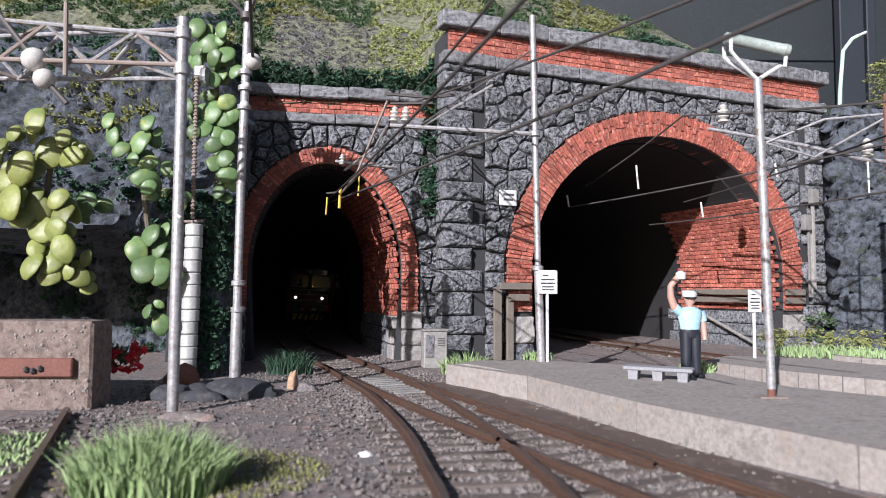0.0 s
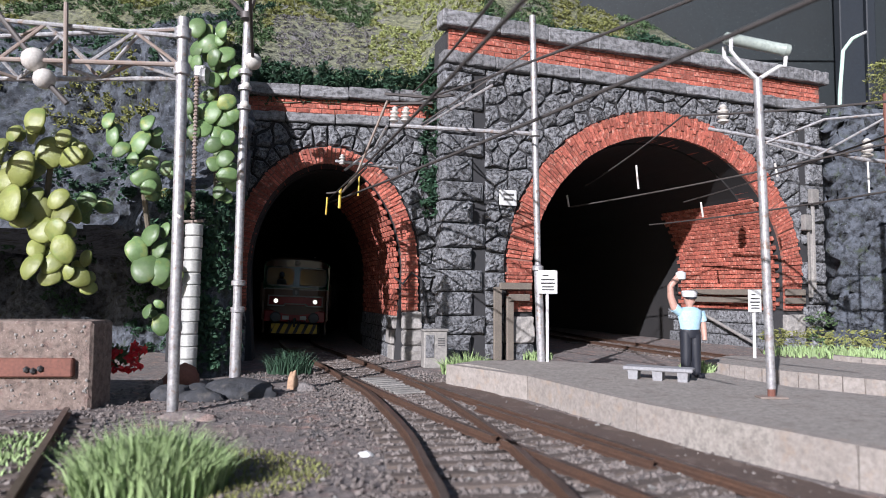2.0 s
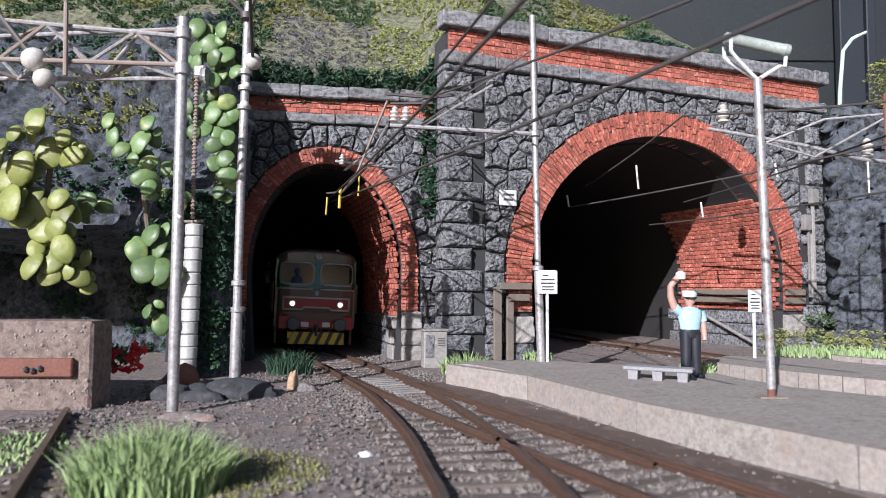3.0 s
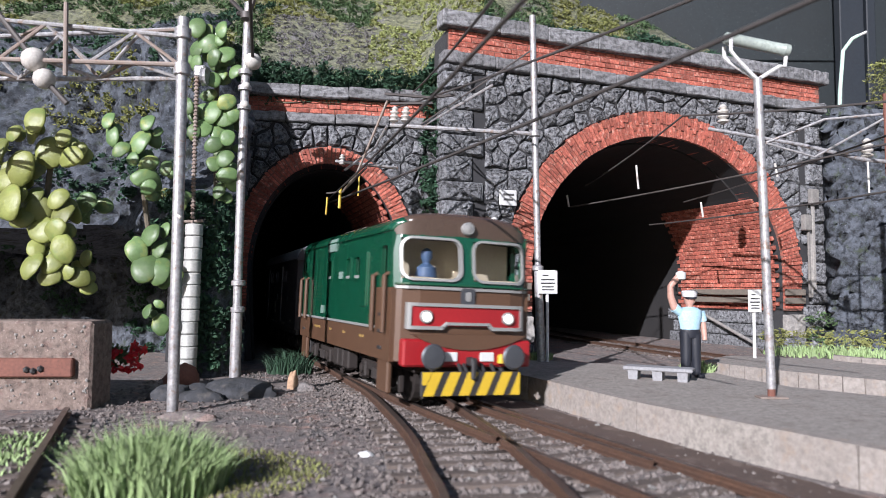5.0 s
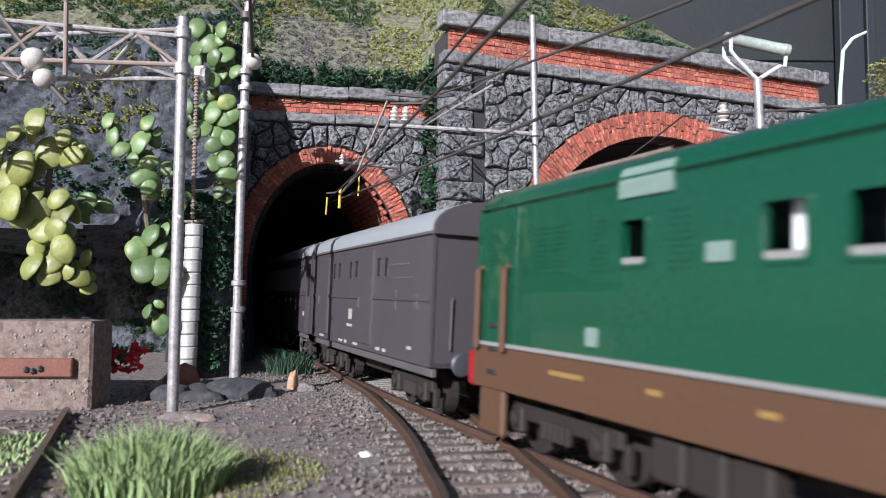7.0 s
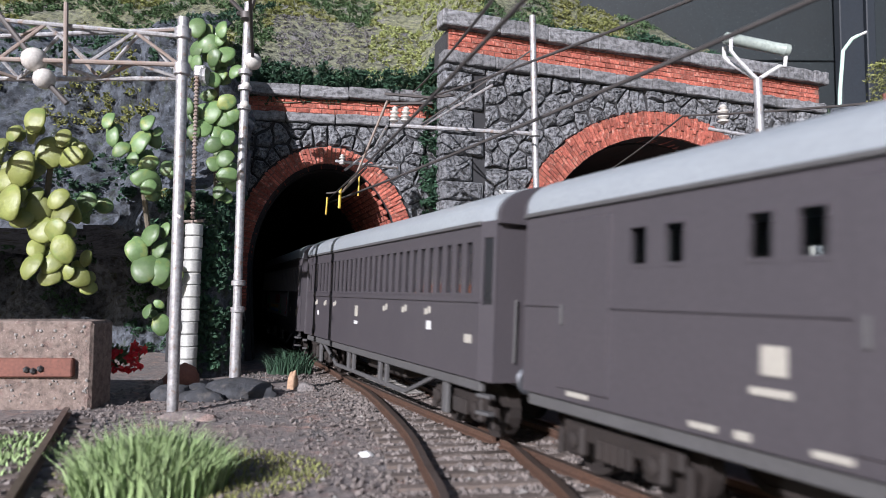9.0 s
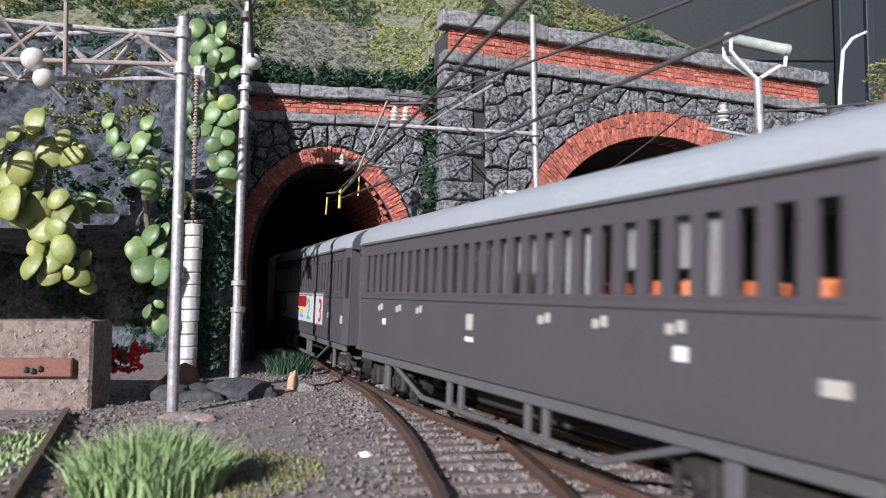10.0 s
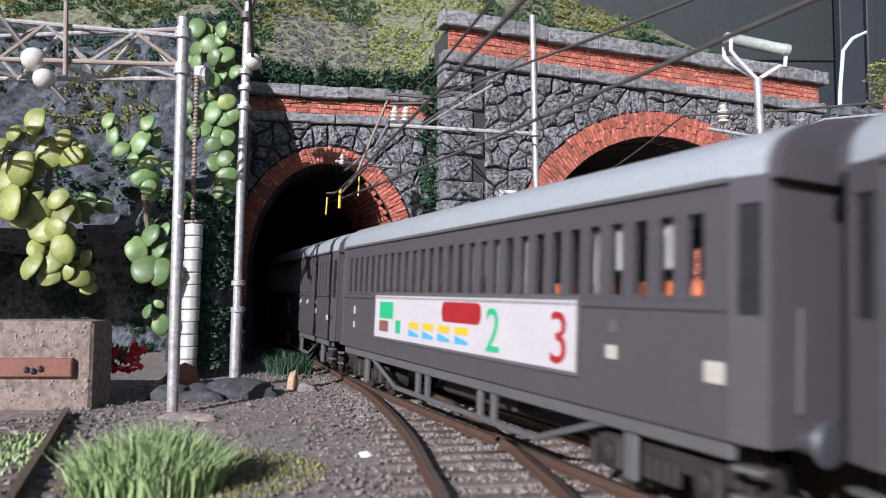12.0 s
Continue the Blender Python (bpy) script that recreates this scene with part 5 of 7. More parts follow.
def coach(length, wins, label, kind_of):
    """A slate-grey carriage; wins are window openings (y0, y1, z0, z1)."""
    t = thing("railway_carriage", label, "carriage", group="carriages of the train")
    W, Z0, Z1 = 17.0, 11.5, 40.0
    taper = kind_of == "seats"
    e0 = 6.5 if taper else 2
    ew = 16.0 if taper else 16.4
    for sx in (-1, 1):
        bm = bm_new()
        side_plate(bm, sx * (W - 0.5), e0, length - e0, Z0, Z1, 1.0, wins)
        part("side_wall", bm, M_COACH, t)
    for end, y in ((0, 2.4), (1, length - 2.4)):
        bm = bm_new()
        for x0, x1, z0, z1 in ((-ew, -4.2, Z0, Z1), (4.2, ew, Z0, Z1), (-4.2, 4.2, 36, Z1), (-4.2, 4.2, Z0, 13.5)):
            box(bm, ((x0 + x1) / 2, y, (z0 + z1) / 2), (x1 - x0, 0.8, z1 - z0))
        part("end_wall", bm, M_COACH, t)
        for sx in (-1, 1) if taper else ():
            bm = bm_new()
            o = 1 if end == 0 else -1
            a, b = Vector((sx * (W - 0.1), y + o * 4.1, 0)), Vector((sx * 16.0, y - o * 0.3, 0))
            m = Matrix.Translation(a) @ (b - a).to_track_quat("X", "Z").to_matrix().to_4x4()
            ln = (b - a).length
            frame_ring(bm, [(0, Z0), (ln, Z0), (ln, Z1), (0, Z1)], [(0.9, 25), (ln - 0.9, 25), (ln - 0.9, 37), (0.9, 37)], -0.4, 0.4, m @ Matrix.Rotation(radians(90), 4, "X"))
            door = part("vestibule_door", bm, M_COACH, t)
            bm = bm_new()
            box(bm, (ln / 2, 0, 31), (ln - 1.8, 0.2, 12))
            bmesh.ops.transform(bm, matrix=m, verts=bm.verts)
            part("pane", bm, M_DARKGLASS, door)
            for z in (9, 6):
                bm = bm_new()
                box(bm, (ln * 0.5, 0, z), (ln * 0.8, 1.6, 0.6), 0.1)
                bmesh.ops.transform(bm, matrix=m, verts=bm.verts)
                part("footstep", bm, M_UNDER, door)
        bm = bm_new()
        o = -1 if end == 0 else 1
        frame_ring(bm, round_rect(9.6, 24, 1.0, 3, 0, 25), round_rect(7.4, 21.6, 0.8, 3, 0, 25), 0, 2.4, Matrix.Translation((0, y + (0 if o < 0 else 2.4), 0)) @ Matrix.Rotation(radians(90), 4, "X"))
        part("gangway", bm, M_BLACK, t)
        for sx in (-1, 1):
            buffer(t, sx * 10.2, y + o * 2.0, 12.2, 2.6, o)
            bm = bm_new()
            tube(bm, [(sx * 12.5, y + o * 0.8, 15), (sx * 12.5, y + o * 1.0, 26)], 0.25, 6)
            part("handrail", bm, M_UNDER, t)
    bm = bm_new()
    roof_shell(bm, W + 0.5, Z1, 7.2, 2.6, length - 2.6, 16, 0.0, 0.95 if taper else 0.99)
    roof = part("roof", bm, M_COACHROOF, t, "silver-grey arched roof", smooth=True)
    for y, o in ((1.6, 1), (length - 1.6, -1)):
        bm = bm_new()
        k = 0.955 if taper else 0.995
        arc = [((W + 0.3) * k * math.copysign(abs(math.cos(a)) ** 0.8, math.cos(a)), Z1 - 0.6 + 7.75 * math.sin(a) ** 0.75) for a in (math.pi * i / 20 for i in range(21))]
        slab(bm, arc, -0.5, 0.9, Matrix.Translation((0, y, 0)) @ Matrix.Rotation(radians(90), 4, "X"), 0.0)
        part("roof_end", bm, M_COACH, t, "dark grey arched end above the gangway")
    for y in np.linspace(length * 0.15, length * 0.85, 5):
        bm = bm_new()
        lathe(bm, [(1.8, 0), (1.8, 0.8), (2.2, 1.0), (0.5, 1.6)], Matrix.Translation((-4 if kind_of == "seats" else 0, float(y), Z1 + 6.6)), 12)
        part("roof_vent", bm, M_COACHROOF, roof)
    for sx in (-1, 1):
        bm = bm_new()
        box(bm, (sx * (W + 0.25), length / 2, Z1 - 0.2), (0.6, length - 2 * e0, 0.7), 0.1)
        part("gutter", bm, M_UNDER, t)
    bm = bm_new()
    box(bm, (0, length / 2, Z0 + 0.4), (2 * W - 2.2, length - 2 * e0, 1.0))
    part("floor", bm, M_UNDER, t)
    bm = bm_new()
    for sx in (-1, 1):
        box(bm, (sx * (W - 1.4), length / 2, Z0 - 1.2), (1.2, length - 2 * e0 - 1, 2.0), 0.2)
        if kind_of == "seats":
            a, b = 34.0, length - 34.0
            box(bm, (sx * (W - 1.6), (a + b) / 2, 4.2), (1.0, (b - a) * 0.72, 1.0), 0.15)
            for y0, y1 in ((a - 6, a + (b - a) * 0.14), (b + 6, b - (b - a) * 0.14)):
                tube(bm, [(sx * (W - 1.6), y0, Z0 - 1.6), (sx * (W - 1.6), y1, 4.2)], 0.55, 6)
            for u in (0.3, 0.36, 0.64, 0.7):
                box(bm, (sx * (W - 1.6), a + (b - a) * u, 7.2), (1.0, 1.4, 6.4), 0.15)
            box(bm, (sx * (W - 2), 24, 6.5), (1.0, 2.4, 7), 0.2)
            box(bm, (sx * (W - 2), length - 24, 6.5), (1.0, 2.4, 7), 0.2)
    part("truss_frame", bm, M_UNDER, t, "grey truss rods under the floor")
    bm = bm_new()
    box(bm, (0, length / 2, 7.6), (20, length * 0.2, 4.6), 0.4)
    part("equipment_box", bm, M_BOGIE, t)
    bm = bm_new()
    box(bm, (3, length * 0.36, 7.6), (8, 10, 4.2), 0.4)
    part("equipment_box", bm, M_BOGIE, t)
    for sx in (-1, 1):
        side = Matrix.Translation((sx * W, 0, 0)) @ Matrix(((0, 0, sx, 0), (1, 0, 0, 0), (0, 1, 0, 0), (0, 0, 0, 1)))
        bm = bm_new()
        box(bm, (length / 2, 25.6, 0.1), (length - 2 * e0 - 1, 0.9 if not taper else 0.5, 0.5))
        bmesh.ops.transform(bm, matrix=side, verts=bm.verts)
        part("waist_strip", bm, M_COACH, t)
        for y0, y1, z0, z1 in wins:
            bm = bm_new()
            slab(bm, [(y0, z0), (y1, z0), (y1, z1), (y0, z1)], -0.75, -0.6, side)
            g = part("window", bm, M_GLASS, t)
            g.visible_shadow = False
            bm = bm_new()
            frame_ring(bm, [(y0 - 0.25, z0 - 0.25), (y1 + 0.25, z0 - 0.25), (y1 + 0.25, z1 + 0.25), (y0 - 0.25, z1 + 0.25)], [(y0 + 0.25, z0 + 0.25), (y1 - 0.25, z0 + 0.25), (y1 - 0.25, z1 - 0.25), (y0 + 0.25, z1 - 0.25)], -0.3, 0.12, side)
            part("window_frame", bm, M_COACH, g)
    bogie(t, 21, 17, 5.4, 12.6)
    bogie(t, length - 21, 17, 5.4, 12.6)
    return t


def bars(t, spots, W=17.0):
    """White stencilled marks, as plain patches: (y, z, wide, high, material)."""
    for sx in (-1, 1):
        side = Matrix.Translation((sx * W, 0, 0)) @ Matrix(((0, 0, sx, 0), (1, 0, 0, 0), (0, 1, 0, 0), (0, 0, 0, 1)))
        for y, z, w, h, m in spots:
            bm = bm_new()
            box(bm, (y, z, 0.08), (w, h, 0.2), 0.04)
            bmesh.ops.transform(bm, matrix=side, verts=bm.verts)
            part("stencil_bar", bm, m, t)


VAN_LONG, COACH_LONG = 112.0, 153.0


def luggage_van():
    wins = [(30, 33.6, 30.8, 36), (36, 39.6, 30.8, 36), (56.1, 59.7, 30.8, 36), (62.2, 65.6, 30.8, 36), (74.4, 78.0, 30.8, 36), (80.8, 84.4, 30.8, 36)]
    t = coach(VAN_LONG, wins, "slate-grey luggage van with silver roof and small windows", "van")
    for sx in (-1, 1):
        side = Matrix.Translation((sx * 17.0, 0, 0)) @ Matrix(((0, 0, sx, 0), (1, 0, 0, 0), (0, 1, 0, 0), (0, 0, 0, 1)))
        for y in (47.8, 94):
            bm = bm_new()
            slab(bm, round_rect(12, 25, 0.3, 2, y, 25.6), 0, 0.5, side, 0.25)
            d = part("sliding_door", bm, M_COACH, t)
            bm = bm_new()
            box(bm, (y + 4.5, 24, 0.7), (0.5, 3, 0.5), 0.1)
            bmesh.ops.transform(bm, matrix=side, verts=bm.verts)
            part("handle", bm, M_UNDER, d)
    bars(t, [(62.2, 20.6, 3.0, 3.0, M_CREAM), (62.6, 17.4, 5, 0.8, M_CREAM), (95, 12.6, 5, 0.7, M_CREAM), (71.5, 12.5, 4, 0.7, M_CREAM), (66, 12.5, 2, 0.9, M_CREAM), (56, 12.5, 4, 0.7, M_CREAM), (36, 12.7, 3, 0.8, M_CREAM), (31, 12.7, 2, 0.8, M_CREAM), (10.5, 25.0, 2.0, 3.4, M_UNDER), (14, 14.6, 2.4, 0.7, M_CREAM), (22, 33.6, 12, 0.5, M_UNDER), (20, 30.4, 14, 0.4, M_UNDER), (24, 25.2, 0.6, 5, M_UNDER)])
    return t


def seats_coach(label, banner):
    wins = []
    y = 10.0
    while y < COACH_LONG - 12:
        wins.append((y, y + 3.0, 26.8, 36.8))
        y += 4.62
    t = coach(COACH_LONG, wins, label, "seats")
    rng = random.Random(len(label))
    for i in range(22):
        y = 14 + i * 5.9
        for x in (-9.5, 9.5):
            if rng.random() < 0.75:
                bm = bm_new()
                box(bm, (x, y, 22.5), (11, 1.2, 13), 0.3)
                part("seat", bm, M_ORANGE, t)
    for y in (8.8, COACH_LONG - 8.8, COACH_LONG / 2):
        bm = bm_new()
        box(bm, (0, y, 26), (31, 0.6, 27))
        part("partition", bm, M_CABIN, t)
    # added grey panels give the panes their sky reflection and lit interior
    for sx in (-1, 1):
        for y0, y1, z0, z1 in wins:
            if rng.random() < 0.62:
                bm = bm_new()
                low = z0 if rng.random() < 0.6 else z0 + 3.6
                box(bm, (sx * (17.0 - 1.6), (y0 + y1) / 2, (low + z1) / 2), (0.3, y1 - y0 + 0.6, z1 - low))
                part("blind", bm, M_WINDOWSHEEN, t)
    if banner:
        bars(t, [(8.6, 18.6, 2.8, 2.4, M_CREAM), (26.0, 22.8, 1.4, 1.6, M_UNDER), (26.0, 19.4, 2.2, 1.8, M_CREAM), (136, 22, 1.2, 2.2, M_CREAM), (136, 18, 1.2, 1.8, M_CREAM)])
        for sx in (-1, 1):
            out = Matrix.Translation((sx * 17.1, -6.3, 0)) @ Matrix(((0, 0, sx, 0), (1, 0, 0, 0), (0, 1, 0, 0), (0, 0, 0, 1)))
            bm = bm_new()
            slab(bm, [(39.6, 15.9), (124.6, 15.9), (124.6, 26.2), (39.6, 26.2)], 0, 0.25, out)
            b = part("banner", bm, M_BANNER, t, "long white advertising banner with coloured drawings")
            bm = bm_new()
            frame_ring(bm, [(39, 15.3), (125.2, 15.3), (125.2, 26.8), (39, 26.8)], [(39.6, 15.9), (124.6, 15.9), (124.6, 26.2), (39.6, 26.2)], 0, 0.35, out)
            part("border", bm, M_UNDER, b)
            for k in range(4):
                bm = bm_new()
                slab(bm, [(73.0 + 7.8 * k, 17.2), (78.6 + 7.8 * k, 17.2), (78.6 + 7.8 * k, 18.8), (73.0 + 7.8 * k, 17.8)], 0.25, 0.35, out)
                part("drawn_wagon", bm, M_SKYBLUE, b)
                bm = bm_new()
                slab(bm, [(73.0 + 7.8 * k, 19.0), (78.6 + 7.8 * k, 19.0), (78.6 + 7.8 * k, 20.4), (73.0 + 7.8 * k, 20.4)], 0.25, 0.35, out)
                part("drawn_wagon", bm, M_YELLOW, b)
            for y0, y1, z0, z1, m in ((112, 121, 20.6, 24.6, M_BANNERGREEN), (115, 121, 17.4, 20, M_TIMBER), (107, 110, 17.4, 20.4, M_BANNERGREEN)):
                bm = bm_new()
                slab(bm, [(y0, z0), (y1, z0), (y1, z1), (y0, z1)], 0.25, 0.35, out)
                part("drawn_engine", bm, m, b)
            bm = bm_new()
            slab(bm, round_rect(16.5, 4.0, 1.4, 3, 76.5, 23.2), 0.25, 0.35, out)
            part("red_mark", bm, M_RED, b)
            for text, y, m in (("2", 64, M_BANNERGREEN), ("3", 44.2, M_RED)):
                cu = bpy.data.curves.new("digit", "FONT")
                cu.body, cu.size, cu.extrude, cu.align_x = text, 11 * MM, 0.05 * MM, "CENTER"
                cu.materials.append(m)
                d = new("digit", cu)
                d.parent = b
                if sx < 0:
                    d.matrix_basis = Matrix.Translation((-17.42 * MM, (y - 6.5) * MM, 16.8 * MM)) @ Matrix(((0, 0, -1, 0), (-1, 0, 0, 0), (0, 1, 0, 0), (0, 0, 0, 1)))
                else:
                    d.matrix_basis = Matrix.Translation((17.42 * MM, (y - 6.5) * MM, 16.8 * MM)) @ Matrix(((0, 0, 1, 0), (1, 0, 0, 0), (0, 1, 0, 0), (0, 0, 0, 1)))
    else:
        spots = [(11.0, 18.6, 2.8, 1.6, M_CREAM)]
        for y in (30, 44, 57.5, 106, 118, 130):
            spots += [(y, 23.4, 1.2, 1.5, M_CREAM), (y + 1.8, 23.0, 1.2, 1.3, M_CREAM)]
        spots += [(30, 20.2, 2.2, 1.8, M_WHITE), (83, 21.6, 2.4, 3.0, M_CREAM), (83, 18.4, 3.0, 0.9, M_WHITE), (128, 19.8, 2, 1.5, M_WHITE)]
        bars(t, spots)
    return t


M_DARKGLASS = mat("dark_glass", (0.012, 0.012, 0.014), (0.018, 0.018, 0.02), 0.8, 6, 0.3, bump=0.0)
M_BRASS = mat("dull_brass_paint", (0.3, 0.19, 0.05), (0.24, 0.15, 0.05), 0.4, 2, 0.6, bump=0.2)
# flat grey for the brightness of reflecting, lit windows
M_WINDOWSHEEN = mat("grey_window_sheen", (0.15, 0.138, 0.135), (0.125, 0.115, 0.112), 0.6, 6, 0.8, bump=0.1, vary=0.25)
M_CREAM = mat("faded_cream", (0.42, 0.4, 0.34), (0.34, 0.32, 0.28), 0.5, 2, 0.6, bump=0.1)
M_BANNER = mat("faded_white_banner", (0.46, 0.44, 0.45), (0.4, 0.38, 0.39), 0.6, 8, 0.7, bump=0.05)
M_SKYBLUE = mat("sky_blue_print", (0.08, 0.35, 0.6), (0.07, 0.3, 0.55), 0.5, 3, 0.5, bump=0.0)
M_BANNERGREEN = mat("green_print", (0.02, 0.38, 0.16), (0.02, 0.33, 0.14), 0.5, 3, 0.5, bump=0.0)

loco = locomotive()
van = luggage_van()
coach_a = seats_coach("slate-grey passenger carriage with silver roof and orange seats", False)
coach_b = seats_coach("slate-grey passenger carriage with a white banner along its side", True)
coach_c = seats_coach("slate-grey passenger carriage at the end of the train", False)


# ---- masts, wires and lamps ----
def bar(name, pts, r, material, parent=None, seg=8, label=""):
    bm = bm_new()
    tube(bm, pts, r, seg)
    return part(name, bm, material, parent, label, smooth=True)


def insulator(parent, p, axis, size=1.0, name="insulator"):
    """A ribbed porcelain insulator, its axis along a direction."""
    m = Matrix.Translation(p) @ Vector(axis).to_track_quat("Z", "Y").to_matrix().to_4x4() @ Matrix.Scale(size, 4)
    bm = bm_new()
    lathe(bm, [(0.5, -3), (1.6, -2.4), (1.7, -1.9), (0.8, -1.5), (1.6, -0.9), (1.7, -0.4), (0.8, 0), (1.6, 0.6), (1.7, 1.1), (0.8, 1.5), (1.3, 2.2), (0.5, 3)], m, 14)
    return part(name, bm, M_CERAMIC, parent, smooth=True)


def ball_insulator(parent, p, r):
    bm = bm_new()
    bmesh.ops.create_icosphere(bm, subdivisions=2, radius=r, matrix=Matrix.Translation(p))
    return part("insulator", bm, M_CERAMIC, parent, smooth=True)


def lattice_mast():
    t = thing("catenary_gantry", "pale steel lattice gantry on a round tubular mast", "gantry")
    bar("mast", [(-64.3, 164, -2.5), (-64.4, 164, 40), (-64.6, 164, 95)], 1.35, M_STEEL, t, 12)
    lines = {}
    for k, (x1, y1, z1, x2, y2, z2) in enumerate(((-65, 163, 90, -150, 158, 95.5), (-65, 165, 92.5, -150, 172, 91.5), (-65, 163, 82.9, -150, 158, 83.3), (-65, 165, 80.0, -150, 172, 81.6))):
        lines[k] = (Vector((x1, y1, z1)), Vector((x2, y2, z2)))
        bar("chord", [lines[k][0], lines[k][1]], 0.62, M_RUST if k == 2 else M_STEEL, t)
    for a, b in ((0, 2), (1, 3), (0, 1), (2, 3)):
        n = 8
        for i in range(n):
            p = lines[a][0].lerp(lines[a][1], i / n) if i % 2 else lines[b][0].lerp(lines[b][1], i / n)
            q = lines[b][0].lerp(lines[b][1], (i + 1) / n) if i % 2 else lines[a][0].lerp(lines[a][1], (i + 1) / n)
            bar("lattice_bar", [p, q], 0.45, M_STEEL if (i + a) % 3 else M_RUST, t, 6)
    for z in (82, 91):
        bm = bm_new()
        lathe(bm, [(1.4, -1.6), (2.0, -1.3), (2.0, 1.3), (1.4, 1.6)], Matrix.Translation((-64.6, 164, z)), 12)
        part("clamp", bm, M_STEEL, t, smooth=True)
    bar("hanger", [(-91.5, 160, 97), (-91.0, 160, 79)], 0.55, M_RUST, t)
    bar("step", [(-64.4, 162.5, 46), (-62.5, 161, 45)], 0.4, M_CERAMIC, t, 6)
    bar("stay", [(-110, 160, 97), (-99.6, 161.6, 83.4), (-97, 162, 78.6), (-92, 163, 73)], 0.75, M_WIRE, t)
    ball_insulator(t, (-99.6, 161.6, 83.4), 3.0)
    ball_insulator(t, (-97.2, 162, 78.8), 2.6)


def tall_mast():
    t = thing("catenary_mast", "silver tubular mast with porcelain fittings by the narrow portal", "mast")
    bar("mast", [(-62.4, 206, -3), (-62.2, 206, 22)], 1.65, M_STEEL, t, 12)
    bar("mast", [(-62.2, 206, 22), (-62.0, 206, 60), (-61.0, 206, 117)], 1.3, M_STEEL, t, 12)
    for z in (22, 30, 84, 90, 95):
        bm = bm_new()
        lathe(bm, [(1.4, -0.9), (2.1, -0.7), (2.1, 0.7), (1.4, 0.9)], Matrix.Translation((-62.2 + z * 0.0075, 206, z)), 12)
        part("collar", bm, M_STEEL, t, smooth=True)
    ball_insulator(t, (-59.0, 205, 98.2), 2.7)
    ball_insulator(t, (-61.2, 205, 84.5), 1.5)
    ball_insulator(t, (-60.8, 205, 90.5), 1.3)
    bar("feeder", [(-59.0, 205, 98.2), (-50.5, 170, 110), (-38, 120, 118)], 0.5, M_WIRE, t)
    for dx, dz in ((-5, 117), (-3, 113), (2.4, 118)):
        bar("bracket", [(-61, 206, 112.5), (-61 + dx, 204, dz)], 0.7, M_WIRE, t, 6)
    bm = bm_new()
    lathe(bm, [(0.5, -1.5), (1.8, -1), (1.8, 1), (0.5, 1.5)], Matrix.Translation((-61.2, 204.6, 112.3)), 10)
    part("pulley", bm, M_WIRE, t, smooth=True)


def counterweight():
    t = thing("tension_weight", "stack of pale round tensioning weights hung on a rusty rod", "counterweight")
    z, k = 1.2, 0
    while z < 49:
        bm = bm_new()
        lathe(bm, [(2.5, 0), (2.85, 0.3), (2.85, 3.6), (2.5, 3.9)], Matrix.Translation((-83.3 + 1.5 * (24 - z) / 48 * -0.6 + random.uniform(-0.1, 0.1), 225, z)), 16)
        part("weight", bm, M_WEIGHT, t, smooth=True)
        z += 4.05
    bar("rod", [(-83.4, 225, 0.8), (-83.6, 225, 51)], 0.5, M_RUST, t)
    bm = bm_new()
    links = []
    for k in range(40):
        links += [(0.5, k * 1.28 - 0.5), (0.9, k * 1.28 - 0.2), (0.9, k * 1.28 + 0.2), (0.5, k * 1.28 + 0.5)]
    lathe(bm, links, Matrix.Translation((-83.5, 225, 52)), 8)
    part("chain", bm, M_RUST, t)
    bm = bm_new()
    box(bm, (-82.5, 226, 101.5), (4, 4, 4), 0.6)
    part("bracket", bm, M_STEEL, t)
    bm = bm_new()
    lathe(bm, [(0.6, -1.2), (3.2, -0.9), (2.8, 0), (3.2, 0.9), (0.6, 1.2)], Matrix.Translation((-80.5, 224.5, 99.5)) @ Matrix.Rotation(radians(90), 4, "Y"), 14)
    part("pulley", bm, M_STEEL, t)
    bar("guide", [(-87.0, 225.5, -2), (-87.1, 225.5, 52)], 0.6, M_STEEL, t)
    bar("guide_arm", [(-89.5, 225.5, 50.5), (-80.0, 225.5, 50.8)], 0.5, M_RUST, t)


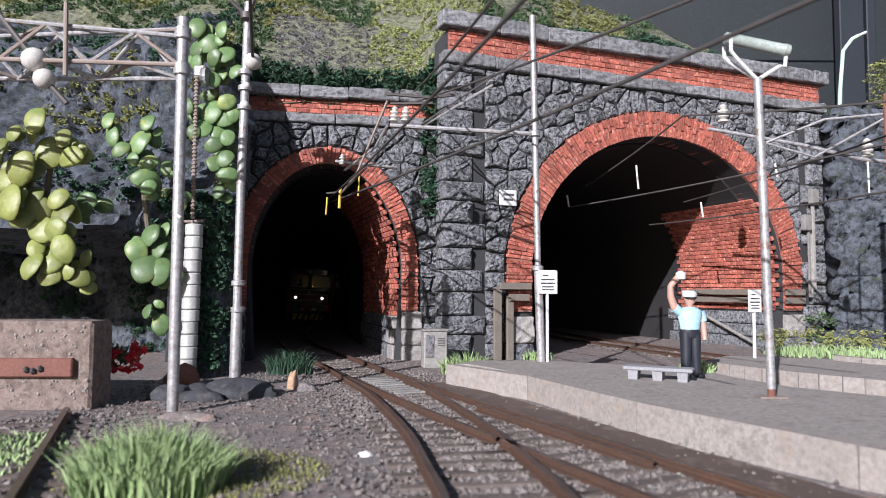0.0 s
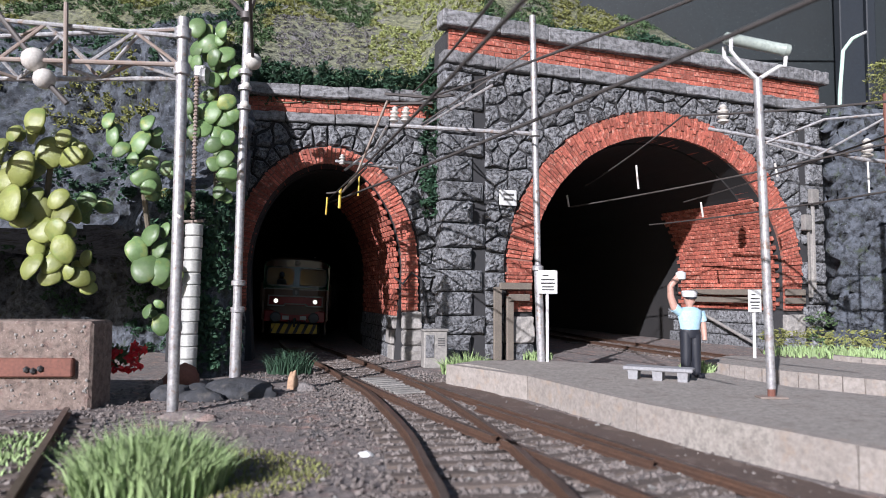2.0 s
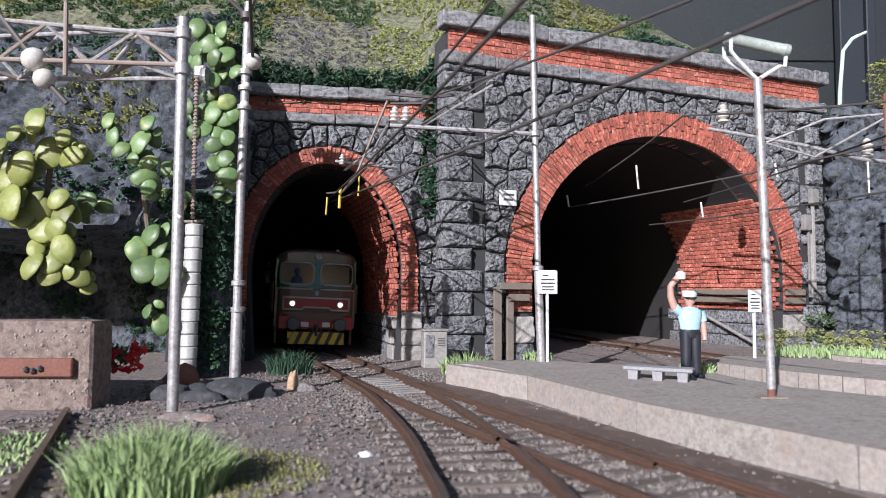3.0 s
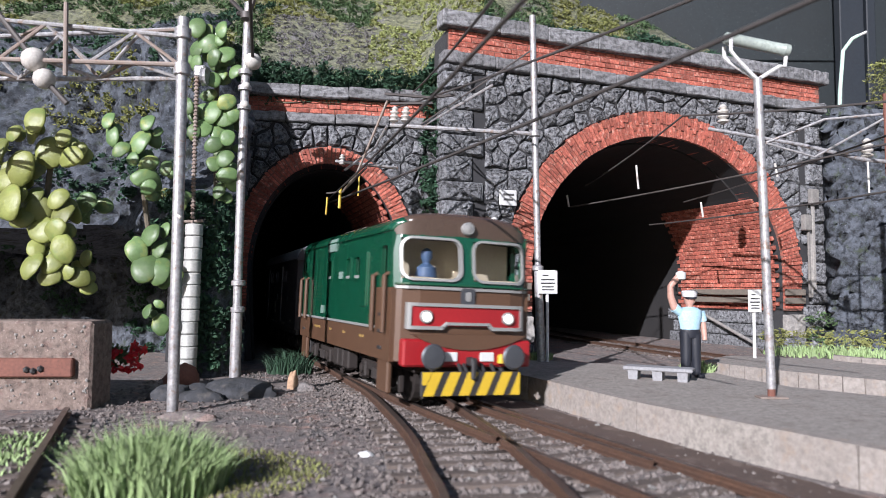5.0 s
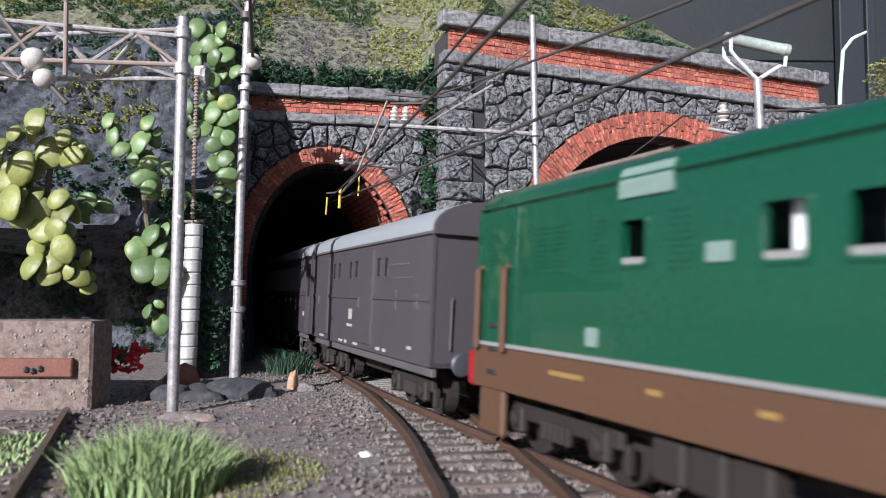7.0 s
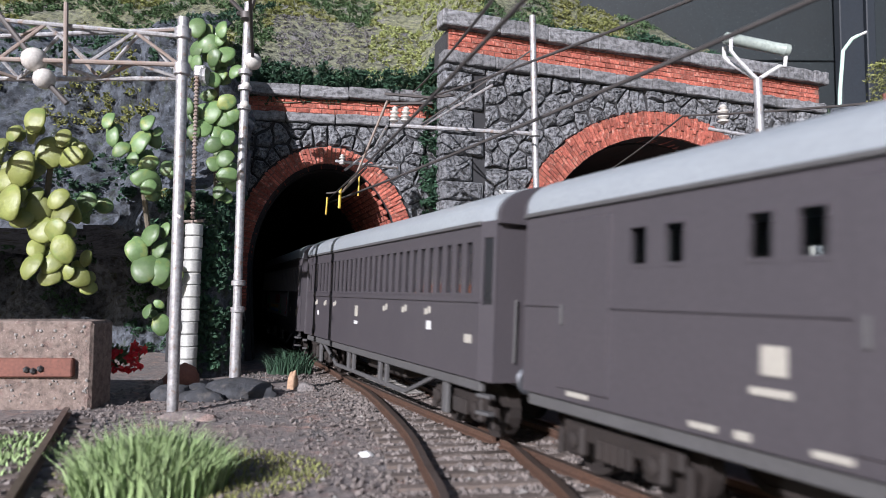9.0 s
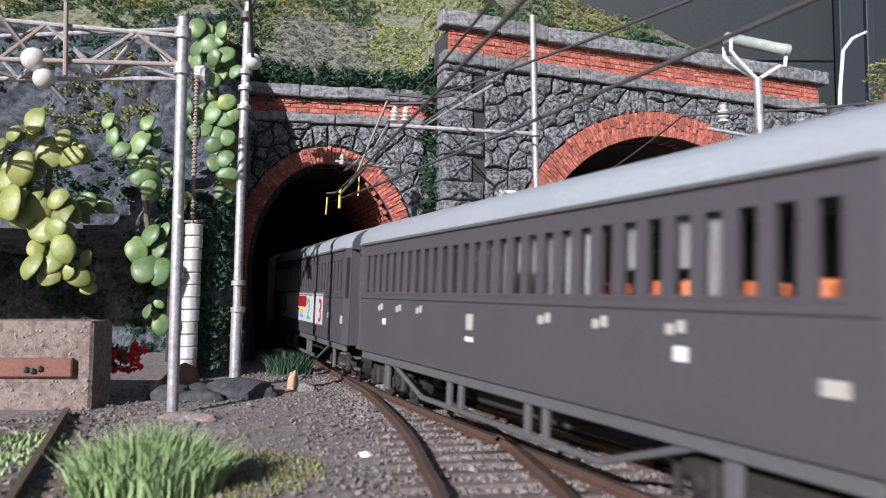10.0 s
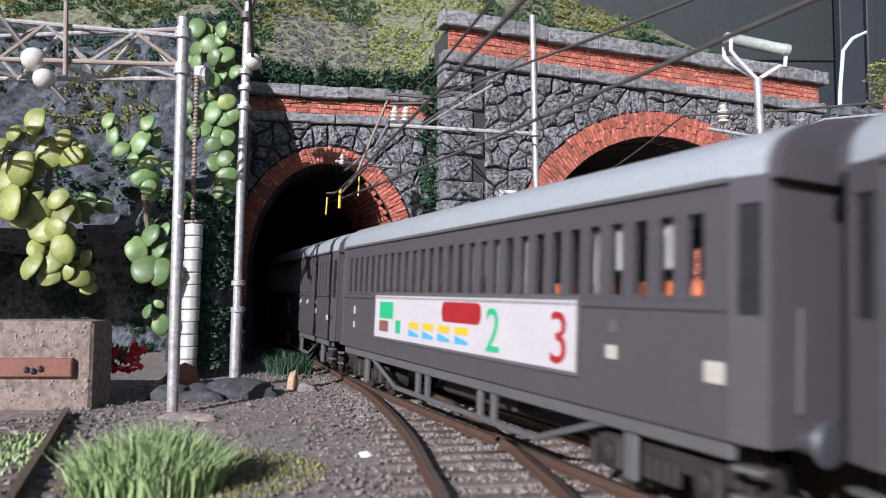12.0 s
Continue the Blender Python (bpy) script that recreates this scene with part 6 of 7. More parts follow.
def platform_mast():
    t = thing("catenary_mast", "slim silver catenary mast with a long bracket arm on the platform", "mast")
    bar("mast", [(33.5, 231, 4), (32.4, 231, 36)], 1.45, M_STEEL, t, 12)
    bar("mast", [(32.4, 231, 36), (30.6, 231, 124)], 1.1, M_STEEL, t, 12)
    bm = bm_new()
    lathe(bm, [(1.5, -1), (1.9, -0.7), (1.9, 0.7), (1.1, 1)], Matrix.Translation((32.4, 231, 36)), 12)
    part("collar", bm, M_STEEL, t, smooth=True)
    bm = bm_new()
    lathe(bm, [(1.2, -1.2), (1.9, -0.8), (1.9, 0.8), (1.2, 1.2)], Matrix.Translation((31.4, 231, 82.3)), 12)
    part("collar", bm, M_STEEL, t, smooth=True)
    arm = bar("bracket_arm", [(31.4, 231, 82.3), (-19, 236, 86.2)], 0.75, M_STEEL, t)
    bar("stay", [(30.6, 231, 112), (-8, 234, 86)], 0.3, M_WIRE, t, 6)
    bar("stay", [(-8, 235, 85.5), (17, 233, 100)], 0.5, M_STEEL, t, 6)
    insulator(arm, (-17.5, 236, 90), (0.1, 0, 1), 0.95)
    insulator(arm, (-13.5, 236, 90), (0.1, 0, 1), 0.95)
    bar("yoke", [(-21, 236, 97.5), (-5, 235, 96), (4, 235, 97)], 0.55, M_WIRE, arm, 6)
    bar("yoke", [(-19, 236, 94), (-4, 235, 94)], 0.5, M_WIRE, arm, 6)
    bar("registration_arm", [(-20, 236, 86), (-25, 244, 80), (-37, 252, 73)], 0.5, M_STEEL, arm, 6)
    bar("registration_arm", [(-41, 255, 77), (-17, 250, 73.5)], 0.6, M_STEEL, arm, 6)
    bar("registration_arm", [(-20, 236, 95), (-32, 246, 70), (-39, 262, 66.5)], 0.5, M_RUST, arm, 6)
    insulator(arm, (-38.5, 255, 77.5), (0, 0, 1), 0.7)
    for x, z0, z1 in ((-41.0, 68.5, 60.5), (-46.2, 65.0, 58.0), (-33.5, 74.5, 65.5)):
        bar("dropper", [(x, 268, z0), (x - 0.4, 268, z1)], 0.6 if x == -41.0 else 0.35, M_YELLOW, arm, 6)
    bar("steady_wire", [(-46.5, 268, 66.5), (-40, 268, 67.2), (-30, 262, 76)], 0.4, M_WIRE, arm, 6)


def sign_on_pole(x, y, z0, z1, w, h, tilt, label):
    t = thing("notice_sign", label, "sign", mpose(x, y, z0, 0, 0, tilt))
    bar("pole", [(0, 0.7, 0), (0, 0.7, z1 - z0 - h * 0.2)], 0.55, M_WHITE, t)
    bm = bm_new()
    box(bm, (0, 0, z1 - z0 - h / 2), (w, 0.5, h), 0.15)
    p = part("panel", bm, M_WHITE, t)
    for k, (u, q, m) in enumerate(((0.35, 0.22, M_BLACK), (0.8, 0.4, M_BLACK), (0.85, 0.55, M_BLACK), (0.7, 0.7, M_UNDER), (0.75, 0.82, M_UNDER))):
        bm = bm_new()
        box(bm, (-w * 0.12 * (k == 0), -0.3, z1 - z0 - h * q), (w * 0.85 * u, 0.12, h * 0.055))
        part("text_bar", bm, m, p)


def tube_lamp():
    t = thing("platform_lamp", "silver platform lamp with a white tubular light on a fork", "lamp post")
    bar("post", [(74.0, 154, 6.6), (73.2, 154, 45), (72.4, 154, 77.6)], 0.98, M_STEEL, t, 12)
    bm = bm_new()
    lathe(bm, [(0.85, 0), (0.85, 2.4)], Matrix.Translation((74.0, 154, 4.5)), 10)
    part("socket", bm, M_TIMBER, t)
    bm = bm_new()
    box(bm, (74, 154, 4.75), (6.2, 3.4, 0.45), 0.1)
    part("base_plate", bm, M_RUST, t)
    for pts in ([(72.4, 154, 77.2), (67.2, 153, 82), (65.8, 152.6, 83.5), (65.9, 152.6, 87)], [(72.4, 154, 77.2), (66.9, 156, 82), (66.0, 156.8, 83.6), (66, 156.8, 86)], [(72.4, 154, 77.2), (77.6, 154, 80.5), (78.8, 154, 80.4), (79.2, 154, 83.6)]):
        bar("fork", pts, 0.45, M_WHITE, t, 8)
    bm = bm_new()
    a, b = Vector((64.9, 154.2, 87.2)), Vector((80.0, 153.8, 84.0))
    m = Matrix.Translation(a) @ (b - a).to_track_quat("Z", "Y").to_matrix().to_4x4()
    ln = (b - a).length
    lathe(bm, [(0.9, 0), (1.35, 0.3), (1.45, 1.5), (1.35, 1.7), (1.3, ln - 1.7), (1.45, ln - 1.5), (1.35, ln - 0.3), (0.9, ln)], m, 16)
    part("tube", bm, M_LAMPGLASS, t, "milky tubular diffuser", smooth=True)


def far_lamp():
    t = thing("street_lamp", "pale green slim street lamp above the retaining wall", "lamp post")
    bar("post", [(235.6, 400, 118), (237.5, 400, 150), (240, 400, 174), (245, 399, 181), (249, 398, 183)], 1.15, M_PALEGREEN, t, 10)
    bm = bm_new()
    box(bm, (250.5, 397.5, 183.6), (5, 2.6, 1.6), 0.5, Matrix.Rotation(radians(-25), 3, "Y"))
    part("head", bm, M_WHITE, t)


def span(name, pts, r, label):
    """One overhead wire, sagging between its ends."""
    (ax, ay, az), (bx, by, bz) = pts
    if by < 240:
        bx, by, bz = ax + (bx - ax) * 1.08, ay + (by - ay) * 1.08, az + (bz - az) * 1.08
    r *= 0.72
    out = []
    for k in range(15):
        u = k / 14
        out.append((ax + (bx - ax) * u, ay + (by - ay) * u, az + (bz - az) * u - 4 * u * (1 - u) * 1.2))
    bm = bm_new()
    tube(bm, out, r, 6)
    return tagged(part(name, bm, M_WIRE, smooth=True), label, "wire")


def wires():
    c = "dark oxidised overhead wire"
    span("contact_wire", [(-52, 300, 66.5), (45, 85, 65)], 0.55, c + " above the main track")
    span("messenger_wire", [(-24, 296, 108), (44, 130, 84)], 0.5, c + " carrying the contact wire")
    span("contact_wire", [(-51, 299, 68.5), (9.3, 76, 62)], 0.5, c + " above the branch track")
    span("messenger_wire", [(-13, 285, 113), (7.4, 110, 76)], 0.45, c + " over the branch track")
    span("messenger_wire", [(75, 355, 84), (100, 280, 102)], 0.6, c + " in the wide tunnel")
    span("messenger_wire", [(100, 280, 102), (152, 190, 86)], 0.6, c + " leaving the wide tunnel")
    span("contact_wire", [(66, 350, 72), (145, 220, 77.5)], 0.55, c + " leaving the wide tunnel")
    span("contact_wire", [(110, 360, 64), (150, 215, 62.5)], 0.5, c + " over the second track")
    span("messenger_wire", [(125, 350, 75), (150, 218, 82)], 0.5, c + " over the second platform")
    d = thing("wire_droppers", "thin pale droppers between the tunnel wires", "dropper")
    for x, y, z0, z1 in ((95.5, 333, 91, 79), (64, 349, 78, 72), (128, 335, 73, 65.5), (148, 300, 86, 80)):
        bar("dropper", [(x, y, z0), (x + 1, y, z1)], 0.5, M_CERAMIC, d, 6)


def east_bracket():
    t = thing("catenary_bracket", "pale bracket arm with porcelain insulators by the wide portal", "bracket")
    bar("arm", [(114, 288, 98.5), (140, 262, 86), (150, 240, 76), (172, 240, 74)], 0.75, M_STEEL, t)
    bar("stay", [(120, 250, 84.0), (140, 246, 92), (168, 240, 93.5)], 0.5, M_STEEL, t)
    bar("stay", [(120, 250, 84), (136, 246, 78), (160, 240, 92)], 0.45, M_STEEL, t)
    insulator(t, (119, 285, 104), (0, 0, 1), 1.4)
    insulator(t, (151.5, 240, 80), (0, 0, 1), 1.2)
    bar("tie", [(151.6, 240, 76), (151.8, 240, 64)], 0.35, M_CERAMIC, t)
    bar("upright", [(158.5, 240, 70), (158.4, 240, 100)], 0.6, M_TIMBER, t)
    bar("mast", [(172, 240, 4), (171, 240, 120)], 1.3, M_STEEL, t, 12)


# ---- things on the ground ----
def stop_block():
    t = thing("buffer_stop", "weathered concrete buffer block with a rust-red timber beam", "buffer stop", mpose(-87.6, 171, 0, 0, 0, 3))
    bm = bm_new()
    box(bm, (-28, 6, 8.5), (56, 12, 22.6), 0.7)
    bmesh.ops.subdivide_edges(bm, edges=bm.edges, cuts=3, use_grid_fill=True)
    for v in bm.verts:
        v.co += Vector((0, 0.25, 0.25)) * noise.noise(v.co * 0.3)
    part("block", bm, M_CONCRETE, t)
    bm = bm_new()
    box(bm, (-30, -0.6, 8.4), (52, 2.2, 4.6), 0.3)
    beam = part("timber_beam", bm, M_TIMBER, t, "rust-red timber beam")
    for x in (-11.5, -13.2, -14.8):
        bm = bm_new()
        bmesh.ops.create_icosphere(bm, subdivisions=1, radius=0.9, matrix=Matrix.Translation((x, -1.8, 8.2 + 0.6 * math.sin(x * 3))))
        part("bolt", bm, M_BLACK, beam)
    bm = bm_new()
    for _ in range(130):
        x, z = random.uniform(-50, -1), random.choice((random.uniform(-1.5, 5.5), random.uniform(11.5, 19)))
        bmesh.ops.create_icosphere(bm, subdivisions=1, radius=random.uniform(0.2, 0.5), matrix=Matrix.Translation((x, -0.05, z)))
    tagged(part("grit", bm, M_PALE, t), kind="stuff")


def cabinet():
    t = thing("trackside_cabinet", "pale grey trackside cabinet with vents beside the pier", "cabinet", mpose(-3.2, 268, -2, 0, 0, 14))
    bm = bm_new()
    box(bm, (0, 0, 7.2), (9.4, 6, 14.4), 0.4)
    part("body", bm, M_PALE, t)
    bm = bm_new()
    box(bm, (0, 0, 14.7), (10.2, 6.8, 0.9), 0.25)
    part("lid", bm, M_PALE, t)
    for k in range(4):
        bm = bm_new()
        box(bm, (2.2, -3.05, 11.6 - 0.9 * k), (2.8, 0.25, 0.4))
        part("vent", bm, M_UNDER, t)
    bm = bm_new()
    box(bm, (-2.4, -3.1, 8.6), (3.4, 0.3, 8.6), 0.1)
    d = part("door", bm, M_COPING, t)
    bm = bm_new()
    box(bm, (-1.4, -3.4, 8.8), (0.4, 0.4, 1.6), 0.1)
    part("handle", bm, M_UNDER, d)


def bench():
    t = thing("stone_bench", "low grey stone bench on three feet", "bench", mpose(58.5, 185, 4.5, 0, 0, -26))
    bm = bm_new()
    box(bm, (0, 0, 3.0), (18, 6.2, 1.0), 0.25)
    part("seat", bm, M_COPING2, t)
    for x in (-6.4, 0, 6.4):
        bm = bm_new()
        slab(bm, [(-2.4, -1.2), (2.4, -1.2), (2.4, 1.2), (-2.4, 1.2)], 0, 2.5, Matrix.Translation((x, 0, 0)) @ Matrix.Rotation(radians(90), 4, "Z"), -0.3)
        part("foot", bm, M_COPING2, t)


def figurine():
    """A small painted doll, one plain mesh."""
    bm = bm_new()

    def piece(profile, m, k, seg=12):
        n = len(bm.faces)
        lathe(bm, profile, m, seg)
        bm.faces.ensure_lookup_table()
        for f in bm.faces[n:]:
            f.material_index = k

    def limb(pts, r, r2, k):
        n = len(bm.faces)
        tube(bm, pts, r, 10, r2)
        bm.faces.ensure_lookup_table()
        for f in bm.faces[n:]:
            f.material_index = k
    flat = Matrix.Diagonal((1, 0.68, 1, 1))
    n = len(bm.faces)
    box(bm, (0.1, 0.3, 7.5), (2.6, 1.6, 12.5), 0.3)
    bm.faces.ensure_lookup_table()
    for f in bm.faces[n:]:
        f.material_index = 1
    for sx, fx in ((-1, -1.9), (1, 2.2)):
        limb([(sx * 1.45, 0, 13.4), (sx * 1.55, -0.2, 7), (fx * 0.85, 0, 0.8)], 1.95, 1.4, 1)
        n = len(bm.faces)
        box(bm, (fx + 0.2 * sx, -1.0, 0.6), (1.9, 4.0, 1.3), 0.4)
        bm.faces.ensure_lookup_table()
        for f in bm.faces[n:]:
            f.material_index = 1
    piece([(2.9, 11.8), (3.3, 13.4), (3.2, 14.2)], flat, 1)
    piece([(3.1, 14.2), (3.3, 15.5), (4.0, 18.4), (3.9, 19.6), (2.4, 20.6), (1.1, 20.9)], flat, 0)
    piece([(1.0, 20.6), (1.0, 21.4), (1.6, 22.2), (1.7, 23.4), (1.4, 24.2)], Matrix.Diagonal((1, 1.1, 1, 1)), 2)
    piece([(1.7, 23.6), (2.2, 23.8), (2.5, 25.2), (2.2, 25.6), (0.3, 25.8)], Matrix(), 3)
    piece([(1.7, 23.2), (1.85, 23.7)], Matrix.Translation((0, -0.9, 0)), 1)
    limb([(3.6, 0, 19.4), (4.3, 0.1, 16.6)], 1.35, 1.4, 0)
    limb([(4.3, 0.1, 16.8), (4.5, -0.3, 13.4), (4.4, -0.8, 11)], 1.0, 0.8, 2)
    limb([(-3.2, 0, 19.2), (-5.2, -0.2, 20.6)], 1.4, 1.5, 0)
    limb([(-5.0, -0.2, 20.2), (-6.4, -0.3, 24), (-6.5, -0.4, 27.2)], 1.25, 0.9, 2)
    limb([(-6.5, -0.4, 26.8), (-4.6, -0.6, 29.2), (-3.2, -0.7, 30.4)], 0.95, 1.0, 2)
    piece([(0.3, -1.6), (1.5, -1.2), (1.6, 0.6), (0.5, 1.2)], Matrix.Translation((-3.2, -0.8, 30.3)), 3)
    for f in bm.faces:
        if f.calc_center_median().z < 13.6 and f.material_index == 0:
            f.material_index = 1
    ob = part("figurine", bm, [M_BLUE, M_NAVY, M_FIGURE_SKIN, M_WHITE], smooth=True)
    ob.matrix_basis = mpose(69.2, 190.6, 4.5, 0, 0, 6) @ Matrix.Diagonal((0.88, 0.94, 0.94, 1))
    tagged(ob, "painted station master doll with raised arm on the platform", "figurine")


def boards():
    t = thing("wooden_barrier", "weathered plank posts and rails against the pier", "barrier")
    for x, w, top in ((23.5, 3.6, 30), (29.5, 3.2, 26)):
        bm = bm_new()
        box(bm, (x, (top - 2) / 2, 4.2), (w, top + 2, 1.6), 0.2)
        bmesh.ops.transform(bm, matrix=R_AT, verts=bm.verts)
        part("post", bm, M_WOOD, t)
    for y, x0, x1 in ((30.4, 24, 39.5), (25.4, 28.5, 38.5)):
        bm = bm_new()
        box(bm, ((x0 + x1) / 2, y, 5.4), (x1 - x0, 3.0, 1.4), 0.2)
        bmesh.ops.transform(bm, matrix=R_AT, verts=bm.verts)
        part("rail", bm, M_WOOD, t)
    t = thing("plank_rail", "two weathered planks along the tunnel flank", "plank rail")
    for y in (24.2, 28.6):
        bm = bm_new()
        box(bm, (187.2, y, -35), (1.4, 3.2, 56), 0.2)
        box(bm, (198.5, y, 3.2), (13.5, 3.2, 1.4), 0.2)
        bmesh.ops.transform(bm, matrix=R_AT, verts=bm.verts)
        part("plank", bm, M_WOOD, t)
    t = thing("leaning_pole", "pale pole leaning on the tunnel flank", "pole")
    bar("pole", [R_AT @ Vector((186, 17.0, -56)), R_AT @ Vector((186.5, 1, -14))], 0.9, M_PALE, t)
    t = thing("cable_conduit", "pale cable boxes and conduits beside the arch", "conduit")
    for x, y0, y1, w in ((212.0, 30, 78, 2.0), (208.6, 26, 62, 1.5), (210.2, 26, 60, 0.8)):
        bm = bm_new()
        box(bm, (x, (y0 + y1) / 2, 3.6), (w, y1 - y0, 1.0), 0.2)
        bmesh.ops.transform(bm, matrix=R_AT, verts=bm.verts)
        part("conduit", bm, M_PALE, t)
    for x, y in ((212, 80), (206.6, 66)):
        bm = bm_new()
        box(bm, (x, y, 4.2), (5.4, 8.5, 3), 0.4)
        bmesh.ops.transform(bm, matrix=R_AT, verts=bm.verts)
        part("junction_box", bm, M_PALE, t)
    t = thing("wall_plaque", "small white lettered plaque on the pier", "sign")
    bm = bm_new()
    box(bm, (29.2, 69.6, 2.8), (8.4, 7.0, 0.8), 0.2)
    bmesh.ops.transform(bm, matrix=R_AT, verts=bm.verts)
    p = part("panel", bm, M_WHITE, t)
    for y, w in ((71, 5.4), (68.8, 4.6)):
        bm = bm_new()
        box(bm, (29.2, y, 3.3), (w, 0.9, 0.15))
        bmesh.ops.transform(bm, matrix=R_AT, verts=bm.verts)
        part("text_bar", bm, M_UNDER, p)
    t = thing("signal_cable", "dark cable hanging at the narrow arch", "cable")
    bar("cable", [L_AT @ Vector(p) for p in ((64, 34, 3), (68, 31, 3.2), (72, 36, 3.2), (76, 33, 3.2), (78, 22, 3.2), (79, 14, 3))], 0.5, M_BLACK, t, 6)


def rocks():
    for x, y, s, m, label in ((-59, 195, (11, 7, 3.6), M_DARKROCK, "flat dark grey rock at the mast foot"), (-66, 186, (6, 3.5, 2.6), M_DARKROCK, "dark rock slab lying in the soil"), (-58, 158, (7, 3, 1.6), M_SOIL, "pinkish flat stone in the soil"),
                              (-78, 205, (5, 4, 6), M_TIMBER, "reddish rock beside the weights"), (-71, 200, (5, 3, 2), M_DARKROCK, "small dark rock in the soil"), (-45, 206.5, (1.6, 1.4, 5.0), M_WOODROCK, "small upright tan pebble"),
                              (-41, 204, (3, 2, 2), M_SOIL, "small brown stone on the soil"), (-13.7, 125, (1.3, 0.9, 0.8), M_WHITE, "single white pebble beside the rail"), (-75, 190, (6, 4, 3), M_DARKROCK, "dark rock in the shade")):
        bm = bm_new()
        bmesh.ops.create_icosphere(bm, subdivisions=3, radius=1)
        k = random.uniform(0, 50)
        for v in bm.verts:
            v.co *= 1 + 0.35 * noise.noise(v.co * 1.3 + Vector((k, 0, 0))) + 0.12 * noise.noise(v.co * 4)
            v.co = Vector((v.co.x * s[0], v.co.y * s[1], v.co.z * s[2]))
        ob = part("rock", bm, m, smooth=True)
        ob.matrix_basis = mpose(x, y, GROUND + s[2] * 0.25)
        tagged(ob, label, "rock")


# ---- plants ----
def pad_mesh(m, name, seed):
    """One fleshy pad about its middle, obovate, a little bent and lumpy."""
    bm = bm_new()
    bmesh.ops.create_uvsphere(bm, u_segments=16, v_segments=10, radius=1)
    k = Vector((seed * 7.3, 0, 0))
    for v in bm.verts:
        w = 0.78 + 0.05 * v.co.z
        lump = 1 + 0.13 * noise.noise(v.co * 1.4 + k)
        v.co = Vector((v.co.x * w * lump, v.co.y * 0.2 + 0.14 * v.co.z ** 2 + 0.08 * noise.noise(v.co * 1.7 + k), v.co.z * lump))
    bmesh.ops.scale(bm, vec=(MM, MM, MM), verts=bm.verts)
    mesh = bpy.data.meshes.new(name)
    bm.to_mesh(mesh)
    bm.free()
    mesh.polygons.foreach_set("use_smooth", [True] * len(mesh.polygons))
    mesh.materials.append(m)
    return mesh


PADS = [pad_mesh(M_CACTUS, "pad", k) for k in range(4)]
PADS2 = [pad_mesh(M_CACTUS2, "pad", k) for k in range(4)]


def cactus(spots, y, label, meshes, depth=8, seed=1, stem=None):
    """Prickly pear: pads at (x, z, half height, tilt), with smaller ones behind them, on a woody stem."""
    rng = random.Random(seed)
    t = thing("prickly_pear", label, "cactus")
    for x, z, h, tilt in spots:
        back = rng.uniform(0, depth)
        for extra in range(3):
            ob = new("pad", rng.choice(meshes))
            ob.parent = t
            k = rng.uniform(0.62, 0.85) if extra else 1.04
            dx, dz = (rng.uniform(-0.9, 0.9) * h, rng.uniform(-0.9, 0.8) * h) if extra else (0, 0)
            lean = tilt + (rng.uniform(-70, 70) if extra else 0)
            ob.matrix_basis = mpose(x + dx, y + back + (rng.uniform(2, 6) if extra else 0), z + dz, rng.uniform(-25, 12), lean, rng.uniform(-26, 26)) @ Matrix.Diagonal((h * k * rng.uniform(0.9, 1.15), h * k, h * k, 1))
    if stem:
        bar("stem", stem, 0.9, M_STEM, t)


def leafy(name, clumps, material, label, category="shrub", leaf=1.1, per=26, kind="stuff"):
    """Small leaves gathered in clumps: (x, y, z, radius)."""
    verts, faces = [], []
    for x, y, z, r in clumps:
        for _ in range(per):
            d = Vector((random.gauss(0, 1), random.gauss(0, 1), random.gauss(0, 1)))
            d = d.normalized() * r * random.uniform(0.4, 1.05)
            c = Vector((x, y, z)) + Vector((d.x, d.y, d.z * 0.75))
            a = Vector((random.gauss(0, 1), random.gauss(0, 1), random.gauss(0, 1))).normalized()
            b = a.orthogonal().normalized()
            s = leaf * random.uniform(0.6, 1.3)
            k = len(verts)
            verts += [tuple((c - a * s) * MM), tuple((c + b * s * 0.5) * MM), tuple((c + a * s) * MM), tuple((c - b * s * 0.5) * MM)]
            faces.append((k, k + 1, k + 2, k + 3))
    mesh = bpy.data.meshes.new(name)
    mesh.from_pydata(verts, [], faces)
    mesh.materials.append(material)
    return tagged(new(name, mesh), label, category, kind=kind)


def grass(name, x0, y0, rx, ry, n, tall, label, z=GROUND, r=0.28, material=M_GRASS):
    verts, faces = [], []
    for _ in range(n):
        a, q = random.uniform(0, 6.283), math.sqrt(random.random())
        x, y = x0 + rx * q * math.cos(a), y0 + ry * q * math.sin(a)
        h = tall * random.uniform(0.5, 1.1) * (1.1 - 0.5 * q)
        lean = Vector((random.gauss(0, 0.3) + 0.25 * math.cos(a) * q, random.gauss(0, 0.3), 0)) * h
        w = random.uniform(0, 3.14)
        s = Vector((math.cos(w), math.sin(w), 0)) * r
        k = len(verts)
        p = Vector((x, y, z))
        m = p + lean * 0.35 + Vector((0, 0, h * 0.6))
        e = p + lean + Vector((0, 0, h))
        verts += [tuple(v * MM) for v in (p - s, p + s, m + s * 0.8, m - s * 0.8, e)]
        faces += [(k, k + 1, k + 2, k + 3), (k + 3, k + 2, k + 4)]
    mesh = bpy.data.meshes.new(name)
    mesh.from_pydata(verts, [], faces)
    mesh.materials.append(material)
    return tagged(new(name, mesh), label, "grass", kind="stuff")


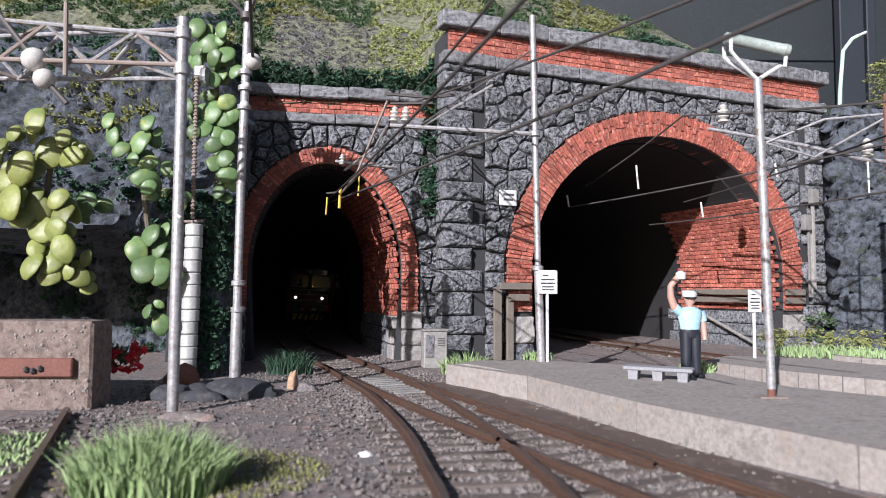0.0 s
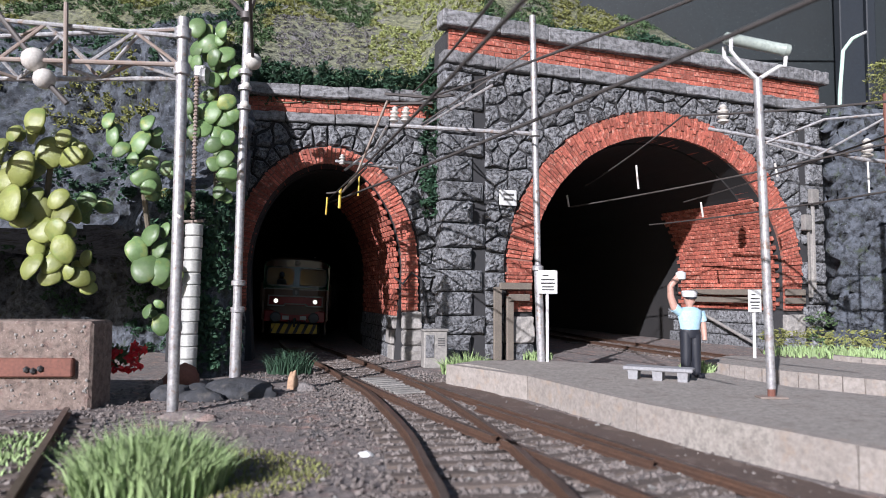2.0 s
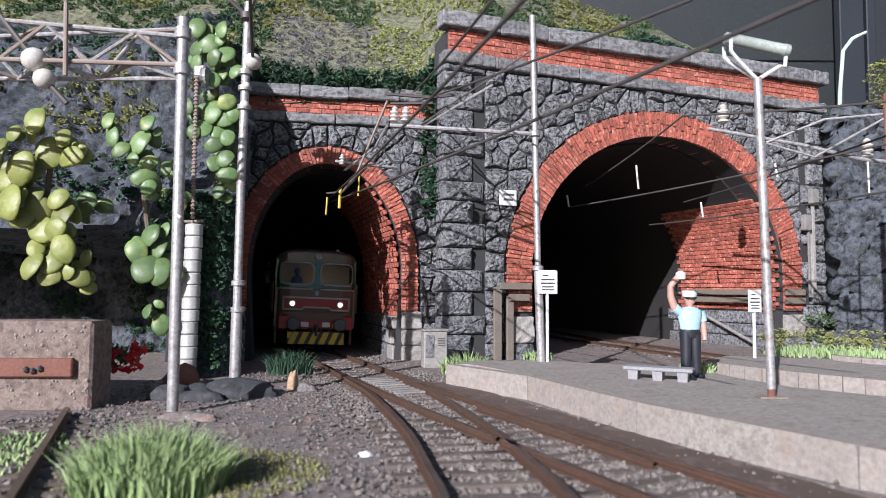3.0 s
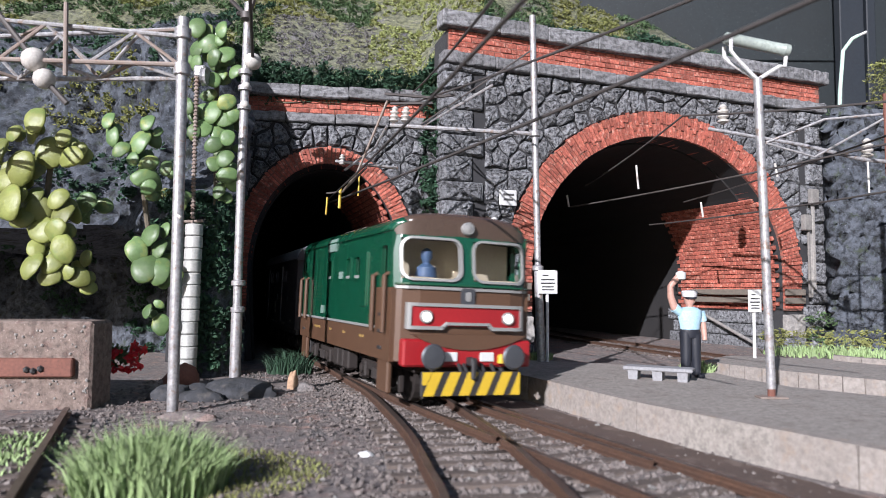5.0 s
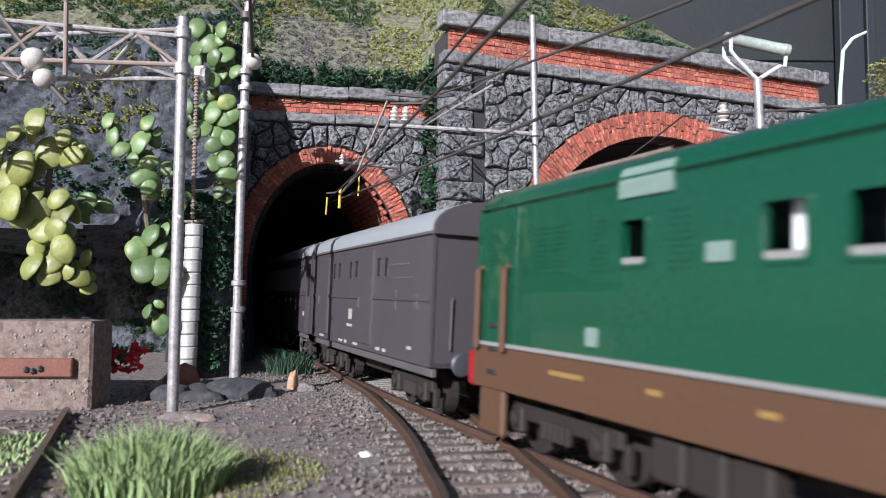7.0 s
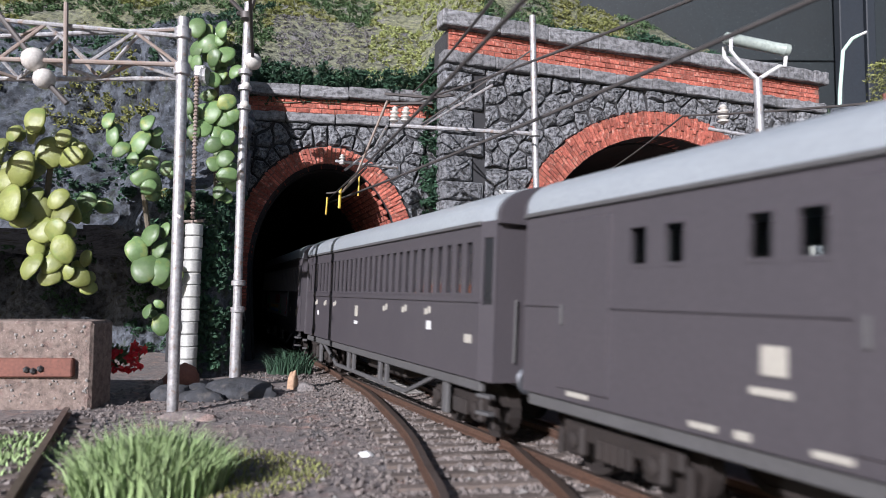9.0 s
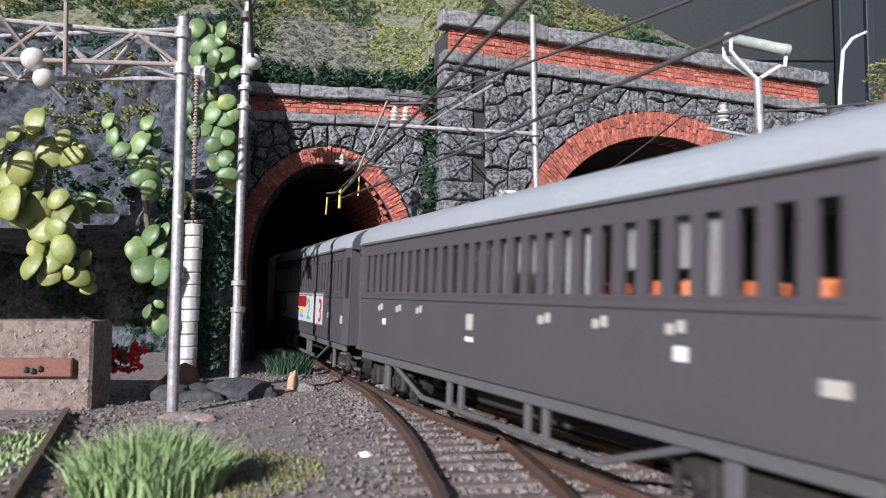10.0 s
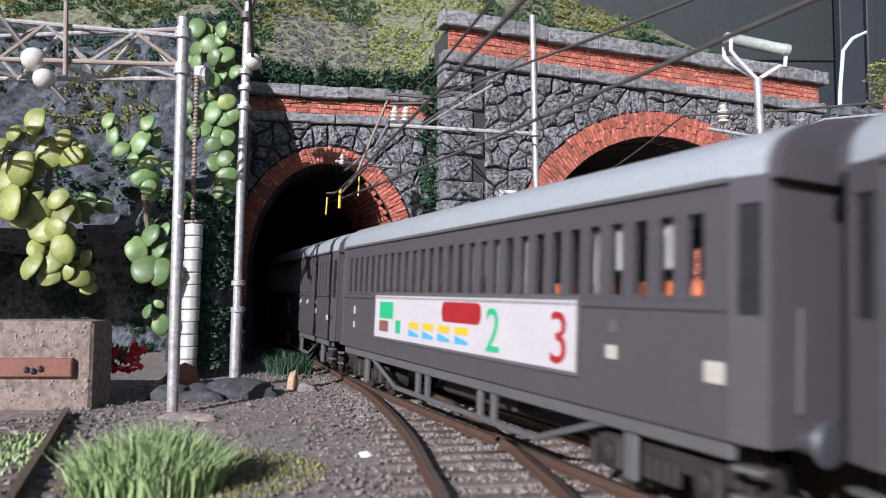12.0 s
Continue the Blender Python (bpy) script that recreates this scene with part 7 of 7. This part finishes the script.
def plants():
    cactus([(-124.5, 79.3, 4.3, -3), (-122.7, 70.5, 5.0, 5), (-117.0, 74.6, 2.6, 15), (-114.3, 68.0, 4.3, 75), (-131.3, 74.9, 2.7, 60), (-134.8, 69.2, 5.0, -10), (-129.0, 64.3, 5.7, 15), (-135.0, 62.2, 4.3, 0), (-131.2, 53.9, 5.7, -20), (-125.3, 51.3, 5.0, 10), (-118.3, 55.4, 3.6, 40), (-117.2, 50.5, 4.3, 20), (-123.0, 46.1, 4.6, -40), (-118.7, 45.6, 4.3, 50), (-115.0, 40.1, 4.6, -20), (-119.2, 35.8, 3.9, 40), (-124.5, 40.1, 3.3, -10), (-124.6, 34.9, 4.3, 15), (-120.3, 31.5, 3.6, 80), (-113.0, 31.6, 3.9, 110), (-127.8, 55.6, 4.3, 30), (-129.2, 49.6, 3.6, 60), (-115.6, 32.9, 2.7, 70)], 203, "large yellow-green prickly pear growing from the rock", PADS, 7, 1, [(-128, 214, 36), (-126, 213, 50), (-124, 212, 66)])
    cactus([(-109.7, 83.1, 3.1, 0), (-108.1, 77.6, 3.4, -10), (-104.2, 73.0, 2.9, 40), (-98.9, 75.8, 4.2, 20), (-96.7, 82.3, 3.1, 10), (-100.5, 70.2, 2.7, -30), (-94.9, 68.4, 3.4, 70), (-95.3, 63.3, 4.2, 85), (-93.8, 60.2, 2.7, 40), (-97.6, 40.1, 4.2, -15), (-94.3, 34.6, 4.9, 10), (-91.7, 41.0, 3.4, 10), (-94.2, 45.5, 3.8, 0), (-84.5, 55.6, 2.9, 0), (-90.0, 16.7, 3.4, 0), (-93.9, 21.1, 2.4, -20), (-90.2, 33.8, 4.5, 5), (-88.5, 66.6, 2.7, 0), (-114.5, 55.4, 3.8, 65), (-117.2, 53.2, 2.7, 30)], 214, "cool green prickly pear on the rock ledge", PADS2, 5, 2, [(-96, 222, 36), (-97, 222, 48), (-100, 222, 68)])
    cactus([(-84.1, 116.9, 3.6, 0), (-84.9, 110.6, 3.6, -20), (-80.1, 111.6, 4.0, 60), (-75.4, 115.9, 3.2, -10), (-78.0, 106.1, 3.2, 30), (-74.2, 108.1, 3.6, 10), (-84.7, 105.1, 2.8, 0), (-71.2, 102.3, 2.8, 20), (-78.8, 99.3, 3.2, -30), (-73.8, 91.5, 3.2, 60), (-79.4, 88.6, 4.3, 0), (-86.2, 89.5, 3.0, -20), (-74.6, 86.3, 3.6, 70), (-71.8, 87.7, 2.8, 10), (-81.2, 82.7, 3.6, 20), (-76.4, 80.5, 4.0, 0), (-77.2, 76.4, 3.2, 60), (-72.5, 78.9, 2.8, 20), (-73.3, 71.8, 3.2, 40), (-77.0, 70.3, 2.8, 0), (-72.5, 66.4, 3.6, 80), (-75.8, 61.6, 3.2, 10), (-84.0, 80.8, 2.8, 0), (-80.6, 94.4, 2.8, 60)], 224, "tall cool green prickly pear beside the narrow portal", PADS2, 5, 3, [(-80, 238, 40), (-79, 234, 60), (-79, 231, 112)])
    # slope above the portals
    hill, olive, ivy, lawn, scree = [], [], [], [], []
    for _ in range(9500):
        x, u = random.uniform(-230, 190), random.uniform(0, 110)
        y = 303 + (0.17 * x if x < 0 else 0.384 * x) + u
        z = hill_height(x, y)
        bare = noise.noise((x * 0.02 + 3, u * 0.03, 4))
        if u < 13:
            ivy.append((x, y, z + 1, random.uniform(2, 4.0)))
        elif -88 < x + 6 * bare * 3 < -36 and u < 62 + 30 * bare:
            scree.append((x, y, z + 0.2, random.uniform(0.8, 2.0)))
        elif -40 < x < 20 and bare > -0.3:
            (lawn if random.random() < 0.75 else olive).append((x, y, z + 0.3, random.uniform(0.9, 2.2)))
        elif bare > 0.05:
            olive.append((x, y, z + 0.4, random.uniform(1.0, 2.4)))
        elif bare > -0.3:
            hill.append((x, y, z + 0.4, random.uniform(1.2, 3.2)))
    leafy("hill_shrubs", hill, M_LEAF, "low green shrubs on the slope above the tunnels", leaf=0.85, per=22)
    leafy("hill_shrubs", olive, M_LEAF2, "yellowish olive scrub on the slope above the tunnels", leaf=0.8, per=24)
    leafy("hill_lawn", lawn, M_LAWN, "pale yellow-green lawn flock on the slope", "grass", leaf=0.7, per=26)
    leafy("hill_scree", scree, M_SCREE, "loose grey-brown scree on the bare slope", "scree", leaf=0.55, per=20)
    for _ in range(130):
        x = random.uniform(-80, 0)
        ivy.append((x, 300 + 0.17 * x + random.uniform(0, 8), 117 + random.uniform(0, 9), random.uniform(2, 4)))
    for _ in range(90):
        x = random.uniform(10, 165)
        ivy.append((x, 309 + 0.384 * x + random.uniform(-2, 8), 151 + random.uniform(0, 7) * max(0.3, 1 - x / 160), random.uniform(2, 4)))
    for _ in range(70):
        z = random.uniform(62, 118)
        ivy.append((random.uniform(-9, -1), 299 + random.uniform(-3, 2), z, random.uniform(1.5, 3.2)))
    leafy("ivy", ivy, M_DARKLEAF, "dark ivy trailing over the portal copings", "ivy", 1.2, 34)
    # rock face growth
    moss, dark = [], []
    for _ in range(1500):
        x, z = random.uniform(-230, -90), random.uniform(0, 190)
        y = cliff_y(x, z) - 0.6
        g = noise.noise((x * 0.035, z * 0.035, 11))
        if g > 0.12 and z > 60:
            moss.append((x, y, z, random.uniform(1.2, 3)))
        elif g < -0.12:
            dark.append((x, y, z, random.uniform(1.2, 3.2)))
    # a few real creepers, packed densely to darken rock that should lie in shade
    for _ in range(420):
        x, z = random.uniform(-99, -73), random.uniform(0, 62)
        dark.append((x, cliff_y(x, z) - 0.8, z, random.uniform(1.2, 3.0)))
    # more dark leaves added to deepen the shade in the hollow
    for _ in range(260):
        x, z = random.uniform(-150, -86), random.uniform(0, 48)
        dark.append((x, cliff_y(x, z) - 0.8, z, random.uniform(1.5, 3.4)))
    leafy("cliff_scrub", moss, M_LEAF2, "olive moss and scrub on the rock face", leaf=0.8)
    leafy("cliff_scrub", dark, M_DARKLEAF, "dark green creepers on the rock face, thickened where it should look shaded", leaf=1.0)
    cracks = []
    for _ in range(160):
        p = WING_AT @ Vector((random.uniform(4, 120), random.uniform(0, 124), random.uniform(-1, 1.5)))
        if noise.noise((p.x * 0.05, p.z * 0.05, 2)) > 0.0:
            cracks.append((p.x, p.y, p.z, random.uniform(1.0, 2.4)))
    leafy("wall_creeper", cracks, M_DARKLEAF, "sparse dark creeper on the retaining wall", "creeper", 0.8, 16)
    # at the foot of the walls
    foot = [(R_AT @ Vector((random.uniform(205, 262), 0, random.uniform(2, 14)))) for _ in range(60)]
    leafy("wall_bush", [(p.x, p.y, random.uniform(2, 17), random.uniform(2, 4)) for p in foot], M_LEAF, "dark green bushes at the foot of the wall", leaf=1.0)
    leafy("wall_bush", [(150 + random.uniform(0, 60), 300 + random.uniform(-40, 30), random.uniform(5, 11), random.uniform(2, 3.5)) for _ in range(60)], M_LEAF2, "yellow-green low bushes behind the kerb", leaf=0.9)
    leafy("wall_bush", [(258 + random.uniform(-6, 6), 395 + random.uniform(-4, 4), 135 + random.uniform(0, 32), random.uniform(2.5, 5)) for _ in range(26)], M_LEAF2, "small yellow-green bush above the retaining wall", leaf=1.2)
    leafy("wall_bush", [(random.uniform(205, 330), 372 + random.uniform(0, 14), 126 + random.uniform(0, 4), random.uniform(2, 3.5)) for _ in range(40)], M_LEAF, "dark scrub along the top of the retaining wall", leaf=1.0)
    leafy("flower_bush", [(-93 + random.uniform(-6, 5), 196 + random.uniform(-3, 3), 3 + random.uniform(0, 8), random.uniform(1.5, 2.6)) for _ in range(16)], M_LEAF, "small dark bush under red flowers", "flowers", 0.9)
    leafy("red_flowers", [(-88.0 + random.uniform(-4, 4), 191.5 + random.uniform(-1, 1), 8 + random.uniform(-3, 4), 1.6) for _ in range(12)] + [(-94.5, 193, 7, 1.5)], M_FLOWER, "bright red flowers beside the buffer block", "flowers", 0.9, 16)
    grass("grass_tuft", -43.5, 103, 11, 8, 2400, 10.5, "lush green grass tuft in the foreground", r=0.17)
    grass("grass_tuft", -40, 112, 22, 17, 2600, 1.4, "short sparse olive grass around the tuft", r=0.13, material=M_LEAF2)
    grass("grass_tuft", -82, 118, 14, 22, 900, 2.6, "sparse grass on the siding")
    grass("grass_tuft", -55, 246, 8, 5, 380, 10, "dark green grass tuft near the tunnel mouth", r=0.2, material=M_DARKLEAF)
    grass("grass_tuft", 9, 247, 9, 4, 500, 9, "green grass beside the platform ramp")
    grass("grass_tuft", 33, 236, 5, 2, 160, 4, "yellowish weeds at the mast foot", P_TOP)
    grass("grass_tuft", 76, 204, 5, 3, 160, 4, "weeds behind the figurine", P_TOP)
    grass("grass_tuft", 150, 262, 26, 18, 700, 4.5, "green grass behind the far kerb", P_TOP)


M_WEIGHT = mat("pale_painted_weight", (0.52, 0.52, 0.49), (0.42, 0.42, 0.4), 0.6, 5, 0.5, 0.2, bump=0.2, vary=0.08)
M_LAMPGLASS = mat("milky_diffuser", (0.36, 0.41, 0.37), (0.3, 0.34, 0.31), 0.6, 4, 0.3, bump=0.05)
M_PALEGREEN = mat("pale_green_paint", (0.4, 0.62, 0.5), (0.5, 0.64, 0.56), 0.6, 5, 0.45, bump=0.1)
M_COPING2 = mat("smooth_grey_stone", (0.3, 0.3, 0.31), (0.24, 0.24, 0.25), 0.6, 7, 0.8, bump=0.25, depth=0.15)
M_WOODROCK = mat("tan_pebble", (0.42, 0.28, 0.18), (0.34, 0.22, 0.14), 0.6, 4, 0.8, bump=0.2)

lattice_mast()
tall_mast()
counterweight()
platform_mast()
sign_on_pole(35.4, 229, 4.5, 35.3, 6.6, 8.0, 4, "white notice sign with dark lettering beside the mast")
sign_on_pole(106, 231, 4.5, 29.2, 4.6, 7.6, 4, "white notice sign on a slim pole in front of the arch")
tube_lamp()
far_lamp()
wires()
east_bracket()
stop_block()
cabinet()
bench()
figurine()
boards()
rocks()
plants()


# ---- bricks and stones ----
masonry()
linings()


# ---- what moves ----
# where the locomotive's front stands on the line, by seconds
T_S = [(0.0, 0.0), (0.5, 45.0), (1.0, 92.7), (1.5, 139.6), (2.0, 178.7), (2.5, 220.6), (3.0, 256.0), (3.2, 271.5), (4.8, 401.5), (5.5, 452.3), (6.0, 487.8), (7.2, 573.0), (8.8, 686.5), (10.5, 806.5), (12.0, 911.8)]
S_START = MAIN.near(-111, 560)
CANT = 2.0


def vehicle_pose(s, length):
    """The pose of a vehicle whose front is at s, carried on two bogies."""
    a, b = MAIN.at(s - length * 0.2), MAIN.at(s - length * 0.8)
    d = (a - b).normalized()
    mid = (a + b) / 2
    front = mid + d * length / 2
    return mpose(front.x, front.y, 0.05, 0, CANT, math.degrees(math.atan2(d.x, -d.y)))


def motions():
    times = [k * 0.25 for k in range(49)]
    table = np.array(T_S)
    behind = 0.0
    for ob, length, gap in ((loco, LOCO_LONG, 14.0), (van, VAN_LONG, 4.0), (coach_a, COACH_LONG, 4.0), (coach_b, COACH_LONG, 4.0), (coach_c, COACH_LONG, 4.0)):
        rows = []
        for t in times:
            s = S_START + float(np.interp(t, table[:, 0], table[:, 1])) - behind
            rows.append((t, vehicle_pose(s, length)))
        walk(ob, rows)
        behind += length + gap


motions()
